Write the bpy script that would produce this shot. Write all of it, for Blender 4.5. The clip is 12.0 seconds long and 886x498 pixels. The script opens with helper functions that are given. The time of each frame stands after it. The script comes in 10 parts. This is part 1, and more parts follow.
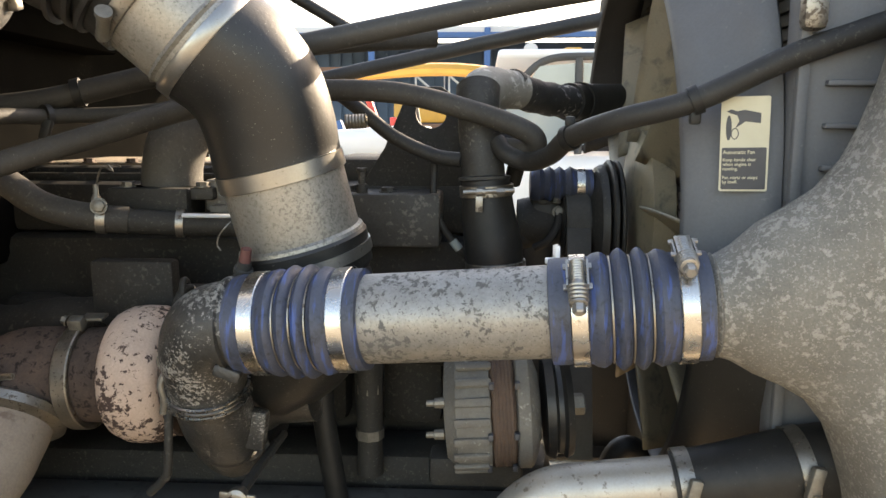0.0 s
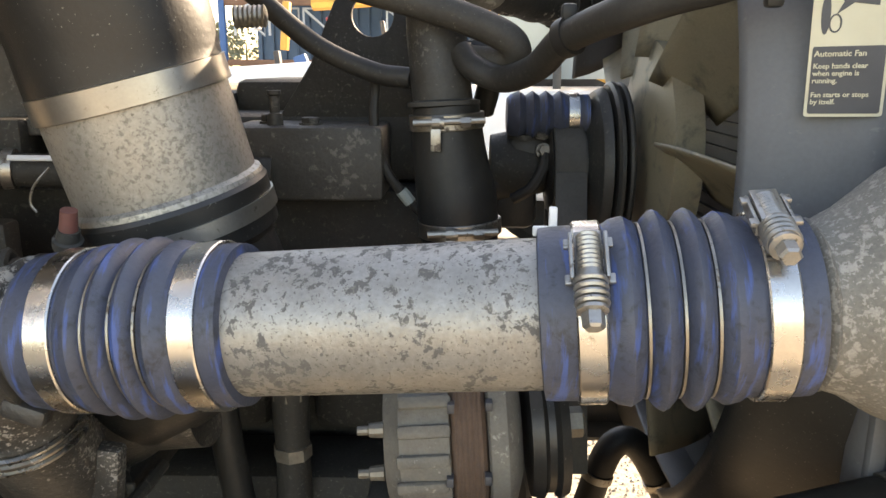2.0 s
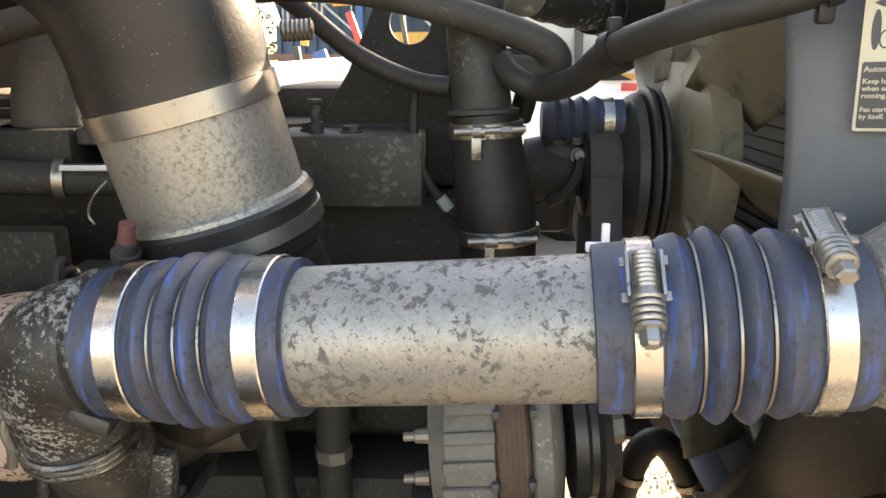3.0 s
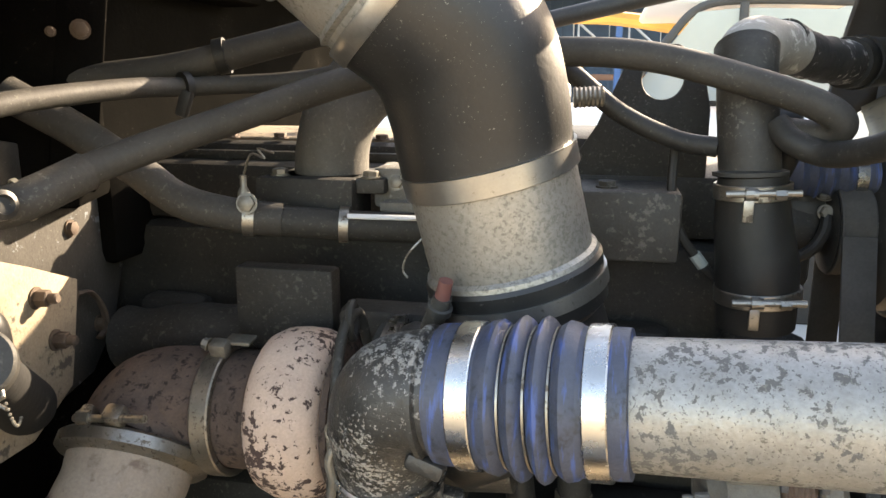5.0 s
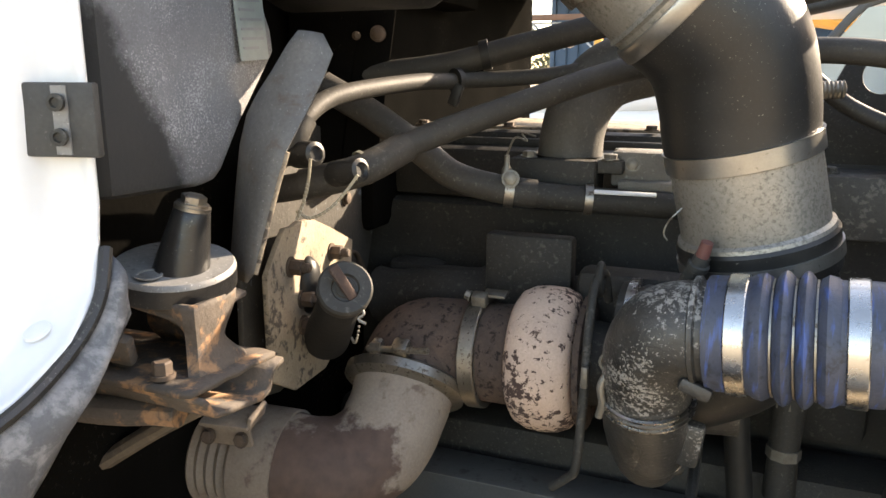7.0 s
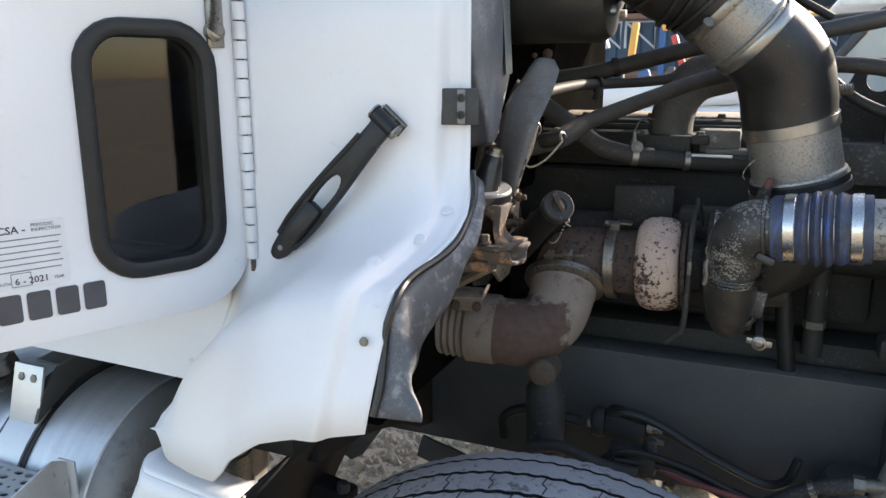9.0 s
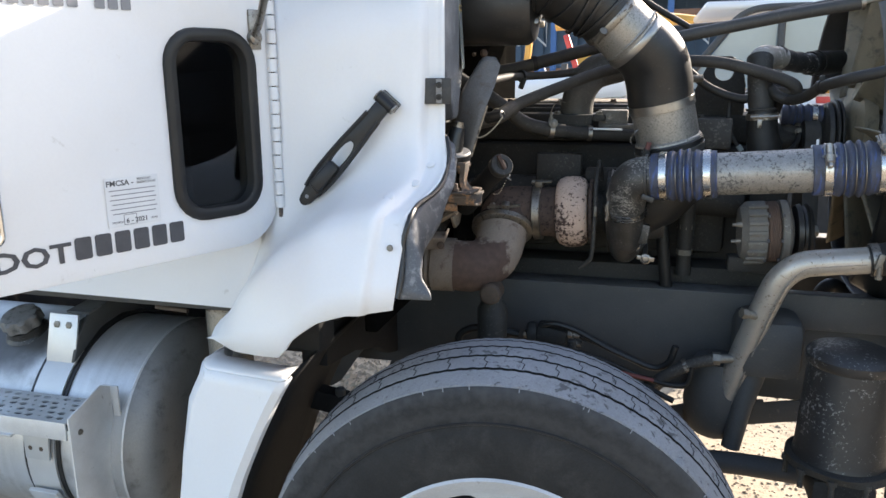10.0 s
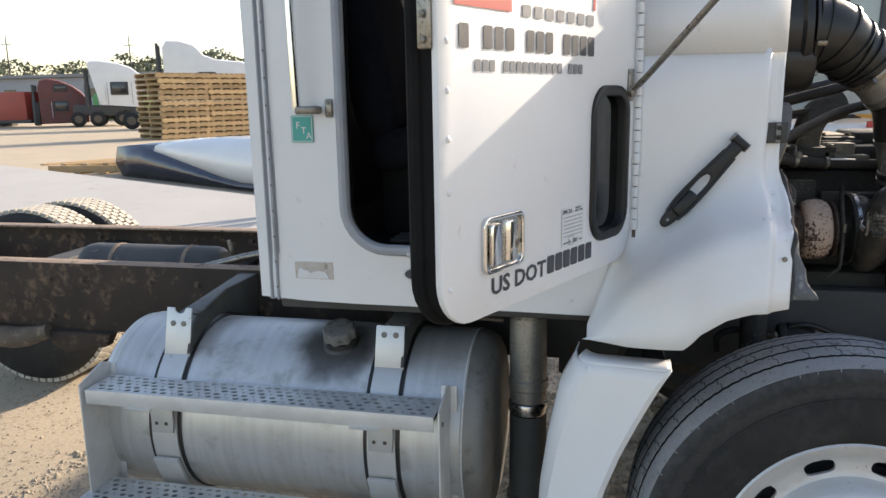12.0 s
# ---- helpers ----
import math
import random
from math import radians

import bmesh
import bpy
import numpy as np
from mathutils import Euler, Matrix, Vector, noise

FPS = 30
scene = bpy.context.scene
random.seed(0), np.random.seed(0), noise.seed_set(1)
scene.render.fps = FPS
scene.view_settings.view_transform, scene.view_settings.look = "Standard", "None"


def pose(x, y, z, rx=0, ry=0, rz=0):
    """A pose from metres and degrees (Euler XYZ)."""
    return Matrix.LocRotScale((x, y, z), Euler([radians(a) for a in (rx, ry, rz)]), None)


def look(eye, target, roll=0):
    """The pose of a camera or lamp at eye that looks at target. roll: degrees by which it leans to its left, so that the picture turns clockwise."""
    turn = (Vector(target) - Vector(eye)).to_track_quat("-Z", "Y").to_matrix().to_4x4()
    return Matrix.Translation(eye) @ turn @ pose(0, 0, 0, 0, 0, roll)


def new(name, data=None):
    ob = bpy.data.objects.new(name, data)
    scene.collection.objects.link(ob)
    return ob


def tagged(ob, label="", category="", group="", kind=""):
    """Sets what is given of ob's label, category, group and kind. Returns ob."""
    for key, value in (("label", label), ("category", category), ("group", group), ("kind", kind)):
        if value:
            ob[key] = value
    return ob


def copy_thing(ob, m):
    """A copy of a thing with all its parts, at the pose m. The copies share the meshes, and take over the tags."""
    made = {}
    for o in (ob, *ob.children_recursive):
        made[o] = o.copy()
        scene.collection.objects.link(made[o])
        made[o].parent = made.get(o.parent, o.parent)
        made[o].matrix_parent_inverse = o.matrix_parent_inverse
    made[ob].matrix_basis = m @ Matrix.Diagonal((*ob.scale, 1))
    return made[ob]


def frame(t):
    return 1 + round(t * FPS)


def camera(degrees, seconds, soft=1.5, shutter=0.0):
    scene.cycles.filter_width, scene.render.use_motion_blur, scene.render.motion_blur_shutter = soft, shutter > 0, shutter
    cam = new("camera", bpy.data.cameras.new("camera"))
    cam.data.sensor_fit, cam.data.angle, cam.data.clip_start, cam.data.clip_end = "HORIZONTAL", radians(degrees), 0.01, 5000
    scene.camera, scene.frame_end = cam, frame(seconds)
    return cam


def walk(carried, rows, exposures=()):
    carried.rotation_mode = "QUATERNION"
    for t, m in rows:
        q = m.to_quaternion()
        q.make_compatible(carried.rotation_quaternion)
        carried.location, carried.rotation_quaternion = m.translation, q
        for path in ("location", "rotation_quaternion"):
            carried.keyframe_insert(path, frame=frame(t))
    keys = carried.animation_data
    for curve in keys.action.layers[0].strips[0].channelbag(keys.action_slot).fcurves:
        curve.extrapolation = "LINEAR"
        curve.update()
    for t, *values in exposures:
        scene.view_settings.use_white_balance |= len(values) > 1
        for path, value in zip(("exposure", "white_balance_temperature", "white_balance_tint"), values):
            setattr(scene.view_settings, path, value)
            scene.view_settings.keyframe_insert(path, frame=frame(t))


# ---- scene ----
cam = camera(61.6, 12.0)
PATH = [
    (0, (0.025, 0.068, 1.478), (-0.079, 2.04, 1.162), 0.1),
    (0.5, (0.025, 0.226, 1.47), (0.059, 2.2, 1.151), 0.1),
    (1, (0.012, 0.305, 1.453), (0.031, 2.269, 1.075), -0.1),
    (1.5, (0.034, 0.349, 1.445), (0.024, 2.298, 0.994), 0.1),
    (2, (0.042, 0.358, 1.446), (0.005, 2.301, 0.973), 0.1),
    (2.5, (0.033, 0.357, 1.446), (-0.026, 2.295, 0.955), -0.1),
    (2.7, (0.03, 0.356, 1.45), (-0.039, 2.294, 0.959), -0.2),
    (4.3, (-0.077, 0.313, 1.509), (-0.311, 2.242, 1.034), 0.1),
    (4.5, (-0.089, 0.312, 1.505), (-0.375, 2.237, 1.045), 0.1),
    (5, (-0.122, 0.316, 1.504), (-0.528, 2.223, 1.059), 0.1),
    (5.5, (-0.162, 0.321, 1.507), (-0.675, 2.203, 1.064), -0.0),
    (6, (-0.207, 0.293, 1.505), (-0.832, 2.139, 1.054), 0.1),
    (6.5, (-0.21, 0.226, 1.505), (-0.879, 2.054, 1.048), 0.4),
    (7, (-0.22, 0.136, 1.5), (-0.937, 1.948, 1.05), 0.2),
    (7.5, (-0.273, 0.029, 1.503), (-1.103, 1.794, 1.063), 0.2),
    (7.7, (-0.288, -0.024, 1.5), (-1.153, 1.725, 1.058), 0.3),
    (9.3, (-0.255, -0.592, 1.513), (-0.966, 1.221, 1.058), -0.3),
    (9.5, (-0.254, -0.691, 1.513), (-0.922, 1.138, 1.057), -0.4),
    (10, (-0.247, -0.921, 1.504), (-0.76, 0.957, 1.045), -0.4),
    (10.5, (-0.304, -1.115, 1.509), (-0.666, 0.797, 1.045), -0.6),
    (11, (-0.458, -1.36, 1.52), (-0.833, 0.553, 1.072), -0.7),
    (11.5, (-0.703, -1.449, 1.541), (-1.1, 0.466, 1.123), -0.7),
    (12, (-1.036, -1.437, 1.569), (-1.472, 0.473, 1.169), -1.0),
]
EXPOSURES = [(0.0, 2.35, 8700, 15), (2.7, 2.62, 9000, 17), (4.5, 2.77, 8600, 15), (5.5, 2.72, 8500, 14), (6.5, 2.70, 8450, 14), (7.0, 2.45, 8250, 15), (7.7, 1.65, 7450, 14), (9.5, 1.83, 7000, 14), (10.5, 1.84, 6950, 15), (11.0, 1.55, 7000, 15), (12.0, 1.2, 7400, 15)]
walk(cam, [(t, look(eye, target, roll)) for t, eye, target, roll in PATH], EXPOSURES)

# world and sun
SUN_AZ, SUN_EL = radians(53.0), radians(24.2)
world = bpy.data.worlds.new("sky")
scene.world = world
world.use_nodes = True
wn = world.node_tree.nodes
sky = wn.new("ShaderNodeTexSky")
sky.sky_type, sky.sun_disc = "NISHITA", False
sky.sun_elevation, sky.sun_rotation = SUN_EL, radians(90) - SUN_AZ
sky.air_density, sky.dust_density = 1.0, 1.2
world.node_tree.links.new(sky.outputs[0], wn["Background"].inputs[0])
wn["Background"].inputs[1].default_value = 0.15
sun = new("sun", bpy.data.lights.new("sun", "SUN"))
sun.data.energy, sun.data.angle, sun.data.color = 3.6, radians(0.6), (1.0, 0.93, 0.82)
sun.matrix_world = look((0, 0, 0), (-math.cos(SUN_EL) * math.cos(SUN_AZ), -math.cos(SUN_EL) * math.sin(SUN_AZ), -math.sin(SUN_EL)))

# ---- toolkit ----
def V(*a):
    return Vector(a)


def thing(name, at, label, category, group="", kind=""):
    ob = new(name)
    ob.location = at
    ob.empty_display_size = 0.05
    tagged(ob, label, category, group, kind)
    return ob


SEPARATE = {"bolt", "rivet", "screw", "number_bar", "lettering_bar", "cover_bolt", "stator_clip", "plug", "stiffener", "block_rib", "print_bar", "fine_print", "floor_rib", "clamp_bolt", "collar_bolt", "flare_bolt", "cover_stud", "side_cover"}


def islands(bm):
    """The loose pieces of a bmesh, those that touch counted as one, each as a bmesh."""
    bm.verts.index_update()
    seen, groups = set(), []
    for v in bm.verts:
        if v in seen:
            continue
        stack, got = [v], []
        seen.add(v)
        while stack:
            q = stack.pop()
            got.append(q)
            for e in q.link_edges:
                o = e.other_vert(q)
                if o not in seen:
                    seen.add(o)
                    stack.append(o)
        lo = [min(q.co[i] for q in got) - 0.0008 for i in range(3)]
        hi = [max(q.co[i] for q in got) + 0.0008 for i in range(3)]
        groups.append([lo, hi, got])
    merged = True
    while merged:
        merged = False
        for i in range(len(groups)):
            for j in range(i + 1, len(groups)):
                a, b = groups[i], groups[j]
                if all(a[0][k] <= b[1][k] and b[0][k] <= a[1][k] for k in range(3)):
                    a[0] = [min(x) for x in zip(a[0], b[0])]
                    a[1] = [max(x) for x in zip(a[1], b[1])]
                    a[2] += b[2]
                    del groups[j]
                    merged = True
                    break
            if merged:
                break
    out = []
    for _, _, got in groups:
        own, at = bmesh.new(), {}
        for q in got:
            at[q] = own.verts.new(q.co)
        for f in {f for q in got for f in q.link_faces}:
            own.faces.new([at[q] for q in f.verts])
        out.append(own)
    bm.free()
    return out


def part(name, bm, material, parent=None, label="", smooth=True, auto=35):
    """Links a bmesh, built in world coordinates, as one mesh under its thing; small repeats become one part each."""
    if name in SEPARATE:
        pieces = islands(bm)
        for piece in pieces[1:]:
            one_part(name, piece, material, parent, label, smooth, auto)
        bm = pieces[0]
    return one_part(name, bm, material, parent, label, smooth, auto)


def one_part(name, bm, material, parent=None, label="", smooth=True, auto=35):
    bmesh.ops.recalc_face_normals(bm, faces=bm.faces)
    me = bpy.data.meshes.new(name)
    bm.to_mesh(me)
    bm.free()
    for m in (material if isinstance(material, (list, tuple)) else [material]):
        me.materials.append(m)
    if smooth:
        me.shade_smooth()
        if auto:
            me.set_sharp_from_angle(angle=radians(auto))
    ob = new(name, me)
    if parent is not None:
        ob.parent = parent
        origin = Vector()
        up = parent
        while up is not None:
            origin += up.location
            up = up.parent
        me.transform(Matrix.Translation(-origin))
    if label:
        ob["label"] = label
    return ob


def frame_of(d, hint=(0, 0, 1)):
    """Rotation whose z axis runs along d."""
    d = Vector(d).normalized()
    h = Vector(hint)
    if abs(d.dot(h)) > 0.95:
        h = Vector((1, 0, 0))
    x = h.cross(d).normalized()
    return Matrix((x, d.cross(x), d)).transposed()


def ring_skin(bm, rings, close=True, cap=(True, True), mi=0):
    vs = [[bm.verts.new(p) for p in r] for r in rings]
    for a, b in zip(vs, vs[1:]):
        n = len(a)
        for i in range(n if close else n - 1):
            j = (i + 1) % n
            try:
                bm.faces.new((a[i], a[j], b[j], b[i])).material_index = mi
            except ValueError:
                pass
    if close:
        for use, r in zip(cap, (vs[0], vs[-1])):
            if use:
                bm.faces.new(r).material_index = mi
    return bm


def lathe(p, d, profile, seg=40, bm=None, cap=(True, True), mi=0, wobble=0.0):
    """Turns a profile of (distance along d, radius) round the axis through p."""
    bm = bm or bmesh.new()
    m = frame_of(d)
    p = Vector(p)
    rings = []
    for s, r in profile:
        r = max(r, 0.0004)
        rings.append([p + m @ Vector((r * (1 + wobble * math.sin(3 * a + s * 90)) * math.cos(a), r * math.sin(a), s)) for a in (2 * math.pi * i / seg for i in range(seg))])
    return ring_skin(bm, rings, cap=cap, mi=mi)


def smooth_path(points, n=8):
    """Catmull-Rom through the points."""
    pts = [Vector(p) for p in points]
    if len(pts) < 3:
        return [pts[0].lerp(pts[-1], i / n) for i in range(n + 1)]
    ext = [2 * pts[0] - pts[1]] + pts + [2 * pts[-1] - pts[-2]]
    out = []
    for a, b, c, d in zip(ext, ext[1:], ext[2:], ext[3:]):
        for i in range(n):
            t = i / n
            out.append(0.5 * ((2 * b) + (c - a) * t + (2 * a - 5 * b + 4 * c - d) * t * t + (3 * b - a - 3 * c + d) * t ** 3))
    out.append(pts[-1])
    return out


def sweep(points, radius, seg=20, n=8, bm=None, cap=True, mi=0, smooth=True, squash=1.0, jitter=0.0):
    """A tube along a path; radius is a number or a list spread evenly along it."""
    bm = bm or bmesh.new()
    pts = smooth_path(points, n) if smooth else [Vector(p) for p in points]
    rs = radius if isinstance(radius, (list, tuple)) else [radius]
    k = len(pts)
    tang = [(pts[min(i + 1, k - 1)] - pts[max(i - 1, 0)]).normalized() for i in range(k)]
    x = frame_of(tang[0]).col[0].copy()
    rings = []
    for i in range(k):
        x = (x - tang[i] * x.dot(tang[i])).normalized()
        y = tang[i].cross(x)
        f = i / max(k - 1, 1) * (len(rs) - 1)
        j = min(int(f), len(rs) - 1)
        r = rs[j] + (rs[min(j + 1, len(rs) - 1)] - rs[j]) * (f - j)
        if jitter:
            r *= 1 + jitter * noise.noise(pts[i] * 40)
        rings.append([pts[i] + r * (math.cos(a) * x + squash * math.sin(a) * y) for a in (2 * math.pi * q / seg for q in range(seg))])
    return ring_skin(bm, rings, cap=(cap, cap), mi=mi)


def box(size, m=None, bevel=0.003, bm=None, mi=0, seg=2):
    """A box of that size, with rounded edges, at the pose m."""
    bm = bm or bmesh.new()
    made = bmesh.ops.create_cube(bm, size=1.0)["verts"]
    bmesh.ops.scale(bm, vec=size, verts=made)
    if bevel:
        edges = list({e for v in made for e in v.link_edges})
        got = bmesh.ops.bevel(bm, geom=edges, offset=min(bevel, 0.45 * min(size)), segments=seg, affect="EDGES", profile=0.5)
        made = list({v for f in got["faces"] for v in f.verts} | {v for v in made if v.is_valid})
    if m is not None:
        bmesh.ops.transform(bm, matrix=m, verts=made)
    for v in made:
        for f in v.link_faces:
            f.material_index = mi
    return bm


def plate(loops, thick, m=None, bevel=0.0, bm=None):
    """A sheet cut to the loops (the outline first, then holes) in its own x-y plane, thick in z."""
    own = bmesh.new()
    for lp in loops:
        vs = [own.verts.new((p[0], p[1], 0)) for p in lp]
        for a, b in zip(vs, vs[1:] + vs[:1]):
            own.edges.new((a, b))
    bmesh.ops.triangle_fill(own, use_beauty=True, edges=own.edges[:])
    got = bmesh.ops.extrude_face_region(own, geom=own.faces[:])
    bmesh.ops.translate(own, vec=(0, 0, thick), verts=[g for g in got["geom"] if isinstance(g, bmesh.types.BMVert)])
    bmesh.ops.recalc_face_normals(own, faces=own.faces)
    if bevel:
        rim = [e for e in own.edges if len(e.link_faces) == 2 and abs(e.calc_face_angle()) > 0.6]
        bmesh.ops.bevel(own, geom=rim, offset=bevel, segments=2, affect="EDGES", profile=0.5)
    if m is not None:
        bmesh.ops.transform(own, matrix=m, verts=own.verts)
    if bm is None:
        return own
    tmp = bpy.data.meshes.new("tmp")
    own.to_mesh(tmp)
    own.free()
    bm.from_mesh(tmp)
    bpy.data.meshes.remove(tmp)
    return bm


def rounded(w, h, r, n=6, cx=0.0, cy=0.0, rs=None):
    """A rounded rectangle as a loop of points; rs gives each corner its own radius."""
    rs = rs or (r, r, r, r)
    out = []
    for k, (sx, sy) in enumerate(((1, 1), (-1, 1), (-1, -1), (1, -1))):
        q = rs[k]
        for i in range(n + 1):
            a = math.pi / 2 * (k + i / n)
            out.append((cx + sx * (w / 2 - q) + q * math.cos(a), cy + sy * (h / 2 - q) + q * math.sin(a)))
    return out


def circle(r, n=24, cx=0.0, cy=0.0):
    return [(cx + r * math.cos(2 * math.pi * i / n), cy + r * math.sin(2 * math.pi * i / n)) for i in range(n)]


def sheet(rows, bm=None):
    """An open skin over a grid of points."""
    return ring_skin(bm or bmesh.new(), rows, close=False)


def basis(o, x, y):
    """A pose with its origin at o, its x axis along x and its y axis near y."""
    x = Vector(x).normalized()
    z = x.cross(Vector(y)).normalized()
    return Matrix.Translation(o) @ Matrix((x, z.cross(x), z)).transposed().to_4x4()


def hexhead(p, d, r=0.007, h=0.005, bm=None):
    p, d = Vector(p), Vector(d).normalized()
    bm = lathe(p, d, [(0, r * 1.25), (h * 0.25, r * 1.25)], 14, bm)
    return lathe(p, d, [(h * 0.25, r), (h * 0.9, r), (h, r * 0.85)], 6, bm)


def words(name, body, size, m, material, parent, align="LEFT", bold=0.0, stretch=1.0):
    """Lettering in the built-in font as a thin mesh."""
    cu = bpy.data.curves.new(name, "FONT")
    cu.body, cu.size, cu.align_x, cu.extrude, cu.offset = body, size, align, 0.0003, bold
    cu.resolution_u = 2
    tmp = bpy.data.objects.new("tmp", cu)
    scene.collection.objects.link(tmp)
    me = bpy.data.meshes.new_from_object(tmp.evaluated_get(bpy.context.evaluated_depsgraph_get()))
    bpy.data.objects.remove(tmp)
    me.name = name
    origin = Vector()
    up = parent
    while up is not None:
        origin += up.location
        up = up.parent
    me.transform(Matrix.Translation(-origin) @ m @ Matrix.Diagonal((stretch, 1, 1, 1)))
    me.materials.append(material)
    ob = new(name, me)
    ob.parent = parent
    return ob


# materials
def material(name, base, rough=0.5, metal=0.0, second=None, scale=12.0, amount=0.5, third=None, spots=60.0, spot_at=0.6, spot_soft=0.04,
             grain=0.0, grain_scale=400.0, bump=0.0, bump_scale=120.0, rough_var=0.0, fleck=None, fleck_at=0.72, fleck_scale=300.0, third_rough=None, spec=0.5, coat=0.0, vary=0.0, third_metal=None, clump=0.0, clump_scale=9.0):
    """A procedural surface: base and second mixed by broad noise, third in patches, fleck in fine specks, grain in brightness."""
    m = bpy.data.materials.new(name)
    m.use_nodes = True
    n, k = m.node_tree.nodes, m.node_tree.links
    b = n["Principled BSDF"]
    geo = n.new("ShaderNodeNewGeometry")
    pos = geo.outputs["Position"]

    def tex(s, detail=4.0, rough_=0.55, dist=0.0):
        t = n.new("ShaderNodeTexNoise")
        t.inputs["Scale"].default_value, t.inputs["Detail"].default_value, t.inputs["Roughness"].default_value = s, detail, rough_
        t.inputs["Distortion"].default_value = dist
        k.new(pos, t.inputs["Vector"])
        return t.outputs["Fac"]

    def ramp(fac, lo, hi):
        r = n.new("ShaderNodeMapRange")
        r.interpolation_type = "SMOOTHSTEP"
        r.inputs["From Min"].default_value, r.inputs["From Max"].default_value = lo, hi
        k.new(fac, r.inputs["Value"])
        return r.outputs["Result"]

    def mix(fac, a, c, mode="MIX"):
        x = n.new("ShaderNodeMix")
        x.data_type, x.blend_type = "RGBA", mode
        for sock, val in ((x.inputs["Factor"], fac), (x.inputs[6], a), (x.inputs[7], c)):
            if hasattr(val, "is_output"):
                k.new(val, sock)
            elif isinstance(val, (int, float)):
                sock.default_value = val
            else:
                sock.default_value = (*val[:3], 1)
        return x.outputs[2]

    def mixf(fac, a, c):
        x = n.new("ShaderNodeMix")
        x.data_type = "FLOAT"
        for sock, val in ((x.inputs[0], fac), (x.inputs[2], a), (x.inputs[3], c)):
            if hasattr(val, "is_output"):
                k.new(val, sock)
            else:
                sock.default_value = val
        return x.outputs[0]

    col = mix(0.0, base, base)
    ro, me_ = rough, metal
    if second:
        f = ramp(tex(scale, 6.0, 0.6), 0.5 - amount * 0.5, 0.5 + amount * 0.5)
        col = mix(f, base, second)
        if rough_var:
            ro = mixf(f, rough - rough_var, rough + rough_var)
    if third:
        raw = tex(spots, 5.0, 0.65, 0.3)
        if clump:
            off = n.new("ShaderNodeMath")
            off.operation = "MULTIPLY_ADD"
            off.inputs[1].default_value = clump
            k.new(tex(clump_scale, 3.0), off.inputs[0])
            k.new(raw, off.inputs[2])
            sub = n.new("ShaderNodeMath")
            sub.operation = "SUBTRACT"
            sub.inputs[1].default_value = clump * 0.5
            k.new(off.outputs[0], sub.inputs[0])
            raw = sub.outputs[0]
        f3 = ramp(raw, spot_at - spot_soft, spot_at + spot_soft)
        col = mix(f3, col, third)
        if third_rough is not None:
            ro = mixf(f3, ro, third_rough)
        if third_metal is not None:
            me_ = mixf(f3, me_, third_metal)
    if fleck:
        col = mix(ramp(tex(fleck_scale, 2.0), fleck_at - 0.03, fleck_at + 0.03), col, fleck)
    if grain:
        g = n.new("ShaderNodeMapRange")
        g.inputs["To Min"].default_value, g.inputs["To Max"].default_value = 1 - grain, 1 + grain
        k.new(tex(grain_scale, 3.0), g.inputs["Value"])
        sc = n.new("ShaderNodeVectorMath")
        sc.operation = "SCALE"
        k.new(col, sc.inputs[0])
        k.new(g.outputs["Result"], sc.inputs["Scale"])
        col = sc.outputs[0]
    if vary:
        info = n.new("ShaderNodeObjectInfo")
        g = n.new("ShaderNodeMapRange")
        g.inputs["To Min"].default_value, g.inputs["To Max"].default_value = 1 - vary, 1 + vary
        k.new(info.outputs["Random"], g.inputs["Value"])
        sc = n.new("ShaderNodeVectorMath")
        sc.operation = "SCALE"
        k.new(col, sc.inputs[0])
        k.new(g.outputs["Result"], sc.inputs["Scale"])
        col = sc.outputs[0]
    k.new(col, b.inputs["Base Color"])
    for val, sock in ((ro, b.inputs["Roughness"]), (me_, b.inputs["Metallic"])):
        if hasattr(val, "is_output"):
            k.new(val, sock)
        else:
            sock.default_value = val
    b.inputs["Specular IOR Level"].default_value = spec
    if coat:
        b.inputs["Coat Weight"].default_value, b.inputs["Coat Roughness"].default_value = coat, 0.08
    if bump:
        bp = n.new("ShaderNodeBump")
        bp.inputs["Strength"].default_value, bp.inputs["Distance"].default_value = bump, 0.002
        k.new(tex(bump_scale, 5.0, 0.6), bp.inputs["Height"])
        k.new(bp.outputs["Normal"], b.inputs["Normal"])
    return m


GALV = material("mottled galvanised steel", (0.315, 0.305, 0.285), 0.44, 0.55, (0.235, 0.226, 0.208), 34, 0.7, (0.10, 0.097, 0.092), 150, 0.565, 0.035, 0.30, 300, 0.3, 160, 0.06, fleck=(0.15, 0.143, 0.13), fleck_at=0.64, fleck_scale=420, third_rough=0.75, third_metal=0.15, clump=0.6, clump_scale=22)
ALU_DUSTY = material("dusty cast aluminium tank", (0.20, 0.187, 0.163), 0.7, 0.2, (0.135, 0.126, 0.11), 24, 0.7, (0.29, 0.272, 0.24), 150, 0.57, 0.05, 0.3, 500, 0.4, 180, fleck=(0.26, 0.245, 0.215), fleck_at=0.62, fleck_scale=380, clump=0.5, clump_scale=16)
CAST_OILY = material("oily dark compressor casting", (0.018, 0.0175, 0.0165), 0.42, 0.0, (0.05, 0.048, 0.045), 24, 0.7, (0.20, 0.19, 0.175), 320, 0.64, 0.03, 0.3, 500, 0.45, 240, clump=0.6, clump_scale=16)
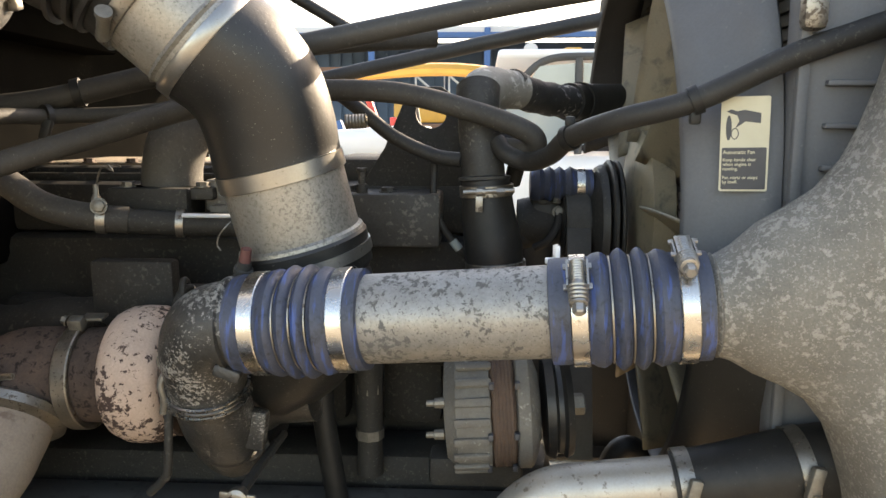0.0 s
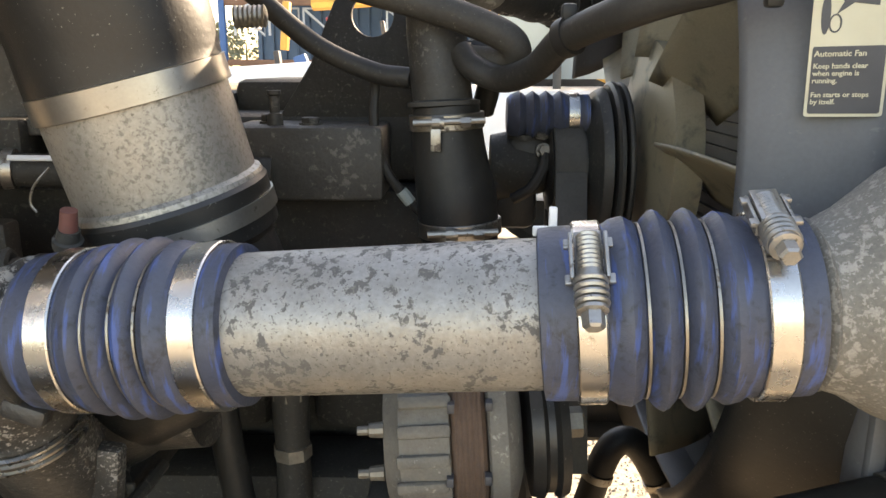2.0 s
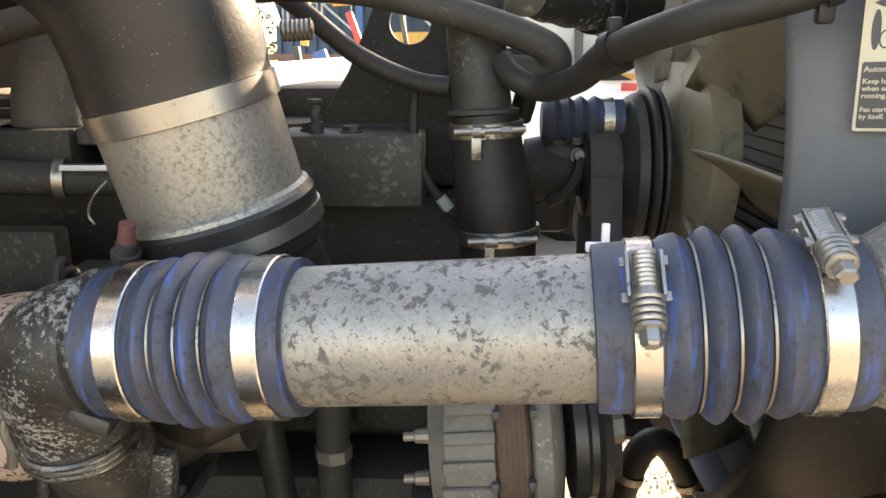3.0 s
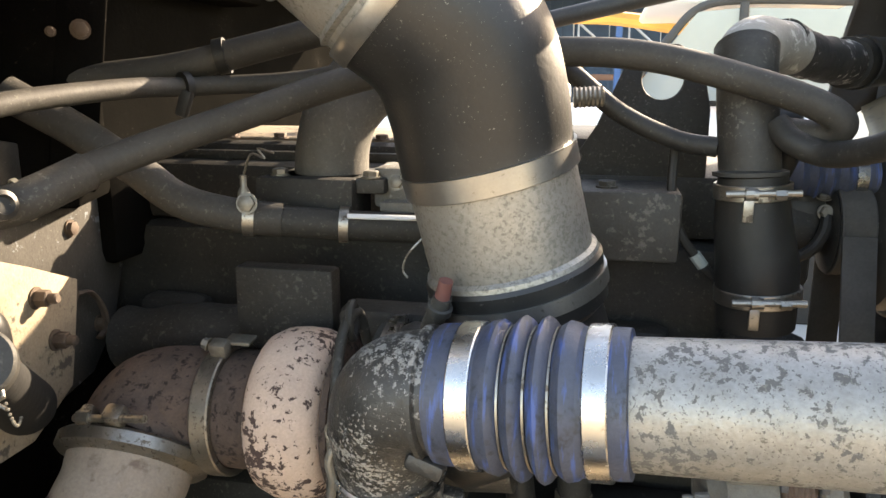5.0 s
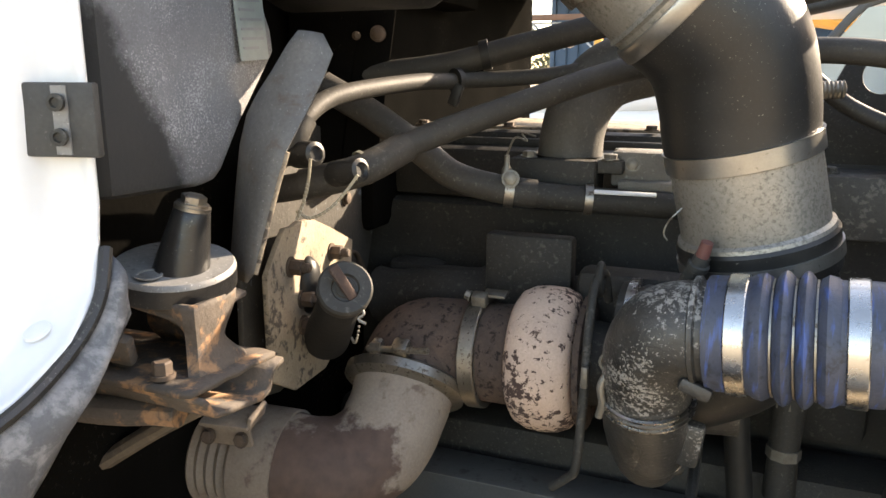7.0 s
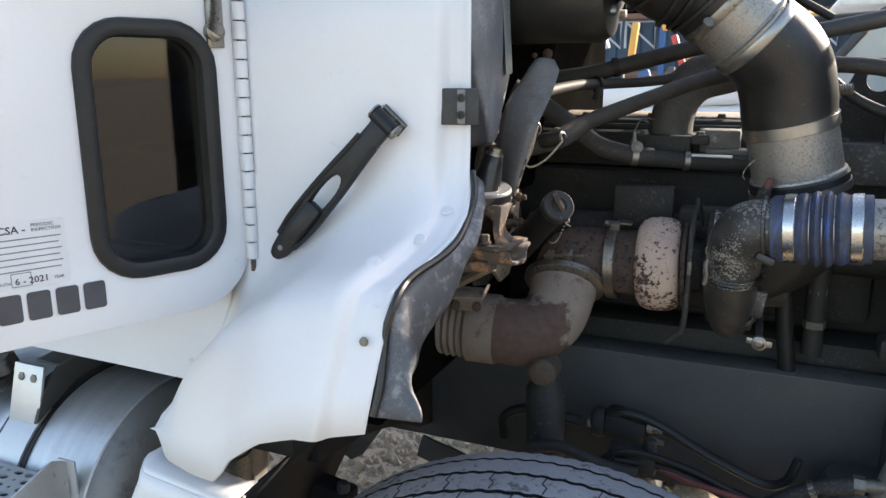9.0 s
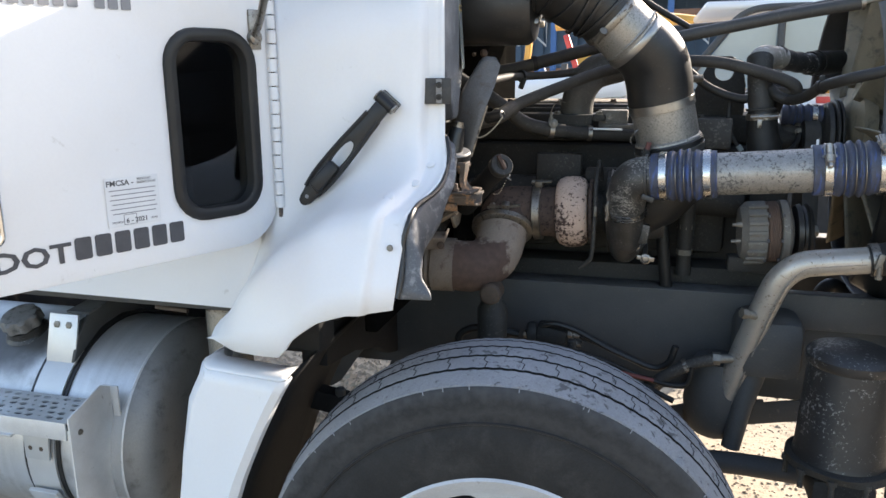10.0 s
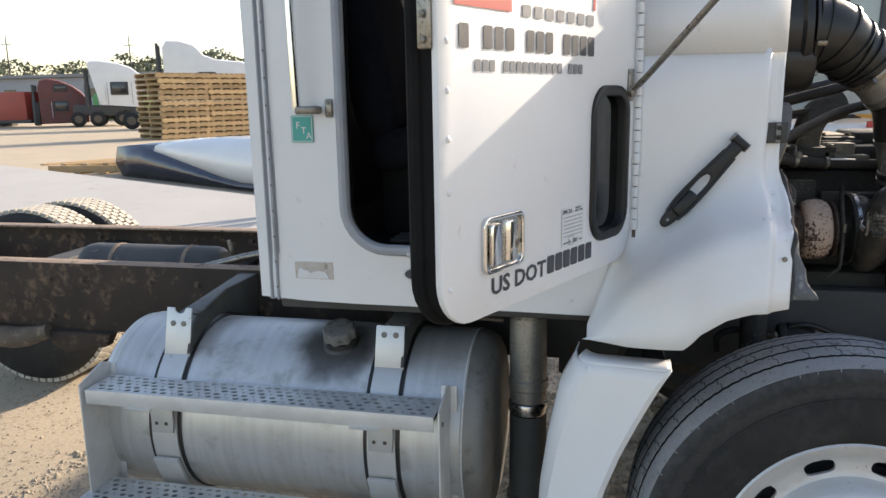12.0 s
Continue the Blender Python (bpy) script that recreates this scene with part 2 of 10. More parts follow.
CAST_DIRTY = material("oily cast aluminium with pale scuffs", (0.016, 0.0155, 0.0145), 0.42, 0.0, (0.045, 0.043, 0.040), 30, 0.6, (0.27, 0.258, 0.235), 300, 0.62, 0.03, 0.3, 500, 0.45, 240, clump=0.7, clump_scale=16)
TUBE_STEEL = material("weathered steel tube", (0.34, 0.323, 0.292), 0.42, 0.6, (0.26, 0.247, 0.222), 22, 0.9, (0.19, 0.18, 0.16), 240, 0.57, 0.09, 0.28, 300, 0.2, 180, 0.08, fleck=(0.15, 0.142, 0.126), fleck_at=0.70, fleck_scale=420, third_rough=0.6, clump=0.3, clump_scale=14)
BAND = material("stainless clamp band", (0.56, 0.55, 0.525), 0.27, 1.0, (0.47, 0.455, 0.43), 60, 0.8, (0.32, 0.30, 0.27), 160, 0.66, 0.05, grain=0.08, rough_var=0.06)
BAND_DULL = material("dull stainless duct band", (0.38, 0.37, 0.345), 0.33, 0.9, (0.30, 0.288, 0.265), 40, 0.8, (0.20, 0.185, 0.165), 120, 0.66, 0.05, grain=0.1, rough_var=0.06)
BAND_OLD = material("tarnished clamp band", (0.33, 0.31, 0.28), 0.40, 0.95, (0.22, 0.20, 0.17), 45, 0.8, (0.10, 0.08, 0.062), 140, 0.60, 0.04, 0.18, bump=0.15, clump=0.4, third_rough=0.7, third_metal=0.3)
POLISHED = material("dull steel coolant tube", (0.44, 0.415, 0.375), 0.42, 0.6, (0.35, 0.325, 0.285), 30, 0.8, (0.20, 0.175, 0.145), 110, 0.64, 0.05, 0.12, rough_var=0.06, clump=0.3)
# pale speck tone grows denser towards the casting's top and near side
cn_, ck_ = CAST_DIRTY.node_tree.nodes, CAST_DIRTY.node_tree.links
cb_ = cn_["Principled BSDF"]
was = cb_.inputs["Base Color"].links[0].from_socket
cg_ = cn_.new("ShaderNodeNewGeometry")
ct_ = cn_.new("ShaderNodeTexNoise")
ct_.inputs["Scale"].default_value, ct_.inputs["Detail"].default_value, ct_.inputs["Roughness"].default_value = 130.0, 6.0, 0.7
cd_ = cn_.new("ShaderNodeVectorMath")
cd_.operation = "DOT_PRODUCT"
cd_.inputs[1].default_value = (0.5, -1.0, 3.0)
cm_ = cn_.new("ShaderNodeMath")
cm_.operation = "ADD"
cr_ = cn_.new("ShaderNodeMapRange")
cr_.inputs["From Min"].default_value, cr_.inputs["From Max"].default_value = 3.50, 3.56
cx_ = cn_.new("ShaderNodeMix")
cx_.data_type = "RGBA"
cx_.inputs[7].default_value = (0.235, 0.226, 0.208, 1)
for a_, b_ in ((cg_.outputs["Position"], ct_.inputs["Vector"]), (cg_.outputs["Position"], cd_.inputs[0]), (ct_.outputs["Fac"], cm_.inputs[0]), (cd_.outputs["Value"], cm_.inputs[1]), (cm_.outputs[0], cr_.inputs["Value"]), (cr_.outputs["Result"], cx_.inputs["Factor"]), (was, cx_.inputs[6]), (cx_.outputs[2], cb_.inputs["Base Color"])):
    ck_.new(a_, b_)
BLUE = material("dusty blue silicone hose", (0.028, 0.038, 0.068), 0.5, 0.0, (0.058, 0.066, 0.090), 26, 0.8, (0.022, 0.026, 0.036), 120, 0.62, 0.10, 0.2, 350, 0.25, 250, clump=0.5, clump_scale=14)
bn, bl = BLUE.node_tree.nodes, BLUE.node_tree.links
bb = bn["Principled BSDF"]
was = bb.inputs["Base Color"].links[0].from_socket
bg = bn.new("ShaderNodeNewGeometry")
bmap = bn.new("ShaderNodeMapping")
bmap.inputs["Scale"].default_value = (190, 22, 22)
btex = bn.new("ShaderNodeTexNoise")
btex.inputs["Scale"].default_value, btex.inputs["Detail"].default_value, btex.inputs["Roughness"].default_value = 1.0, 5.0, 0.6
brng = bn.new("ShaderNodeMapRange")
brng.interpolation_type = "SMOOTHSTEP"
brng.inputs["From Min"].default_value, brng.inputs["From Max"].default_value = 0.52, 0.66
brng.inputs["To Max"].default_value = 0.8
bmix = bn.new("ShaderNodeMix")
bmix.data_type = "RGBA"
bmix.inputs[7].default_value = (0.042, 0.088, 0.27, 1)
for a_, b_ in ((bg.outputs["Position"], bmap.inputs["Vector"]), (bmap.outputs["Vector"], btex.inputs["Vector"]), (btex.outputs["Fac"], brng.inputs["Value"]), (brng.outputs["Result"], bmix.inputs["Factor"]), (was, bmix.inputs[6]), (bmix.outputs[2], bb.inputs["Base Color"])):
    bl.new(a_, b_)
RUBBER = material("dusty black rubber", (0.010, 0.010, 0.0098), 0.42, 0.0, (0.019, 0.0185, 0.0175), 14, 0.7, (0.065, 0.062, 0.056), 260, 0.69, 0.03, 0.2, 300, 0.15, 180, 0.05, fleck=(0.13, 0.124, 0.114), fleck_at=0.715, fleck_scale=420, spec=0.5, clump=0.4)
HOSE = material("worn rubber hose", (0.030, 0.028, 0.0255), 0.6, 0.0, (0.055, 0.051, 0.045), 22, 0.8, (0.085, 0.08, 0.071), 200, 0.66, 0.06, 0.25, 300, 0.25, 180, fleck=(0.14, 0.132, 0.118), fleck_at=0.74, fleck_scale=380, spec=0.25, clump=0.35)
HOSE_MID = material("dull black rubber hose with light dust", (0.016, 0.0158, 0.0152), 0.55, 0.0, (0.034, 0.0325, 0.030), 16, 0.8, (0.06, 0.057, 0.051), 170, 0.66, 0.06, 0.25, 300, 0.2, 180, spec=0.3, clump=0.3)
HOSE_DARK = material("black rubber hose", (0.010, 0.010, 0.010), 0.5, 0.0, (0.024, 0.023, 0.021), 30, 0.7, (0.07, 0.066, 0.06), 280, 0.68, 0.03, grain=0.2, bump=0.12, spec=0.3)
ENGINE = material("grimy black engine paint", (0.019, 0.0185, 0.017), 0.65, 0.0, (0.036, 0.034, 0.0305), 14, 0.8, (0.062, 0.058, 0.051), 110, 0.65, 0.05, 0.3, 220, 0.5, 120, fleck=(0.068, 0.064, 0.057), fleck_at=0.67, fleck_scale=300, spec=0.3, clump=0.4)
# near-zero base colour stands in for the shade over the firewall
FIREBLACK = material("firewall black with its shade in the colour", (0.0035, 0.0034, 0.0032), 0.95, 0.0, (0.007, 0.0067, 0.006), 9, 0.8, (0.022, 0.020, 0.018), 150, 0.69, 0.04, grain=0.3, bump=0.35, spec=0.0, clump=0.5)
ENGINE_GREY = material("grimy grey engine casting", (0.052, 0.050, 0.046), 0.6, 0.1, (0.030, 0.029, 0.026), 20, 0.7, (0.095, 0.089, 0.079), 120, 0.62, 0.06, 0.25, 300, 0.4, 150, spec=0.3, clump=0.4)
CASTGREY = material("dusty grey casting", (0.095, 0.090, 0.080), 0.7, 0.1, (0.06, 0.056, 0.049), 26, 0.7, (0.13, 0.123, 0.108), 200, 0.62, 0.05, 0.25, 300, 0.35, 160, clump=0.3)
PINK = material("heat-bleached turbine housing with flaking rust", (0.59, 0.44, 0.35), 0.85, 0.0, (0.46, 0.345, 0.28), 26, 0.8, (0.065, 0.040, 0.034), 125, 0.535, 0.02, 0.22, 350, 0.45, 150, clump=0.6, clump_scale=11)
RUST_DARK = material("dark scaled exhaust iron", (0.0567, 0.0419, 0.0351), 0.85, 0.05, (0.1013, 0.0702, 0.0567), 30, 0.7, (0.022, 0.016, 0.014), 90, 0.58, 0.05, 0.25, 300, 0.5, 140, spec=0.3)
EXH_GREY = material("heat-greyed exhaust pipe", (0.23, 0.19, 0.155), 0.8, 0.1, (0.17, 0.135, 0.11), 20, 0.7, (0.12, 0.085, 0.066), 40, 0.64, 0.08, 0.25, 300, 0.3, 160, clump=0.4)
EXH_RUST = material("brown rusted exhaust bend", (0.075, 0.045, 0.035), 0.85, 0.05, (0.048, 0.031, 0.026), 24, 0.7, (0.115, 0.08, 0.064), 60, 0.62, 0.07, 0.3, 300, 0.4, 150, clump=0.4)
RUSTY = material("rusty frame steel", (0.105, 0.083, 0.066), 0.8, 0.05, (0.050, 0.041, 0.035), 18, 0.8, (0.30, 0.165, 0.085), 46, 0.60, 0.08, 0.3, 300, 0.7, 110, clump=0.5, clump_scale=12)
# tan that paints sunlit surfaces: bracket plate, brace edge, cover top
SUNLIT_TAN = material("dusty tan with sunlight in the colour", (0.31, 0.252, 0.185), 0.85, 0.0, (0.205, 0.165, 0.118), 22, 0.8, (0.07, 0.058, 0.047), 70, 0.60, 0.06, 0.3, 300, 0.5, 140, clump=0.7, clump_scale=12)
CHASSIS = material("dull black chassis paint", (0.052, 0.053, 0.053), 0.65, 0.0, (0.078, 0.077, 0.073), 9, 0.8, (0.12, 0.108, 0.093), 60, 0.68, 0.06, 0.2, 250, 0.25, 90, spec=0.3)
CHASSIS_RUST = material("rust-streaked chassis rail", (0.026, 0.023, 0.021), 0.8, 0.0, (0.070, 0.049, 0.036), 6, 0.9, (0.15, 0.10, 0.066), 22, 0.62, 0.10, 0.25, 250, 0.25, 90, spec=0.25, clump=0.4, clump_scale=3)
WHITE = material("white cab paint", (0.71, 0.713, 0.716), 0.42, 0.0, (0.66, 0.663, 0.666), 3.5, 0.8, (0.54, 0.53, 0.51), 22, 0.71, 0.06, 0.025, 200, 0.02, 30, 0.05, spec=0.4)
WHITE_WORN = material("scuffed white plastic", (0.68, 0.69, 0.70), 0.5, 0.0, (0.60, 0.605, 0.61), 6, 0.8, (0.30, 0.29, 0.28), 60, 0.74, 0.03, 0.03, 200, 0.03, 60)
PILLAR = material("grey door seal trim", (0.33, 0.35, 0.38), 0.5, 0.0, (0.26, 0.275, 0.30), 12, 0.7, grain=0.06)
DARKPLASTIC = material("black latch rubber", (0.0085, 0.0085, 0.009), 0.42, 0.0, (0.016, 0.016, 0.016), 30, 0.7, (0.06, 0.06, 0.06), 200, 0.70, 0.03, 0.15, bump=0.12, spec=0.35)
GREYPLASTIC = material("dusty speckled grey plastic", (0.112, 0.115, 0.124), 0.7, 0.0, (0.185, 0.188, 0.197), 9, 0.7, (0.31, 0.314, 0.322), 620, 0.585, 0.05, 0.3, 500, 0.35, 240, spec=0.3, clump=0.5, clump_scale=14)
FLAP = material("dusty black rubber splash flap", (0.045, 0.047, 0.051), 0.55, 0.0, (0.105, 0.110, 0.118), 9, 0.9, (0.20, 0.20, 0.205), 60, 0.60, 0.10, 0.25, bump=0.5, bump_scale=45, clump=0.5)
SHROUD = material("dusty grey fan shroud", (0.125, 0.130, 0.138), 0.6, 0.0, (0.090, 0.094, 0.100), 8, 0.7, (0.18, 0.18, 0.178), 90, 0.7, 0.08, 0.14, 300, 0.08, 200)
FAN = material("amber plastic fan blade", (0.240, 0.205, 0.140), 0.5, 0.0, (0.163, 0.140, 0.099), 10, 0.8, (0.075, 0.068, 0.054), 30, 0.62, 0.12, 0.15, bump=0.08)
RADIATOR = material("dark radiator core", (0.022, 0.023, 0.025), 0.6, 0.3, (0.045, 0.045, 0.047), 20, 0.7, grain=0.2)
ALT = material("corroded alternator casting", (0.19, 0.18, 0.16), 0.75, 0.25, (0.12, 0.112, 0.10), 30, 0.8, (0.31, 0.30, 0.27), 130, 0.64, 0.05, 0.25, 400, 0.5, 180, clump=0.4)
LAMIN = material("brown stator laminations", (0.085, 0.055, 0.042), 0.75, 0.2, (0.13, 0.085, 0.062), 60, 0.7, grain=0.2, bump=0.3)
BOLT = material("dull zinc bolt", (0.24, 0.225, 0.195), 0.5, 0.6, (0.13, 0.117, 0.097), 90, 0.8, grain=0.18, bump=0.18)
BOLT_RUST = material("rusty bolt", (0.115, 0.082, 0.060), 0.75, 0.2, (0.065, 0.047, 0.037), 90, 0.8, grain=0.2, bump=0.25)
TYRE = material("tyre sidewall rubber", (0.012, 0.012, 0.0125), 0.6, 0.0, (0.022, 0.0218, 0.0215), 8, 0.7, (0.036, 0.035, 0.034), 14, 0.64, 0.2, 0.3, 300, 0.2, 160, spec=0.3)
TREAD = material("dusty tyre tread", (0.19, 0.194, 0.203), 0.85, 0.0, (0.265, 0.27, 0.28), 12, 0.8, (0.085, 0.085, 0.087), 70, 0.62, 0.06, 0.3, 300, 0.4, 140, clump=0.4)
TREAD_OLD = material("dusty rear tread", (0.40, 0.37, 0.315), 0.9, 0.0, (0.50, 0.465, 0.40), 14, 0.8, grain=0.15, bump=0.2)
GROOVE = material("dark tread groove", (0.010, 0.010, 0.010), 0.95, 0.0, (0.018, 0.018, 0.018), 20, 0.8, spec=0.1)
RIM = material("painted silver wheel", (0.55, 0.555, 0.56), 0.42, 0.3, (0.44, 0.44, 0.435), 9, 0.85, (0.24, 0.20, 0.165), 46, 0.68, 0.05, 0.15, 300, 0.08, 150)
TANKALU = material("brushed aluminium tank", (0.62, 0.62, 0.615), 0.42, 0.6, (0.52, 0.52, 0.51), 5, 0.8, (0.38, 0.37, 0.35), 9, 0.66, 0.12, 0.10, 250, 0.08, 70, 0.07, clump=0.3)
STEPALU = material("scuffed aluminium step", (0.64, 0.64, 0.63), 0.45, 0.3, (0.50, 0.495, 0.48), 16, 0.8, (0.28, 0.26, 0.23), 60, 0.70, 0.06, 0.1, 300, 0.1, 120, 0.08)
CHROME = material("chrome", (0.78, 0.78, 0.78), 0.12, 1.0, (0.65, 0.65, 0.64), 40, 0.8)
INK = material("black lettering vinyl", (0.040, 0.042, 0.050), 0.5, 0.0, (0.060, 0.062, 0.070), 30, 0.6)
INK_GREY = material("grey lettering vinyl", (0.16, 0.165, 0.18), 0.45, 0.0, (0.20, 0.205, 0.22), 30, 0.6)
PAPER = material("white sticker", (0.66, 0.67, 0.68), 0.5, 0.0, (0.58, 0.59, 0.60), 25, 0.8)
CREAM = material("yellowed sticker", (0.60, 0.56, 0.42), 0.5, 0.0, (0.52, 0.48, 0.35), 40, 0.8)
RED = material("red vinyl", (0.50, 0.05, 0.04), 0.45, 0.0, (0.42, 0.04, 0.035), 20, 0.8)
TEAL = material("teal sticker", (0.03, 0.36, 0.31), 0.45, 0.0, (0.04, 0.30, 0.26), 30, 0.8)
LABEL = material("faded grey-green label", (0.25, 0.29, 0.28), 0.6, 0.0, (0.19, 0.22, 0.215), 60, 0.8)
AMBERLAB = material("amber label strip", (0.50, 0.33, 0.06), 0.6, 0.0, (0.40, 0.26, 0.05), 60, 0.8)
TIE = material("yellowed cable tie", (0.36, 0.33, 0.26), 0.5, 0.0, (0.26, 0.23, 0.17), 80, 0.8)
FADED_RED = material("faded red cap", (0.17, 0.06, 0.05), 0.6, 0.0, (0.11, 0.048, 0.042), 70, 0.8)
DRUMBLACK = material("chipped black paint on canister", (0.010, 0.010, 0.0105), 0.45, 0.0, (0.022, 0.022, 0.022), 20, 0.8, (0.15, 0.15, 0.145), 150, 0.64, 0.03, 0.2, bump=0.3, clump=0.55, clump_scale=11)
BLACKGLOSS = material("weathered black fairing", (0.016, 0.017, 0.020), 0.36, 0.0, (0.04, 0.042, 0.046), 8, 0.8, (0.20, 0.205, 0.21), 26, 0.72, 0.05, 0.15)
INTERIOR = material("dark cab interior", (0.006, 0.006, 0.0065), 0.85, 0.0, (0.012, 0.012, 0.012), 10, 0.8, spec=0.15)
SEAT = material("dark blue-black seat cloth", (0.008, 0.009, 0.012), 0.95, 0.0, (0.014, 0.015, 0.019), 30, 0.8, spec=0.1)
WOOD = material("pallet wood", (0.42, 0.29, 0.155), 0.8, 0.0, (0.32, 0.22, 0.115), 4, 0.8, (0.22, 0.15, 0.085), 12, 0.64, 0.06, 0.2, 40, 0.1, 30, vary=0.22)
NAVY = material("navy painted fairing", (0.006, 0.009, 0.026), 0.25, 0.0, (0.010, 0.013, 0.034), 3, 0.8, coat=0.4)
# brushing round the tank's barrel and a fuel stain below its filler
tn, tl = TANKALU.node_tree.nodes, TANKALU.node_tree.links
tb = tn["Principled BSDF"]
was = tb.inputs["Base Color"].links[0].from_socket
tg = tn.new("ShaderNodeNewGeometry")
tm = tn.new("ShaderNodeMapping")
tm.inputs["Scale"].default_value = (45, 2.5, 2.5)
tt = tn.new("ShaderNodeTexNoise")
tt.inputs["Scale"].default_value, tt.inputs["Detail"].default_value = 1.0, 5.0
tr = tn.new("ShaderNodeMapRange")
tr.inputs["From Min"].default_value, tr.inputs["From Max"].default_value = 0.3, 0.7
tr.inputs["To Min"].default_value, tr.inputs["To Max"].default_value = 0.88, 1.05
ts = tn.new("ShaderNodeVectorMath")
ts.operation = "SCALE"
td = tn.new("ShaderNodeVectorMath")
td.operation = "DISTANCE"
td.inputs[1].default_value = (-1.84, 0.60, 0.83)
tw_ = tn.new("ShaderNodeTexNoise")
tw_.inputs["Scale"].default_value, tw_.inputs["Detail"].default_value = 9.0, 5.0
ta = tn.new("ShaderNodeMath")
ta.operation = "MULTIPLY_ADD"
ta.inputs[1].default_value = 0.16
tf = tn.new("ShaderNodeMapRange")
tf.interpolation_type = "SMOOTHSTEP"
tf.inputs["From Min"].default_value, tf.inputs["From Max"].default_value = 0.15, 0.25
tf.inputs["To Min"].default_value, tf.inputs["To Max"].default_value = 0.85, 0.0
tx = tn.new("ShaderNodeMix")
tx.data_type = "RGBA"
tx.inputs[7].default_value = (0.055, 0.052, 0.048, 1)
for a_, b_ in ((tg.outputs["Position"], tm.inputs["Vector"]), (tm.outputs["Vector"], tt.inputs["Vector"]), (tt.outputs["Fac"], tr.inputs["Value"]), (was, ts.inputs[0]), (tr.outputs["Result"], ts.inputs["Scale"]), (tg.outputs["Position"], td.inputs[0]), (tg.outputs["Position"], tw_.inputs["Vector"]), (tw_.outputs["Fac"], ta.inputs[0]), (td.outputs["Value"], ta.inputs[2]), (ta.outputs[0], tf.inputs["Value"]), (tf.outputs["Result"], tx.inputs["Factor"]), (ts.outputs[0], tx.inputs[6]), (tx.outputs[2], tb.inputs["Base Color"])):
    tl.new(a_, b_)
# exhaust bend whose lower end has rusted through the grey scale
EXH_MIX = material("exhaust bend, grey scale turning to brown rust", (0.30, 0.25, 0.205), 0.8, 0.1, (0.225, 0.18, 0.147), 20, 0.7, (0.15, 0.108, 0.085), 40, 0.64, 0.08, 0.25, 300, 0.35, 160, clump=0.4)
en, el_ = EXH_MIX.node_tree.nodes, EXH_MIX.node_tree.links
eb = en["Principled BSDF"]
was = eb.inputs["Base Color"].links[0].from_socket
eg = en.new("ShaderNodeNewGeometry")
es = en.new("ShaderNodeSeparateXYZ")
ex1 = en.new("ShaderNodeMath")
ex1.operation = "ADD"
ex1.inputs[1].default_value = 0.568
ez1 = en.new("ShaderNodeMath")
ez1.operation = "MULTIPLY_ADD"
ez1.inputs[1].default_value, ez1.inputs[2].default_value = 1.3, -1.3 * 1.096
ed = en.new("ShaderNodeMath")
ed.operation = "MAXIMUM"
for a_, b_ in ((eg.outputs["Position"], es.inputs[0]), (es.outputs["X"], ex1.inputs[0]), (es.outputs["Z"], ez1.inputs[0]), (ex1.outputs[0], ed.inputs[0]), (ez1.outputs[0], ed.inputs[1])):
    el_.new(a_, b_)
et = en.new("ShaderNodeTexNoise")
et.inputs["Scale"].default_value, et.inputs["Detail"].default_value, et.inputs["Roughness"].default_value = 28.0, 7.0, 0.65
ea = en.new("ShaderNodeMath")
ea.operation = "MULTIPLY_ADD"
ea.inputs[1].default_value = 0.06
er = en.new("ShaderNodeMapRange")
er.inputs["From Min"].default_value, er.inputs["From Max"].default_value = 0.027, 0.034
er.inputs["To Min"].default_value, er.inputs["To Max"].default_value = 1.0, 0.0
ev = en.new("ShaderNodeTexNoise")
ev.inputs["Scale"].default_value, ev.inputs["Detail"].default_value = 70.0, 5.0
ec = en.new("ShaderNodeMix")
ec.data_type = "RGBA"
ec.inputs[6].default_value, ec.inputs[7].default_value = (0.055, 0.035, 0.029, 1), (0.130, 0.083, 0.064, 1)
ex_ = en.new("ShaderNodeMix")
ex_.data_type = "RGBA"
for a_, b_ in ((eg.outputs["Position"], et.inputs["Vector"]), (eg.outputs["Position"], ev.inputs["Vector"]), (et.outputs["Fac"], ea.inputs[0]), (ed.outputs[0], ea.inputs[2]), (ea.outputs[0], er.inputs["Value"]), (er.outputs["Result"], ex_.inputs["Factor"]), (was, ex_.inputs[6]), (ev.outputs["Fac"], ec.inputs["Factor"]), (ec.outputs[2], ex_.inputs[7]), (ex_.outputs[2], eb.inputs["Base Color"])):
    el_.new(a_, b_)
# the splash box's shade below a slanting light edge is painted into its colour
pn_, pl_ = GREYPLASTIC.node_tree.nodes, GREYPLASTIC.node_tree.links
pb = pn_["Principled BSDF"]
p_was = pb.inputs["Base Color"].links[0].from_socket
pg = pn_.new("ShaderNodeNewGeometry")
pd = pn_.new("ShaderNodeVectorMath")
pd.operation = "DOT_PRODUCT"
pd.inputs[1].default_value = (0.0, 1.0, 0.55)
pt = pn_.new("ShaderNodeTexNoise")
pt.inputs["Scale"].default_value, pt.inputs["Detail"].default_value, pt.inputs["Roughness"].default_value = 45.0, 8.0, 0.7
pa = pn_.new("ShaderNodeMath")
pa.operation = "MULTIPLY_ADD"
pa.inputs[1].default_value = 0.05
pr = pn_.new("ShaderNodeMapRange")
pr.inputs["From Min"].default_value, pr.inputs["From Max"].default_value = 1.428, 1.448
px_ = pn_.new("ShaderNodeMix")
px_.data_type = "RGBA"
px_.inputs[6].default_value = (0.028, 0.0285, 0.029, 1)
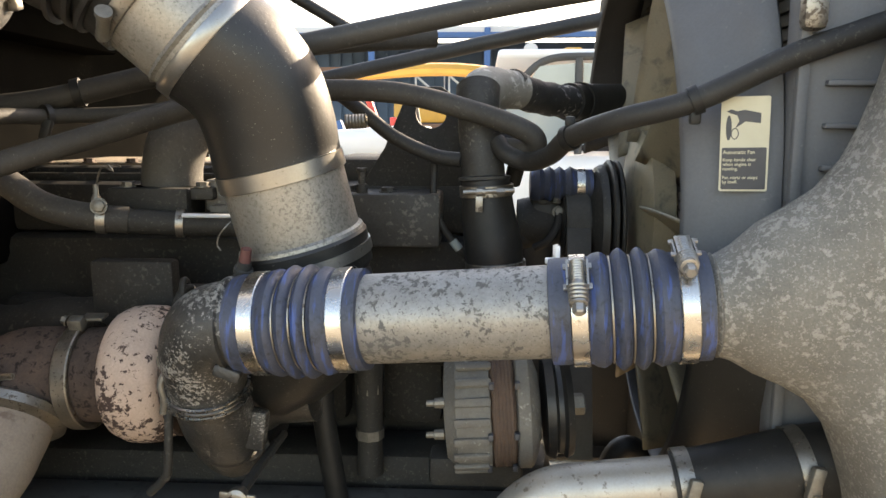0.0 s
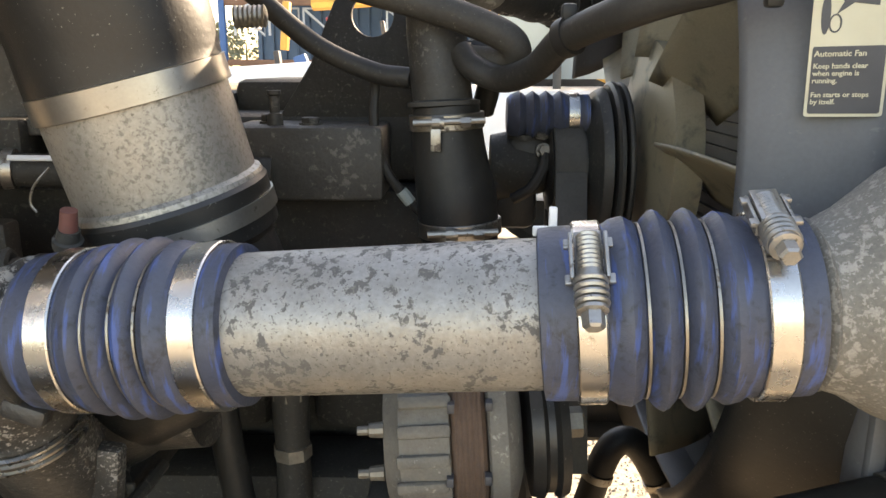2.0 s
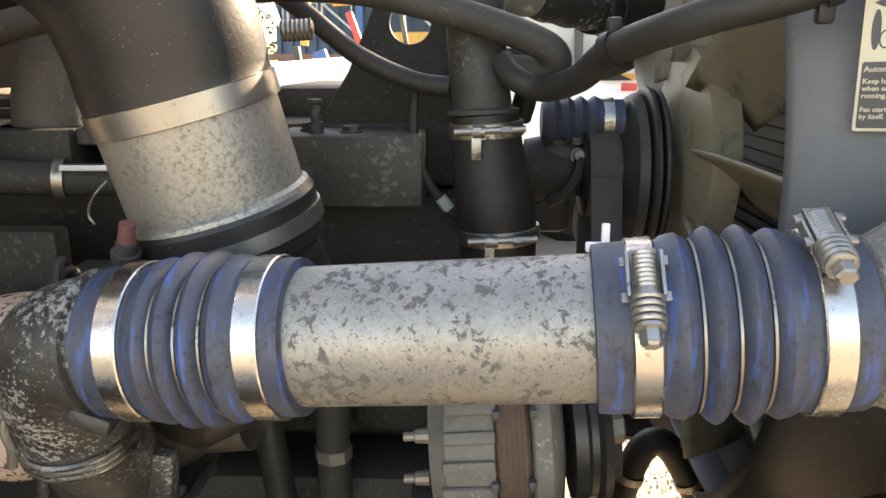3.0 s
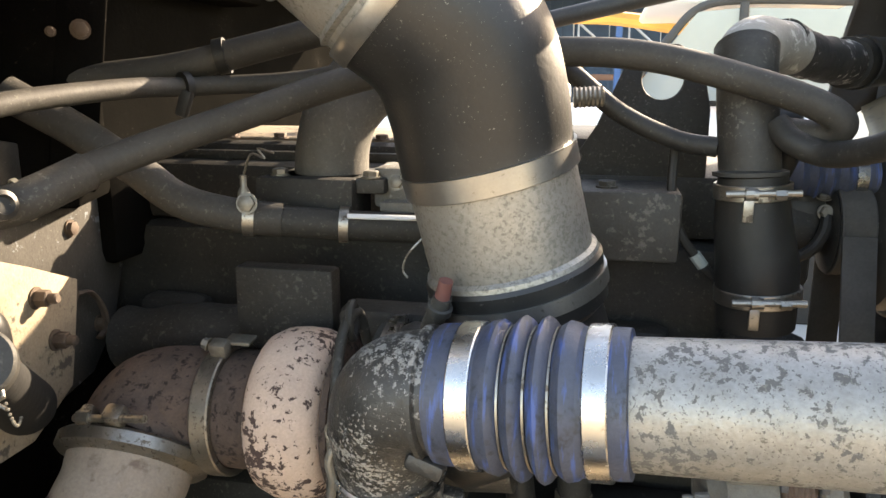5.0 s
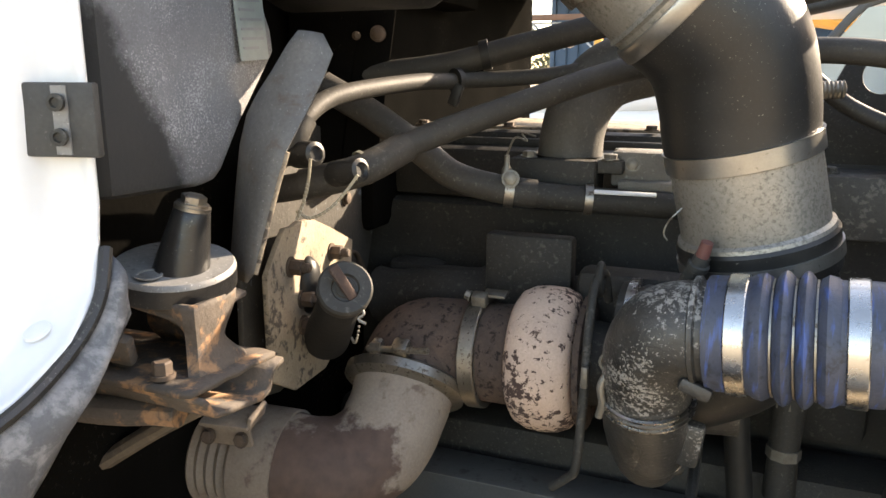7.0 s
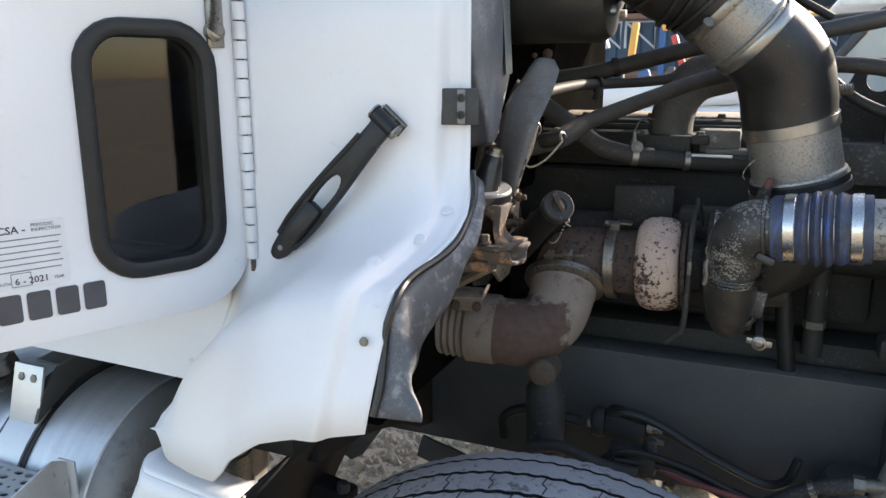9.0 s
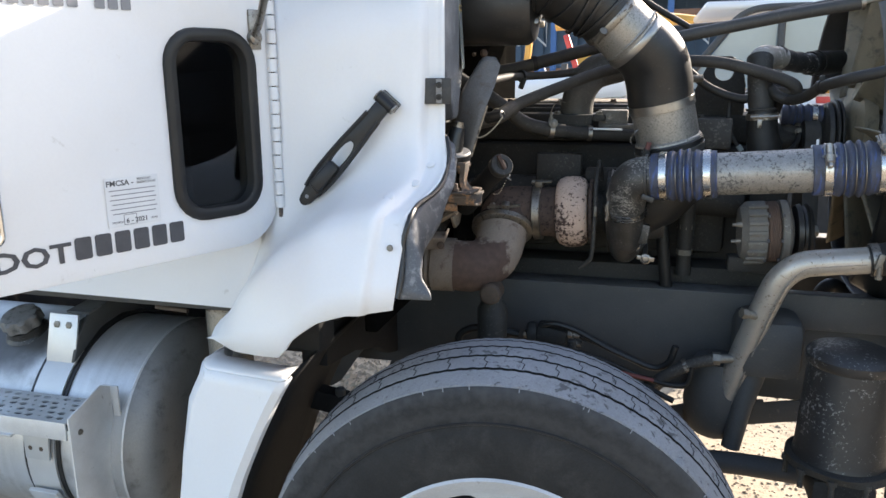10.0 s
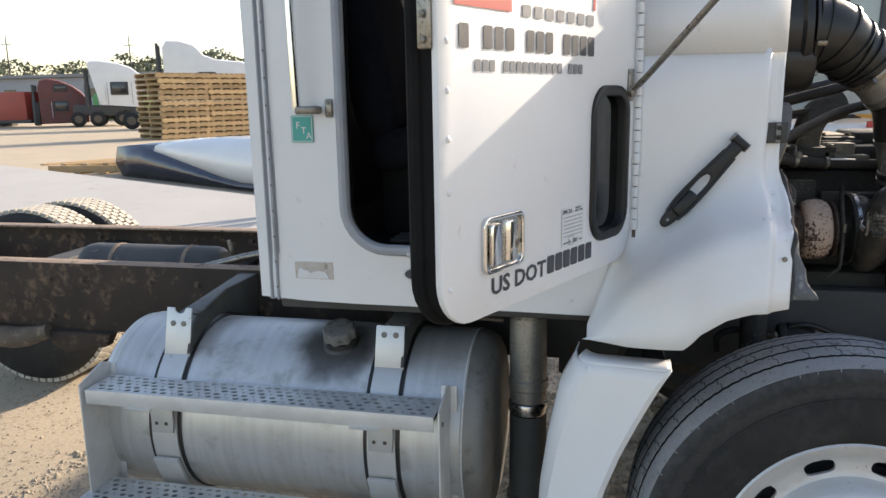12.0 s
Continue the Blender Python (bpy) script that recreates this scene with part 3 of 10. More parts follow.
for a_, b_ in ((pg.outputs["Position"], pd.inputs[0]), (pg.outputs["Position"], pt.inputs["Vector"]), (pt.outputs["Fac"], pa.inputs[0]), (pd.outputs["Value"], pa.inputs[2]), (pa.outputs[0], pr.inputs["Value"]), (pr.outputs["Result"], px_.inputs["Factor"]), (p_was, px_.inputs[7]), (px_.outputs[2], pb.inputs["Base Color"])):
    pl_.new(a_, b_)
GLASS = bpy.data.materials.new("tinted glass")
GLASS.use_nodes = True
gb = GLASS.node_tree.nodes["Principled BSDF"]
gb.inputs["Base Color"].default_value = (0.10, 0.106, 0.11, 1)
gb.inputs["Roughness"].default_value, gb.inputs["Transmission Weight"].default_value, gb.inputs["IOR"].default_value = 0.03, 1.0, 1.45
gb.inputs["Specular IOR Level"].default_value = 0.6
BACKPLATE = material("grimy backing plate with flaked pale paint", (0.028, 0.026, 0.023), 0.7, 0.0, (0.060, 0.055, 0.048), 16, 0.8, (0.13, 0.145, 0.16), 70, 0.66, 0.02, 0.3, 300, 0.5, 130, fleck=(0.11, 0.10, 0.085), fleck_at=0.70, fleck_scale=220, spec=0.25, clump=0.6, clump_scale=14)
MOUNTRUBBER = material("oily black mount rubber", (0.009, 0.009, 0.0095), 0.28, 0.0, (0.020, 0.020, 0.020), 30, 0.7, (0.15, 0.145, 0.135), 300, 0.69, 0.03, 0.2, 300, 0.25, 180, fleck=(0.11, 0.105, 0.095), fleck_at=0.73, fleck_scale=420, clump=0.5)
BRACE = material("scuffed dusty steel brace", (0.075, 0.073, 0.071), 0.5, 0.1, (0.16, 0.155, 0.148), 9, 0.7, (0.095, 0.074, 0.056), 30, 0.62, 0.10, 0.3, 300, 0.3, 150, fleck=(0.21, 0.205, 0.20), fleck_at=0.69, fleck_scale=380, spec=0.4, clump=0.5, clump_scale=16)
PULLEY = material("dusty black pulley iron", (0.022, 0.021, 0.020), 0.5, 0.1, (0.042, 0.040, 0.036), 18, 0.7, (0.09, 0.085, 0.075), 160, 0.66, 0.05, 0.25, 300, 0.2, 150, spec=0.35, clump=0.3)
BELT = material("dusty worn belt", (0.045, 0.043, 0.040), 0.7, 0.0, (0.075, 0.071, 0.064), 20, 0.7, grain=0.25, grain_scale=300, bump=0.15, spec=0.3)
RISER = material("oily dark coolant casting", (0.020, 0.0195, 0.018), 0.55, 0.0, (0.045, 0.043, 0.039), 26, 0.7, (0.085, 0.08, 0.072), 170, 0.64, 0.05, 0.3, 300, 0.4, 140, spec=0.35, clump=0.5)
GOOSE = material("dusty gooseneck casting lightened for sun", (0.30, 0.288, 0.262), 0.75, 0.1, (0.20, 0.19, 0.172), 18, 0.8, (0.46, 0.445, 0.41), 50, 0.60, 0.05, 0.2, 300, 0.4, 120, clump=0.4)
FLAKY = material("crumbling dark sleeve", (0.016, 0.016, 0.016), 0.7, 0.0, (0.032, 0.031, 0.030), 40, 0.7, (0.32, 0.31, 0.29), 95, 0.62, 0.03, 0.3, 300, 0.8, 110, clump=0.8, clump_scale=14)
CLAMPSTEEL = material("silver clamp steel", (0.40, 0.39, 0.37), 0.38, 0.8, (0.28, 0.27, 0.25), 60, 0.8, (0.13, 0.12, 0.105), 200, 0.64, 0.05, 0.15, bump=0.12)
DISCDUST = material("dusty grey mount disc", (0.23, 0.226, 0.22), 0.5, 0.0, (0.13, 0.128, 0.124), 16, 0.7, (0.050, 0.049, 0.048), 90, 0.64, 0.06, 0.25, 300, 0.25, 180, fleck=(0.32, 0.31, 0.30), fleck_at=0.68, fleck_scale=380)
PADGREY = material("dark grey rubber pad", (0.040, 0.0395, 0.038), 0.6, 0.0, (0.060, 0.059, 0.056), 40, 0.8, (0.11, 0.105, 0.098), 160, 0.66, 0.05, 0.2, 300, 0.2, 150, spec=0.3)
LINER = material("black textured fender liner", (0.011, 0.011, 0.011), 0.75, 0.0, (0.020, 0.0195, 0.019), 14, 0.8, (0.050, 0.047, 0.043), 120, 0.68, 0.05, 0.3, 300, 0.4, 90, spec=0.25)
STRUT = material("dusty black strut paint", (0.035, 0.034, 0.032), 0.5, 0.0, (0.055, 0.053, 0.049), 14, 0.8, (0.09, 0.086, 0.078), 140, 0.66, 0.06, 0.2, 300, 0.15, 150, spec=0.35)
GLUE = material("old sticker glue", (0.42, 0.37, 0.32), 0.7, 0.0, (0.54, 0.50, 0.46), 40, 0.8, (0.28, 0.23, 0.18), 60, 0.62, 0.08, 0.1, bump=0.1)
TANKEND = material("dusty tank end with dark reflection in its tone", (0.26, 0.25, 0.235), 0.55, 0.35, (0.19, 0.18, 0.165), 7, 0.9, (0.12, 0.11, 0.10), 18, 0.62, 0.12, 0.15, 250, 0.15, 70)
FLANGE = material("dusty flange top with sunlight in its tan", (0.20, 0.15, 0.115), 0.9, 0.0, (0.30, 0.225, 0.17), 12, 0.9, (0.10, 0.07, 0.05), 30, 0.6, 0.08, 0.2)
AIRTANK = material("dusty black air tank", (0.045, 0.046, 0.047), 0.55, 0.0, (0.085, 0.08, 0.074), 8, 0.8, (0.22, 0.20, 0.175), 20, 0.66, 0.05, 0.15, spec=0.4)
MUDCAST = material("mud-caked casting", (0.16, 0.125, 0.09), 0.9, 0.0, (0.08, 0.062, 0.048), 14, 0.8, (0.25, 0.20, 0.15), 30, 0.62, 0.08, 0.2, bump=0.4)
CAPGREY = material("grimy grey cap", (0.20, 0.195, 0.185), 0.65, 0.2, (0.12, 0.115, 0.105), 30, 0.8, (0.05, 0.048, 0.045), 60, 0.6, 0.08, 0.2, bump=0.15)
TYRE_SCUFF = material("scuffed front tyre sidewall", (0.015, 0.015, 0.0155), 0.7, 0.0, (0.027, 0.0268, 0.0265), 8, 0.7, (0.043, 0.042, 0.041), 14, 0.64, 0.2, 0.3, 300, 0.2, 160, spec=0.2)
# a kerb-worn band round the front tyre's shoulder
sn, sl = TYRE_SCUFF.node_tree.nodes, TYRE_SCUFF.node_tree.links
sbs = sn["Principled BSDF"]
swas = sbs.inputs["Base Color"].links[0].from_socket
sgeo = sn.new("ShaderNodeNewGeometry")
sdist = sn.new("ShaderNodeVectorMath")
sdist.operation = "DISTANCE"
sdist.inputs[1].default_value = (-0.475, 0.267, 0.497)
sl.new(sgeo.outputs["Position"], sdist.inputs[0])
snoise = sn.new("ShaderNodeTexNoise")
snoise.inputs["Scale"].default_value, snoise.inputs["Detail"].default_value = 55.0, 8.0
sl.new(sgeo.outputs["Position"], snoise.inputs["Vector"])
shift = sn.new("ShaderNodeMath")
shift.operation = "MULTIPLY_ADD"
shift.inputs[1].default_value = 0.05
sl.new(snoise.outputs["Fac"], shift.inputs[0])
sl.new(sdist.outputs["Value"], shift.inputs[2])
band = sn.new("ShaderNodeValToRGB")
spread = sn.new("ShaderNodeMapRange")
spread.inputs["From Min"].default_value, spread.inputs["From Max"].default_value = 0.40, 0.50
sl.new(shift.outputs[0], spread.inputs["Value"])
band.color_ramp.elements[0].position, band.color_ramp.elements[0].color = 0.28, (0, 0, 0, 1)
band.color_ramp.elements[1].position, band.color_ramp.elements[1].color = 0.95, (0.9, 0.9, 0.9, 1)
e_ = band.color_ramp.elements.new(0.48)
e_.color = (0.40, 0.40, 0.40, 1)
e_ = band.color_ramp.elements.new(0.66)
e_.color = (0.08, 0.08, 0.08, 1)
sl.new(spread.outputs["Result"], band.inputs["Fac"])
smix = sn.new("ShaderNodeMix")
smix.data_type = "RGBA"
sl.new(band.outputs["Color"], smix.inputs["Factor"])
sl.new(swas, smix.inputs[6])
smix.inputs[7].default_value = (0.06, 0.0595, 0.059, 1)
sl.new(smix.outputs[2], sbs.inputs["Base Color"])


def interp(x, table):
    """Piecewise linear look-up; the table runs from low x to high x."""
    if x <= table[0][0]:
        return table[0][1]
    for (a, fa), (b, fb) in zip(table, table[1:]):
        if x <= b:
            return fa + (fb - fa) * (x - a) / (b - a)
    return table[-1][1]


# ---- ground ----
GRAVEL = material("tan crushed gravel", (0.36, 0.298, 0.215), 0.9, 0.0, (0.45, 0.373, 0.272), 0.8, 0.9, (0.20, 0.165, 0.12), 40, 0.6, 0.06, 0.3, 90, 0.9, 45)
CONCRETE = material("pale concrete slab", (0.40, 0.39, 0.37), 0.85, 0.0, (0.34, 0.332, 0.315), 0.6, 0.9, (0.28, 0.27, 0.255), 3, 0.66, 0.08, 0.08, 60, 0.1, 30)
bm = bmesh.new()
xs = [-900, -300, -90, -40, -20, -12] + [-8 + 0.16 * i for i in range(76)] + [6, 12, 30, 90, 300, 900]
ys = [-900, -200, -40, -12] + [-3.5 + 0.16 * i for i in range(56)] + [7, 12, 20, 40, 90, 300, 900]
rows = []
for x in xs:
    row = []
    for y in ys:
        near = max(0.0, 1 - max(abs(x + 2), abs(y - 1)) / 9)
        row.append((x, y, near * (0.035 * noise.noise(V(x, y, 0) * 0.9) + 0.02 * noise.noise(V(x, y, 3) * 3.1)) - 0.005))
    rows.append(row)
tagged(part("ground", sheet(rows), GRAVEL, auto=0), "tan crushed gravel yard in low sun", "ground", kind="structure")
STONE = material("loose gravel stone", (0.38, 0.325, 0.25), 0.9, 0.0, (0.27, 0.23, 0.18), 6, 0.9, grain=0.25, grain_scale=80)
verts, faces = [], []
rnd = random.Random(5)
for i in range(42000):
    x, y = rnd.uniform(-6.0, 2.2), rnd.uniform(-0.3, 4.4)
    if i > 15000:
        x, y = rnd.uniform(-3.4, -0.3), rnd.uniform(-0.2, 1.3)
    if i > 24000:
        x, y = rnd.uniform(-4.6, -2.2), rnd.uniform(-0.4, 0.9)
    if i > 31000:
        x, y = rnd.uniform(-0.2, 1.4), rnd.uniform(0.8, 3.2)
    if i > 36000:
        x, y = rnd.uniform(-2.4, -0.4), rnd.uniform(1.3, 3.6)
    s = (1.0 if i < 31000 else 0.6 if i < 36000 else 1.9) * rnd.uniform(0.003, 0.009) * (1.8 if rnd.random() < 0.06 else 1) * (1.5 if i > 15000 else 1)
    near = max(0.0, 1 - max(abs(x + 2), abs(y - 1)) / 9)
    z = near * (0.035 * noise.noise(V(x, y, 0) * 0.9) + 0.02 * noise.noise(V(x, y, 3) * 3.1)) - 0.005
    a, b0 = rnd.uniform(0, 6.3), len(verts)
    for dx, dy, dz in ((1, 0, 0), (0.2, 0.9, 0.1), (-0.9, 0.3, 0), (-0.3, -0.9, 0.1), (0.1, 0.1, 0.75), (0, 0, -0.5)):
        dx, dy, dz = dx * rnd.uniform(0.7, 1.2), dy * rnd.uniform(0.7, 1.2), dz * rnd.uniform(0.7, 1.2)
        verts.append((x + s * (dx * math.cos(a) - dy * math.sin(a)), y + s * (dx * math.sin(a) + dy * math.cos(a)), z + s * dz))
    faces += [(b0, b0 + 1, b0 + 4), (b0 + 1, b0 + 2, b0 + 4), (b0 + 2, b0 + 3, b0 + 4), (b0 + 3, b0, b0 + 4)]
me = bpy.data.meshes.new("gravel")
me.from_pydata(verts, [], faces)
me.materials.append(STONE)
tagged(new("gravel", me), "loose angular tan gravel scattered under the truck", "gravel", kind="stuff")

# ---- cab ----
SIDE_Y = [(-2.05, 0.555), (-1.9, 0.52), (-1.75, 0.505), (-1.0, 0.478), (-0.70, 0.497), (-0.63, 0.53)]


def side_y(x):
    return interp(x, SIDE_Y)


cab = thing("truck_cab", (-1.5, 0.8, 1.0), "white steel day cab with a riveted cowl and flared front fender", "truck cab")

# cowl side and fender flare, one pressed sheet
ZS = [(-1.07, 1.004), (-0.98, 1.12), (-0.9, 1.19), (-0.8, 1.25), (-0.71, 1.277), (-0.62, 1.287)]
ZLOW = [(-1.07, 0.979), (-0.96, 0.993), (-0.852, 1.006), (-0.82, 1.048), (-0.773, 1.082), (-0.72, 1.10), (-0.65, 1.106), (-0.60, 1.11)]
AMP = [(-1.07, 0.58), (-0.9, 0.86), (-0.8, 0.97), (-0.7, 1.0)]
LEV = [(0.46, 0.0), (0.30, 0.0), (0.20, 0.0), (0.13, 0.0), (0.095, -0.006), (0.065, -0.022), (0.04, -0.05), (0.02, -0.09), (0.008, -0.13), (0.0, -0.17), (-0.008, -0.205), (-0.022, -0.232)]
rows = []
for s in [q / 22 * 0.87 for q in range(22)] + [0.87, 0.882, 0.888, 0.892, 0.896, 0.900, 0.904, 0.915, 0.93, 0.945, 0.96, 0.975, 0.99, 1.0]:
    col = []
    for dz, dy in LEV:
        xl = -0.973 if dz > 0.19 else -0.973 - 0.110 * min(1, (0.19 - dz) / 0.19)
        xf = -0.638 + 0.016 * max(0, min(1, (0.10 - dz) / 0.06)) - 0.021 * max(0, min(1, (0.02 - dz) / 0.04))
        x = xl + (xf - xl) * s
        z = (1.668 if dz == 0.46 else interp(x, ZS) + dz)
        if 0.1 < dz < 0.46:
            z = interp(x, ZS) * (1 - (dz - 0.1) / 0.36) + (1.277 + dz) * ((dz - 0.1) / 0.36) + dz * (1 - (dz - 0.1) / 0.36)
        lip = 0.0145 * max(0, min(1, (s - 0.886) / 0.022)) - 0.006 * max(0, 1 - abs(s - 0.870) / 0.035) - 0.007 * max(0, min(1, (s - 0.972) / 0.016))
        tip = max(0, min(1, (0.06 - dz) / 0.06)) * max(0, min(1, (dz + 0.022) / 0.02))
        col.append(V(x, side_y(x) + dy * interp(x, AMP) + lip * (1 - tip) - 0.003, z - lip * tip))
    base = col[-1]
    zl, a = interp(base.x, ZLOW), interp(base.x, AMP)
    for f, dy in ((0.15, -0.242), (0.4, -0.258), (0.7, -0.274), (1.0, -0.288)):
        x = base.x - 0.012 * f
        dy = -0.232 + (dy + 0.232) * max(0.0, min(1.0, (base.z - zl) / 0.12))
        col.append(V(x, side_y(x) + dy * a - 0.003 + 0.011 * max(0, min(1, (s - 0.886) / 0.022)), base.z + (zl - base.z) * f))
    rows.append(col)
lip_edge = [c.copy() for c in rows[-1]]
cowl = part("fender_panel", sheet(rows), WHITE, cab, auto=0)
sol = cowl.modifiers.new("thickness", "SOLIDIFY")
sol.thickness, sol.offset = 0.004, -1.0

bm = bmesh.new()
rows = [[(x, side_y(x) - 0.006, z) for z in (1.660, 1.80 + 0.06 * (x + 0.962) / 0.334)] for x in (-0.973, -0.85, -0.70, -0.638)]
sheet(rows, bm)
up = part("cowl_top_panel", bm, WHITE, cab, auto=0)
sol = up.modifiers.new("thickness", "SOLIDIFY")
sol.thickness, sol.offset = 0.004, -1.0
bm = bmesh.new()
for x in (-0.93, -0.88, -0.83, -0.78, -0.73, -0.66):
    lathe((x, side_y(x) - 0.006, 1.684), (0, -1, 0), [(0, 0.006), (0.0015, 0.005), (0.0025, 0.002)], 10, bm)
for z in (1.30, 1.36, 1.42, 1.48, 1.54, 1.60, 1.65, 1.72, 1.78):
    lathe((-0.945, side_y(-0.945) - 0.003, z), (0, -1, 0), [(0, 0.005), (0.0012, 0.004), (0.002, 0.002)], 10, bm)
part("rivet", bm, WHITE, cab)
# side sheet with the door opening
L0, L1 = V(-0.975, side_y(-0.975), 0), V(-2.05, 0.555, 0)


def side(u, z, out=0.0):
    x = -0.975 - u
    return V(x, side_y(x) - out, z)


def bend(bm):
    """Lays a flat sheet (x = distance behind the hinge, y = height) onto the cab side."""
    for v in bm.verts:
        v.co = side(v.co.x, v.co.y, v.co.z)
    return bm


def refine(pts, step):
    out = []
    for a, b in zip(pts, pts[1:] + pts[:1]):
        n = max(1, int(math.dist(a, b) / step))
        out += [(a[0] + (b[0] - a[0]) * i / n, a[1] + (b[1] - a[1]) * i / n) for i in range(n)]
    return out


OPEN = rounded(0.735, 1.2, 0.12, 7, 0.4125, 1.757)
outline = refine([(0.0, 1.0), (0.30, 1.0), (0.6, 0.998), (1.075, 0.994), (1.09, 2.62), (0.0, 2.62)], 0.12)
part("side_panel", bend(plate([outline, OPEN], 0.004)), WHITE, cab, auto=30)
part("door_frame", sweep([side(p[0], p[1], 0.006) for p in OPEN + OPEN[:1]], 0.016, 10, 1, smooth=False, cap=False), PILLAR, cab, "grey painted door opening frame")
part("sill_plate", sweep([side(0.25, 1.149, 0.012), side(0.6, 1.149, 0.012)], 0.011, 8, 2), STEPALU, cab)
bm = sheet([[side(1.003 + 0.004 * k, z, 0.001 + (0.010 if k in (2, 3, 8, 9) else (0.004 if k in (4, 7) else -0.001))) for z in (0.99, 1.4, 1.8, 2.2, 2.6)] for k in range(13)])
part("corner_trim", bm, PILLAR, cab, "grey corner moulding with screws", auto=20)
bm = bmesh.new()
for i in range(12):
    lathe(side(1.013, 1.03 + 0.075 * i, 0.012), (0, -1, 0), [(0, 0.003), (0.001, 0.002)], 8, bm)
part("screw", bm, INK, cab)
# cab shell behind the side
bm = bmesh.new()
box((0.02, 1.72, 1.62), pose(-2.05, 1.425, 1.80), 0.006, bm)
box((1.35, 1.75, 0.03), pose(-1.38, 1.43, 2.62), 0.01, bm)
part("cab_shell", bm, WHITE, cab)
far = plate([refine([(0.0, 1.0), (1.075, 1.0), (1.075, 2.6), (0.0, 2.6)], 0.3), rounded(0.72, 0.55, 0.08, 5, 0.45, 2.05)], 0.01, basis((-0.975, 2.28, 0), (-1, 0, 0), (0, 0, 1)))
part("far_side_panel", far, WHITE, cab)
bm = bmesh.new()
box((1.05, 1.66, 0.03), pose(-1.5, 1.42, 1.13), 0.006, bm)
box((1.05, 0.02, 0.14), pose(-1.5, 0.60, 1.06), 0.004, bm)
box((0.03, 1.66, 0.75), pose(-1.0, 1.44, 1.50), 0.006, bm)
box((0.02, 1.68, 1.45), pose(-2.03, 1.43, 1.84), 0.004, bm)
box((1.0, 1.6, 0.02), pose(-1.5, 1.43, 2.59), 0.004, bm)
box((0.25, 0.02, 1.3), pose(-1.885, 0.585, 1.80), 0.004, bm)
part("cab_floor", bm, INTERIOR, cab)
bm = bmesh.new()
for i in range(4):
    box((0.45, 0.02, 0.012), pose(-1.45, 0.66 + 0.05 * i, 1.153), 0.004, bm)
part("floor_rib", bm, CHASSIS, cab)
# unseen glass and frame, added dark to keep light out of the cab
part("windshield", plate([rounded(1.62, 0.68, 0.06, 5, 1.43, 2.235)], 0.006, basis((-1.0, 0, 0), (0, 1, 0), (0.05, 0, 1))), GLASS, cab, "unseen windshield kept dark to block light")
part("windshield_frame", plate([rounded(1.74, 0.80, 0.06, 5, 1.43, 2.235), rounded(1.60, 0.66, 0.06, 5, 1.43, 2.235)], 0.03, basis((-0.985, 0, 0), (0, 1, 0), (0.05, 0, 1))), WHITE, cab)
part("far_pane", plate([rounded(0.74, 0.57, 0.08, 5, 0.45, 2.05)], 0.005, basis((-0.975, 2.262, 0), (-1, 0, 0), (0, 0, 1))), GLASS, cab)
seat = thing("cab_seat", (-1.62, 0.95, 1.15), "dark cloth passenger seat with a tall backrest", "seat")
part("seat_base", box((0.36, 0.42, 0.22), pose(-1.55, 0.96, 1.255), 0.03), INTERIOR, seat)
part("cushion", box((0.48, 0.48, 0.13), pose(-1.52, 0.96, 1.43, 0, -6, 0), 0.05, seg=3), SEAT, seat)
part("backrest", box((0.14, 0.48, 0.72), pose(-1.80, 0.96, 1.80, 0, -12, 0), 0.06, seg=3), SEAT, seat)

# badge, torn sticker and the oval emblem low on the cab
patch = part("sticker_residue", bend(plate([[(0.826, 1.064), (0.948, 1.060), (0.950, 1.108), (0.827, 1.114)]], 0.005)), GLUE, cab, "tan glue residue of a torn sticker")
torn = [(0.840, 1.066), (0.942, 1.062), (0.938, 1.088), (0.928, 1.092), (0.918, 1.087), (0.908, 1.089), (0.897, 1.079), (0.886, 1.084), (0.870, 1.087), (0.852, 1.084), (0.846, 1.078)]
part("torn_sticker", bend(plate([torn], 0.0066)), PAPER, patch, "torn white paper sticker")
bm = bend(plate([[(0.578 + 0.035 * math.cos(a), 1.092 + 0.019 * math.sin(a)) for a in (2 * math.pi * i / 24 for i in range(24))]], 0.010))
part("oval_badge", bm, INK, cab, "black oval emblem with a pale rim")
part("oval_badge_rim", sweep([side(0.578 + 0.034 * math.cos(a), 1.092 + 0.018 * math.sin(a), 0.0105) for a in (2 * math.pi * i / 24 for i in range(25))], 0.0022, 6, 1, smooth=False, cap=False), PAPER, cab)

# grab handle
grab = thing("grab_handle", (-1.84, 0.44, 1.53), "chrome vertical grab handle on the rear door pillar", "grab handle")
g0 = side(0.895, 1.545, 0.05)
part("bar", sweep([g0, g0 + V(-0.006, 0, 0.35), g0 + V(-0.012, 0, 0.8)], 0.011, 16, 4), CHROME, grab)
bm = box((0.072, 0.024, 0.022), pose(*(g0 + V(0.030, 0.010, -0.004)), 0, 0, 22), 0.006)
box((0.022, 0.012, 0.05), pose(*side(0.815, 1.545, 0.008)), 0.006, bm)
part("foot", bm, BAND_OLD, grab, "pewter-grey cast foot")
bm = hexhead(side(0.815, 1.56, 0.014), (0, -1, 0), 0.005, 0.004)
hexhead(side(0.815, 1.53, 0.014), (0, -1, 0), 0.005, 0.004, bm)
part("screw", bm, BOLT, grab)
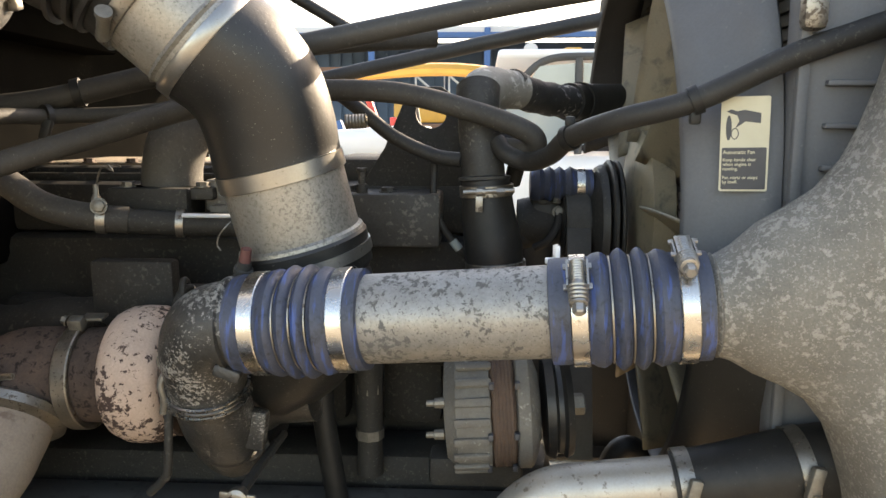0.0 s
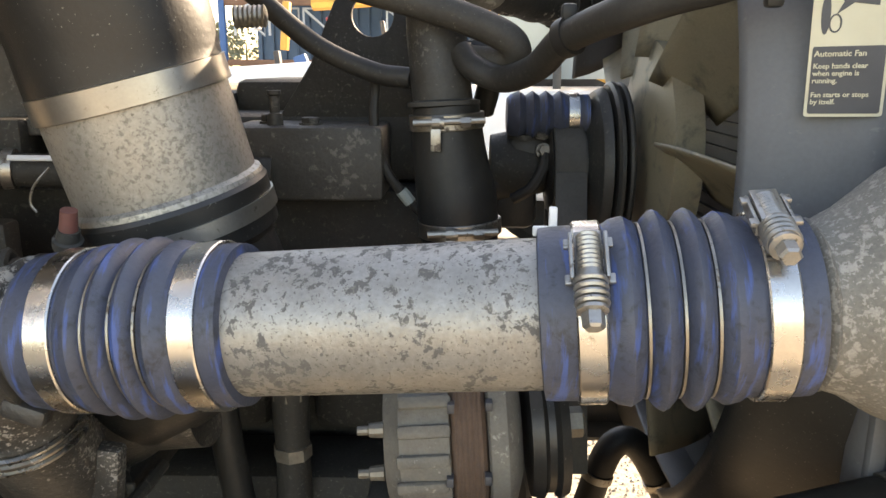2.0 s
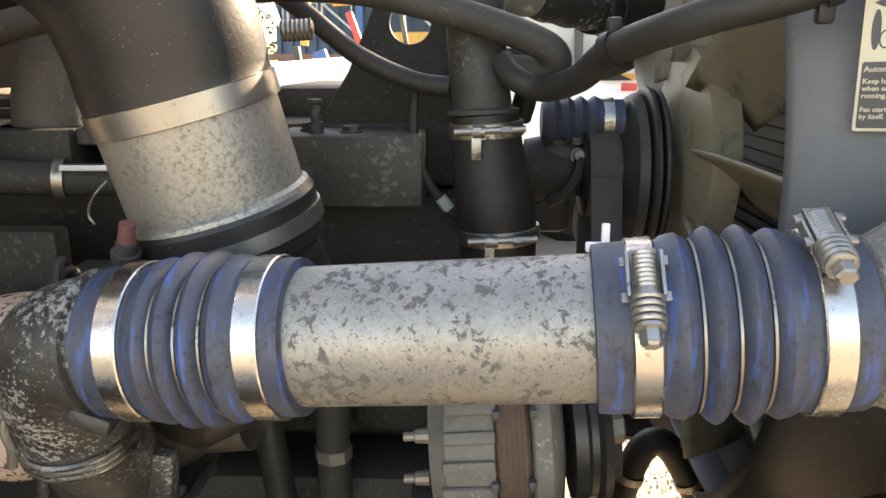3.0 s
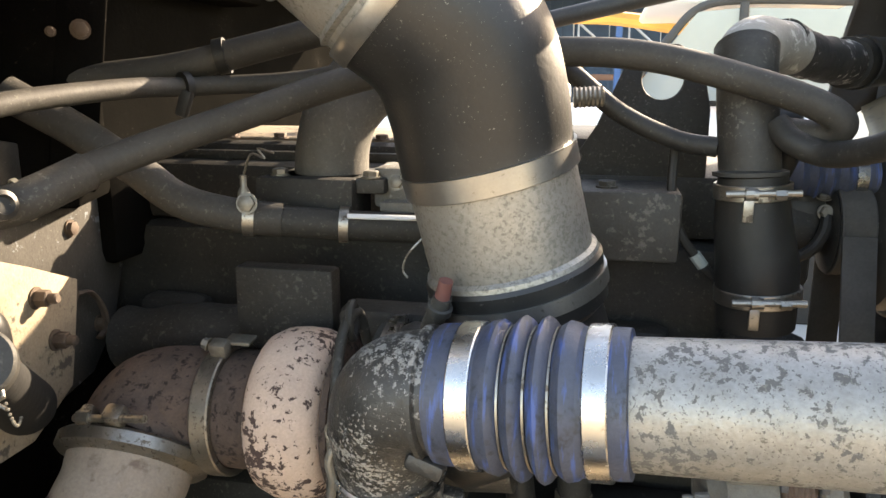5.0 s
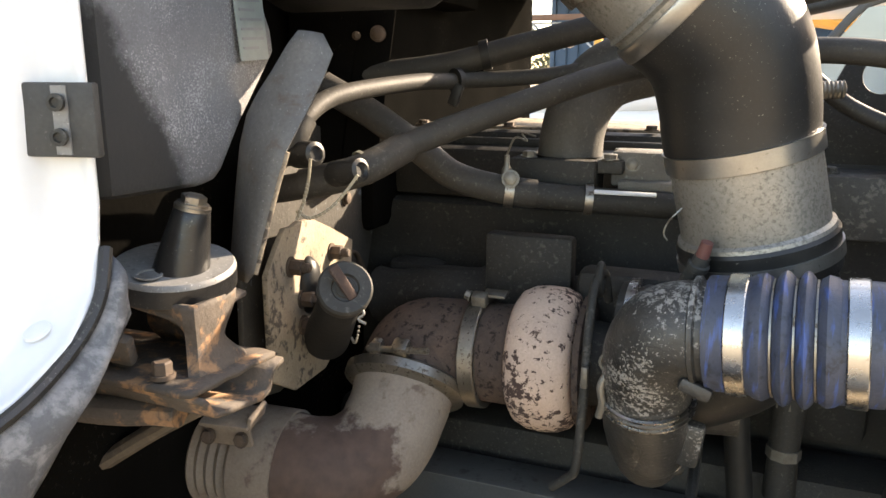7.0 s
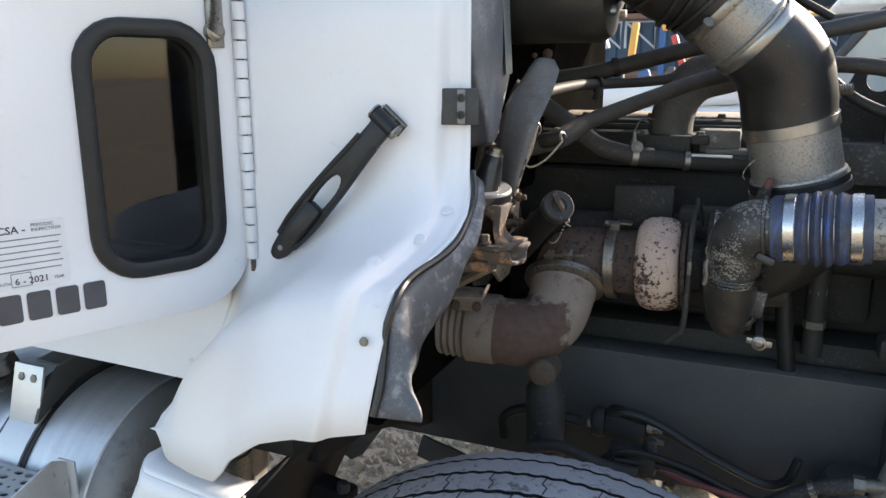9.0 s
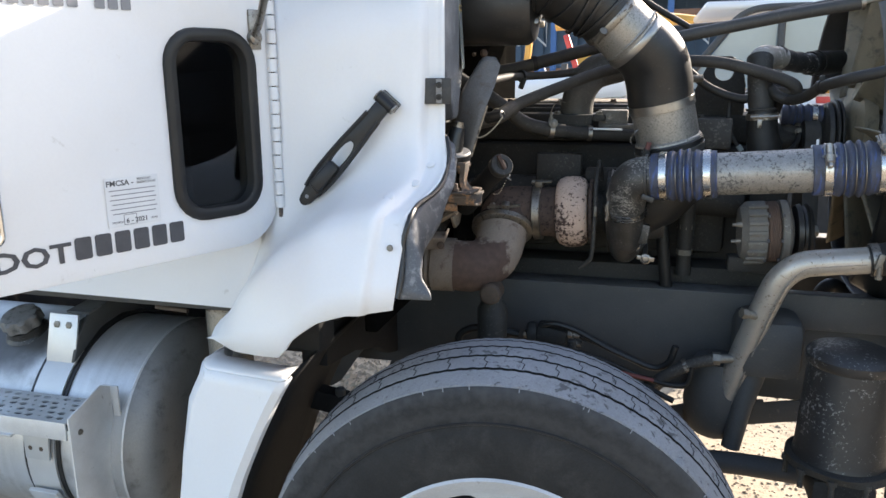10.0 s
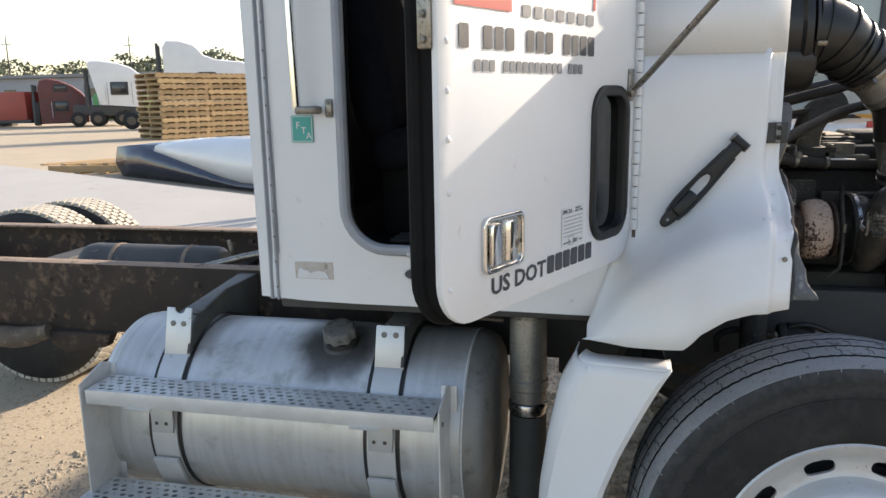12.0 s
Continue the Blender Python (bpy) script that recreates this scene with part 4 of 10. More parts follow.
# teal sticker
fta = thing("inspection_sticker", side(0.90, 1.52, 0.002), "square teal sticker with pale letters on the door pillar", "sticker")
mt = basis(side(0.937, 1.452, 0.0005), side(0.87, 1.452) - side(0.937, 1.452), (0, 0, 1)) @ Matrix.Diagonal((1.28, 1.2, 1, 1))
part("film", plate([rounded(0.054, 0.062, 0.003, 3, 0.027, 0.031)], 0.0012, mt), TEAL, fta)
for ch, px, py in (("F", 0.012, 0.032), ("T", 0.024, 0.020), ("A", 0.036, 0.008)):
    words("letter", ch, 0.022, mt @ Matrix.Translation((px, py, 0.0016)), PAPER, fta)
part("border", plate([rounded(0.050, 0.058, 0.002, 3, 0.027, 0.031), rounded(0.047, 0.055, 0.002, 3, 0.027, 0.031)], 0.0005, mt @ Matrix.Translation((0, 0, 0.0013))), PAPER, fta)

# ---- door, standing open ----
DO = V(-0.981, 0.478, 0)
DD = V(-0.42, -0.906, 0).normalized()
DN = V(0.906, -0.42, 0).normalized()
DM = Matrix((DD, V(0, 0, 1), DN)).transposed().to_4x4()
DM.translation = DO
door = thing("truck_door", (-1.1, 0.2, 1.17), "white truck door standing wide open with small lower window", "truck door")
DOUT = []
for cx, cy, r, a0, a1 in ((0.70, 1.255, 0.09, -90, 0), (0.76, 2.42, 0.03, 0, 90), (0.05, 2.42, 0.03, 90, 180), (0.10, 1.262, 0.095, 180, 270)):
    for i in range(8):
        a = radians(a0 + (a1 - a0) * i / 7)
        DOUT.append((cx + r * math.cos(a), cy + r * math.sin(a)))
WIN = rounded(0.165, 0.325, 0.05, 6, 0.143, 1.411)
UPWIN = rounded(0.60, 0.50, 0.06, 6, 0.42, 2.12)
part("door_skin", plate([DOUT, WIN, UPWIN], 0.014, DM @ Matrix.Translation((0, 0, -0.014)), 0.004), WHITE, door, auto=40)
core = [(p[0] * 0.992 + 0.003, p[1] + 0.003) for p in DOUT]
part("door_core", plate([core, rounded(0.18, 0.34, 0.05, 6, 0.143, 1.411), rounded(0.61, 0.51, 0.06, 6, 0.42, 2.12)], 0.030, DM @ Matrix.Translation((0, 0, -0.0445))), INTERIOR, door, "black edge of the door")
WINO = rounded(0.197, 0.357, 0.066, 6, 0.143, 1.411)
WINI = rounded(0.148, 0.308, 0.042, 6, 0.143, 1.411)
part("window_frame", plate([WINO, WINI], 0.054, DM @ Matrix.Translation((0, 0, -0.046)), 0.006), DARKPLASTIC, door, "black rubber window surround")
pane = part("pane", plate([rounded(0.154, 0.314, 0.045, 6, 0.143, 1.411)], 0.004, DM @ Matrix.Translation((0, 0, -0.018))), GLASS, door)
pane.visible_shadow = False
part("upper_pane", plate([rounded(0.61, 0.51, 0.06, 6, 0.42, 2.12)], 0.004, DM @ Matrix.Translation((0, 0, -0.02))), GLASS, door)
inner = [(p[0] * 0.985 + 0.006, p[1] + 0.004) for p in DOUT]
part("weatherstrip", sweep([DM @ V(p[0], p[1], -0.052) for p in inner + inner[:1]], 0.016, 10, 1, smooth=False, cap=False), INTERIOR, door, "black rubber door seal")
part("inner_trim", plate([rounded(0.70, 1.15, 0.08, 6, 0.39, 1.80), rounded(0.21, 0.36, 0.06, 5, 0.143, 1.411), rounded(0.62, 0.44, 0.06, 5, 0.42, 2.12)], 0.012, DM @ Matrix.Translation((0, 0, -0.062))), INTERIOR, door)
bm = bmesh.new()
for z in (1.24, 1.41, 1.50, 1.58, 1.66, 1.74):
    lathe(DM @ V(0.765, z, -0.001), DN, [(0, 0.007), (0.002, 0.006), (0.004, 0.003)], 12, bm)
for u, z in ((0.02, 1.38), (0.02, 1.30), (0.03, 1.235), (0.6, 1.181), (0.4, 1.18)):
    lathe(DM @ V(u, z, -0.001), DN, [(0, 0.004), (0.0015, 0.003)], 10, bm)
part("rivet", bm, WHITE, door)
bm = box((0.012, 0.11, 0.026), DM @ pose(0.794, 1.70, -0.022), 0.004)
latch = part("striker_plate", bm, BAND_OLD, door)
bm = bmesh.new()
for z in (1.66, 1.70, 1.74):
    hexhead(DM @ V(0.80, z, -0.02), DD, 0.006, 0.005, bm)
part("bolt", bm, BOLT, latch)
# piano hinge, knuckle by knuckle
knuckle = None
for i in range(38):
    c = DO + V(0.004, -0.010, 1.235 + 0.0275 * i + 0.0125)
    if knuckle is None:
        k0 = lathe(c - V(0, 0, 0.0125), (0, 0, 1), [(0, 0.0082), (0.001, 0.0092), (0.0245, 0.0092), (0.0255, 0.0082)], 12)
        knuckle = part("hinge_knuckle", k0, WHITE_WORN, door)
    else:
        o = new("hinge_knuckle", knuckle.data)
        o.parent = door
        o.location = (0, 0, 0.0275 * i)
part("hinge_leaf", plate([[(-0.004, 1.235), (0.016, 1.235), (0.016, 2.29), (-0.004, 2.29)]], 0.002, DM @ Matrix.Translation((0.0, 0, 0.0006))), WHITE_WORN, door)
part("hinge_pin", lathe(DO + V(0.004, -0.010, 1.215), (0, 0, 1), [(0, 0.0045), (1.08, 0.0045)], 10), RUSTY, door)
# recessed chrome paddle handle
HB = rounded(0.138, 0.108, 0.018, 5, 0.603, 1.30)
hdl = part("handle", plate([HB, rounded(0.120, 0.090, 0.014, 5, 0.603, 1.30)], 0.012, DM @ Matrix.Translation((0, 0, -0.002)), 0.004), CHROME, door, "chrome paddle handle in a recessed bezel")
part("handle_recess", plate([rounded(0.122, 0.092, 0.014, 5, 0.603, 1.30)], 0.003, DM @ Matrix.Translation((0, 0, 0.0008))), BAND, hdl)
bm = box((0.042, 0.078, 0.010), DM @ pose(0.632, 1.30, 0.007, 0, -8, 0), 0.004)
part("paddle", bm, CHROME, hdl)
bm = box((0.026, 0.078, 0.008), DM @ pose(0.585, 1.30, 0.006, 0, 10, 0), 0.003)
part("paddle_rest", bm, CHROME, hdl)
part("lock", lathe(DM @ V(0.562, 1.295, 0.003), DN, [(0, 0.011), (0.006, 0.011), (0.008, 0.008), (0.008, 0.004), (0.006, 0.003)], 18), BAND_OLD, hdl)
# lettering: readable words as words, figures and trade names as bars
def on_door(u, z, out=0.0012):
    """A pose on the door's face, reading from the free edge towards the hinge."""
    m = Matrix((-DD, V(0, 0, 1), DN)).transposed().to_4x4()
    m.translation = DM @ V(u, z, out)
    return m


def bars(name, u0, u1, z0, z1, n, mat_, gap=0.28, skip=()):
    bm = bmesh.new()
    w = (u0 - u1) / n
    for i in range(n):
        if i in skip:
            continue
        plate([rounded(w * (1 - gap), z1 - z0, min(w, z1 - z0) * 0.12, 3, w * (i + 0.5), (z1 - z0) / 2)], 0.0006, on_door(u0, z0), bm=bm)
    return part(name, bm, mat_, door)


words("lettering", "US DOT", 0.046, on_door(0.640, 1.203), INK, door, bold=0.0012, stretch=1.22)
bars("number_bar", 0.434, 0.226, 1.202, 1.240, 6, INK, 0.18)
bars("number_bar", 0.737, 0.234, 1.650, 1.690, 14, INK, 0.22, (1, 5, 9))
bars("lettering_bar", 0.690, 0.288, 1.612, 1.632, 18, INK_GREY, 0.25, (3, 14))
bars("lettering_bar", 0.540, 0.236, 1.713, 1.735, 7, INK_GREY, 0.3)
part("logo_block", plate([[(0, 0), (0.175, 0), (0.175, 0.07), (0, 0.07)]], 0.0006, on_door(0.745, 1.718)), RED, door, "red logo block")
part("logo_tick", plate([[(0, 0), (0.01, 0), (0.01, 0.03), (0, 0.03)]], 0.0006, on_door(0.245, 1.745)), RED, door)
insp = part("inspection_label", plate([rounded(0.098, 0.086, 0.002, 2, 0.049, 0.043)], 0.0006, on_door(0.370, 1.247)), PAPER, door, "white inspection sticker")
words("sticker_text", "FMCSA -", 0.0135, on_door(0.368, 1.319, 0.002), INK, insp, bold=0.0003)
words("sticker_text", "PERIODIC\nINSPECTION", 0.0062, on_door(0.312, 1.3255, 0.002), INK, insp)
words("sticker_text", "6 - 2021", 0.012, on_door(0.338, 1.2525, 0.002), INK, insp, bold=0.0002)
words("sticker_text", "MONTH", 0.0055, on_door(0.363, 1.2535, 0.002), INK, insp)
words("sticker_text", "YEAR", 0.0055, on_door(0.292, 1.2535, 0.002), INK, insp)
bm = bmesh.new()
for i in range(6):
    plate([rounded(0.08 if i % 2 else 0.086, 0.0016, 0.0004, 2, 0.043, 0)], 0.0004, on_door(0.364, 1.311 - 0.0082 * i, 0.0019), bm=bm)
part("fine_print", bm, INK_GREY, insp)
part("month_box", plate([rounded(0.024, 0.018, 0.001, 2, 0.012, 0.009), rounded(0.0225, 0.0165, 0.001, 2, 0.012, 0.009)], 0.0004, on_door(0.342, 1.2495, 0.002)), INK, insp)

# mirror stay above the hinge
stay = thing("mirror_stay", (-0.96, 0.44, 1.60), "grey mirror stay rod bolted to the door beside its hinge", "stay rod")
sf = V(-0.988, 0.430, 1.577)
sdir = V(0.52, -0.59, 0.617)
part("rod", sweep([sf + V(-0.002, 0.006, -0.004), sf + V(0.0, -0.006, 0.006), sf + sdir * 0.05, sf + sdir * 0.25, sf + sdir * 0.5], [0.009, 0.008, 0.0075, 0.0075, 0.0075], 12, 6), BAND_OLD, stay)
part("foot", lathe(sf + V(-0.008, 0.004, -0.002), (0.906, -0.42, 0), [(-0.004, 0.014), (0.008, 0.014), (0.012, 0.009)], 16), BAND_OLD, stay)
part("foot_plate", box((0.006, 0.026, 0.075), pose(-0.996, 0.437, 1.590, 0, 0, -25), 0.002), BAND_OLD, stay)

# ---- hood latch on the cowl ----
hl = thing("hood_latch", (-0.84, 0.47, 1.35), "black rubber hood latch hanging open on the cowl", "hood latch")
A, B = V(-0.742, 0.462, 1.446), V(-0.913, 0.436, 1.250)
lx = (B - A).normalized()
LM = basis(A, lx, V(0, -1, 0).cross(lx))
half = [(-0.004, 0.0155), (0.03, 0.016), (0.06, 0.0175), (0.085, 0.0195), (0.12, 0.0215), (0.16, 0.0225), (0.195, 0.0215), (0.225, 0.017), (0.248, 0.013), (0.258, 0.009), (0.262, 0.0)]
lo = half + [(a, -b) for a, b in reversed(half[:-1])]
slot = [(0.132 + 0.037 * math.copysign(abs(math.cos(a)) ** 0.8, math.cos(a)), 0.0120 * math.sin(a)) for a in (2 * math.pi * i / 20 for i in range(20))]
part("strap", plate([lo, slot], 0.015, LM @ Matrix.Translation((0, 0, -0.0075)), 0.004), DARKPLASTIC, hl)
part("strap_rib", sweep([LM @ V(a, -b * 0.93, 0.006) for a, b in half[1:-3]], 0.0045, 8, 3), DARKPLASTIC, hl)
part("strap_rib", sweep([LM @ V(a, b * 0.93, 0.006) for a, b in half[1:-3]], 0.0045, 8, 3), DARKPLASTIC, hl)
part("grip", box((0.066, 0.029, 0.024), LM @ pose(0.184, 0.002, 0.008, 0, -6, 0), 0.007), DARKPLASTIC, hl)
part("rivet_hole", lathe(LM @ V(0.240, 0, 0.0072), LM.to_3x3() @ V(0, 0, 1), [(0, 0.004), (0.001, 0.004)], 10), INK_GREY, hl)
part("hinge_block", lathe(LM @ V(-0.006, -0.019, 0.0), LM.to_3x3() @ V(0, 1, 0), [(0, 0.0105), (0.001, 0.0115), (0.037, 0.0115), (0.038, 0.0105)], 20), DARKPLASTIC, hl)
part("bracket_back", box((0.022, 0.044, 0.003), LM @ pose(-0.010, 0, -0.019), 0.001), CHASSIS, hl)
for sy in (-1, 1):
    part("bracket_cheek", lathe(LM @ V(-0.007, sy * 0.0212 - 0.0012, 0), LM.to_3x3() @ V(0, 1, 0), [(0, 0.0118), (0.0025, 0.0118)], 20), BAND_OLD, hl, "tarnished steel hinge cheek")
part("bracket_edge", box((0.003, 0.044, 0.010), LM @ pose(-0.018, 0, -0.016), 0.001), BAND_OLD, hl)
part("bolt", hexhead(LM @ V(-0.012, 0, -0.018), LM.to_3x3() @ V(0, 0, 1), 0.0048, 0.004), BOLT, hl)

pad = thing("hood_rest_pad", (-0.645, 0.51, 1.47), "small black rubber pad bolted to the cowl edge", "rubber pad")
part("plate", box((0.072, 0.008, 0.050), pose(-0.657, side_y(-0.657) - 0.004, 1.471, 0, 0, 14), 0.002), PADGREY, pad)
part("tab", box((0.012, 0.005, 0.014), pose(-0.683, side_y(-0.683) - 0.003, 1.442, 0, 0, 14), 0.001), PADGREY, pad)
part("wear_strip", box((0.011, 0.0012, 0.046), pose(-0.6445, side_y(-0.657) - 0.0056, 1.471, 0, 0, 14), 0.0), DISCDUST, pad, "pale worn strip")
bm = lathe((-0.644, 0.509, 1.483), (0.3, -1, 0), [(0, 0.006), (0.003, 0.006), (0.0035, 0.0035), (0.0015, 0.003)], 16)
lathe((-0.644, 0.509, 1.460), (0.3, -1, 0), [(0, 0.006), (0.003, 0.006), (0.0035, 0.0035), (0.0015, 0.003)], 16, bm)
part("bolt", bm, ENGINE_GREY, pad)
bm = bmesh.new()
for x, z, dy in ((-0.655, 1.33, -0.036), (-0.665, 1.302, -0.10), (-0.69, 1.288, -0.17)):
    lathe((x, side_y(x) + dy, z), (0.0, -0.5, 0.85), [(0, 0.010), (0.002, 0.009), (0.003, 0.005)], 16, bm)
part("plug", bm, WHITE_WORN, cab)
bm = lathe((-0.664, 0.258, 1.212), (0, -1, 0.1), [(0, 0.006), (0.003, 0.005)], 12)
lathe((-0.664, 0.263, 1.19), (0, -1, 0.1), [(0, 0.007), (0.004, 0.005)], 6, bm)
part("flare_bolt", bm, BOLT, cab)
bm = plate([[(0, 0), (0.018, 0.004), (0.012, 0.05), (0.006, 0.07), (0, 0.06)]], 0.0008, basis((-0.688, 0.2395, 1.115), (1, 0, 0), (0.03, 0.27, 1)))
part("scuff", bm, PILLAR, cab, "scraped grey patch of bare metal")

# rubber splash flap hanging inside the flare
flap = thing("splash_flap", (-0.64, 0.36, 1.1), "torn black rubber splash flap hanging inside the fender", "splash flap")
inner_edge = smooth_path([lip_edge[i] + V(0.003, 0.004, -0.002) for i in (4, 6, 8, 11, 13, 15)], 5)[:25]
outer_edge = smooth_path([(-0.612, 0.522, 1.336), (-0.616, 0.447, 1.251), (-0.628, 0.345, 1.182), (-0.616, 0.287, 1.160), (-0.589, 0.257, 1.126)], 6)
rows = [[a.lerp(c, j / 7) + V(0.010 * math.sin(j / 7 * math.pi) + 0.003 * math.sin(i * 0.9 + j), 0, 0) for j in range(8)] for i, (a, c) in enumerate(zip(inner_edge, outer_edge))]
ob = part("flap_sheet", sheet(rows), FLAP, flap, auto=0)
sol = ob.modifiers.new("thickness", "SOLIDIFY")
sol.thickness = 0.005
part("top_bead", sweep([row[0] + V(0.0, -0.002, 0.002) for row in rows], 0.005, 8, 2), RUBBER, flap, "rolled black rubber edge")

# ---- lower quarter fender behind the wheel ----
qf = thing("quarter_fender", (-1.05, 0.33, 0.3), "white moulded quarter fender behind the front wheel", "fender")
left = [(-1.110, 0.930), (-1.118, 0.905), (-1.148, 0.85), (-1.177, 0.71), (-1.198, 0.56), (-1.212, 0.30)]
right = [(-0.886, 0.934), (-0.912, 0.89), (-0.955, 0.805), (-0.996, 0.715), (-1.034, 0.61), (-1.057, 0.50), (-1.066, 0.30)]
NQ = 22


def along(poly, f):
    lens = [math.dist(a, b) for a, b in zip(poly, poly[1:])]
    d = f * sum(lens)
    for (a, b), l_ in zip(zip(poly, poly[1:]), lens):
        if d <= l_ + 1e-9:
            return (a[0] + (b[0] - a[0]) * d / l_, a[1] + (b[1] - a[1]) * d / l_)
        d -= l_
    return poly[-1]


rows = []
for i in range(NQ):
    f = i / (NQ - 1)
    (xl, zl), (xr, zr) = along(left, f), along(right, f)
    row = [V(xl + 0.004, 0.47, zl), V(xl, 0.40, zl), V(xl + 0.006, 0.335, zl), V(xl + 0.022, 0.312, zl)]
    for j in range(1, 6):
        g = j / 6
        row.append(V(xl + (xr - xl) * g, 0.305 - 0.036 * g, zl + (zr - zl) * g))
    row += [V(xr - 0.014, 0.268, zr), V(xr, 0.278, zr), V(xr + 0.001, 0.296, zr), V(xr - 0.004, 0.304, zr)]
    rows.append(row)
ob = part("shell", sheet(rows), WHITE, qf, auto=30)
sol = ob.modifiers.new("thickness", "SOLIDIFY")
sol.thickness, sol.offset = 0.004, 0
face = rows[0][2:11]
lift = ((0.0, 0.0), (0.002, 0.004), (0.006, 0.007), (0.020, 0.009), (0.052, 0.011))
bm = sheet([[V(p.x + 0.35 * d * (1 - k / 8), max(p.y, 0.27) + d, p.z + h) for k, p in enumerate(face)] for d, h in lift])
ob = part("top_shelf", bm, WHITE, qf, auto=30)
ob.modifiers.new("thickness", "SOLIDIFY").thickness = 0.003
rows_in = []
for i in range(21):
    x, z = along(right, i / 20)
    deep = 0.76 - 0.10 * max(0.0, (i - 6) / 14)
    rows_in.append([V(x - 0.010 - 0.03 * (deep - 0.303) * k / 5, 0.303 + (deep - 0.303) * k / 5, z) for k in range(6)])
ob = part("inner_liner", sheet(rows_in), LINER, qf, "black textured liner", auto=30)
ob.modifiers.new("thickness", "SOLIDIFY").thickness = 0.005
# dark block stands in for the shade inside the slot above the shell
part("gap_filler", box((0.20, 0.08, 0.07), pose(-0.965, 0.43, 0.985), 0.01), LINER, qf)
part("fender_bracket", box((0.17, 0.05, 0.055), pose(-1.01, 0.66, 0.722, 0, 8, 0), 0.01), LINER, qf)
part("bracket_stud", lathe((-0.945, 0.65, 0.692), (0.1, 0, 1), [(0, 0.013), (0.06, 0.013), (0.064, 0.009)], 12), CHASSIS, qf)

# ---- inner wheel-well wall and lower engine side ----
well = thing("inner_fender_liner", (-0.85, 0.7, 0.9), "black inner wheel well liner and cab underside", "liner")
part("front_panel", plate([[(0.53, 1.25), (1.07, 1.25), (1.07, 0.70), (0.95, 0.735), (0.86, 0.785), (0.70, 0.835), (0.53, 0.86)]], 0.03, basis((-0.945, 0, 0), (0, 1, 0), (0, 0, 1)), 0.006), LINER, well)
part("floor_panel", box((1.1, 0.9, 0.06), pose(-1.45, 1.02, 0.985), 0.01), CHASSIS, well)

# ---- front wheel ----
WC, WT = V(-0.485, 0.405, 0.497), 4.0
wax = V(math.sin(radians(WT)), -math.cos(radians(WT)), 0)
wheel = thing("front_wheel", WC, "truck front wheel with dusty ribbed tyre and silver ten-hole rim", "wheel")
RT = 0.490
tyre = part("tyre", lathe(WC, wax, [(0.136, 0.292), (0.1405, 0.300), (0.142, 0.32), (0.1425, 0.35), (0.142, 0.39), (0.139, 0.395), (0.1395, 0.422), (0.136, 0.448), (0.130, 0.464), (0.1235, 0.4685)], 96, cap=(False, False)), TYRE_SCUFF, wheel)
ribs = [(-0.118, -0.0774), (-0.0736, -0.0269), (-0.0231, 0.0231), (0.0269, 0.0736), (0.0774, 0.1235)]
for a, b in ribs:
    crown = lambda s: RT - 0.019 * (abs(s) / 0.1235) ** 2.2
    bm = bmesh.new()
    rings = []
    for s, dr in ((a, -0.013), (a + 0.002, -0.001), ((a + b) / 2, 0), (b - 0.002, -0.001), (b, -0.013)):
        ring = []
        m = frame_of(wax)
        for i in range(480):
            ang = 2 * math.pi * i / 480
            zig = 0.0013 * (1 if (i // 2) % 2 else -1) if abs(s) < 0.117 else 0
            nick = 0.004 if (abs(s) >= 0.1175 and i % 13 == 0) else 0
            r = crown(s) + dr - nick
            ring.append(WC + m @ V(r * math.cos(ang), r * math.sin(ang), s + zig))
        rings.append(ring)
    ring_skin(bm, rings[:2], cap=(False, False), mi=1)
    ring_skin(bm, rings[1:4], cap=(False, False))
    ring_skin(bm, rings[3:], cap=(False, False), mi=0 if b > 0.12 else 1)
    part("tread_rib", bm, [TREAD, GROOVE], tyre)
part("tread_base", lathe(WC, wax, [(-0.1175, 0.458), (-0.075, 0.468), (0.0, 0.474), (0.075, 0.468), (0.1225, 0.4655)], 96, cap=(False, False)), GROOVE, tyre)
part("inner_sidewall", lathe(WC, wax, [(-0.1175, 0.470), (-0.135, 0.445), (-0.14, 0.38), (-0.125, 0.29)], 64, cap=(False, False)), TYRE, tyre)
for rr, hh in ((0.335, 0.1405), (0.404, 0.1405)):
    part("sidewall_ring", lathe(WC, wax, [(hh - 0.003, rr - 0.004), (hh + 0.0015, rr - 0.0015), (hh + 0.0015, rr + 0.0015), (hh - 0.003, rr + 0.004)], 96, cap=(False, False)), TYRE, tyre)
sipes = bmesh.new()
rn = random.Random(21)
for a, b in ribs[2:4]:
    for i in range(44):
        ang = 2 * math.pi * (i + (0.5 if a > 0 else 0) + rn.uniform(-0.08, 0.08)) / 44
        m = frame_of(wax)
        pts = []
        for s, da in ((a + 0.003, 0.0), ((a + b) / 2 - 0.004, 0.006), ((a + b) / 2 + 0.004, -0.010), (b - 0.003, -0.004)):
            rr = RT - 0.019 * (abs(s) / 0.1235) ** 2.2
            pts.append(WC + m @ V(rr * math.cos(ang + da), rr * math.sin(ang + da), s))
        sweep(pts, 0.0009, 4, 1, sipes, smooth=False)
tagged(part("tread_sipe", sipes, GROOVE, tyre), kind="stuff")
nicks = bmesh.new()
rn = random.Random(9)
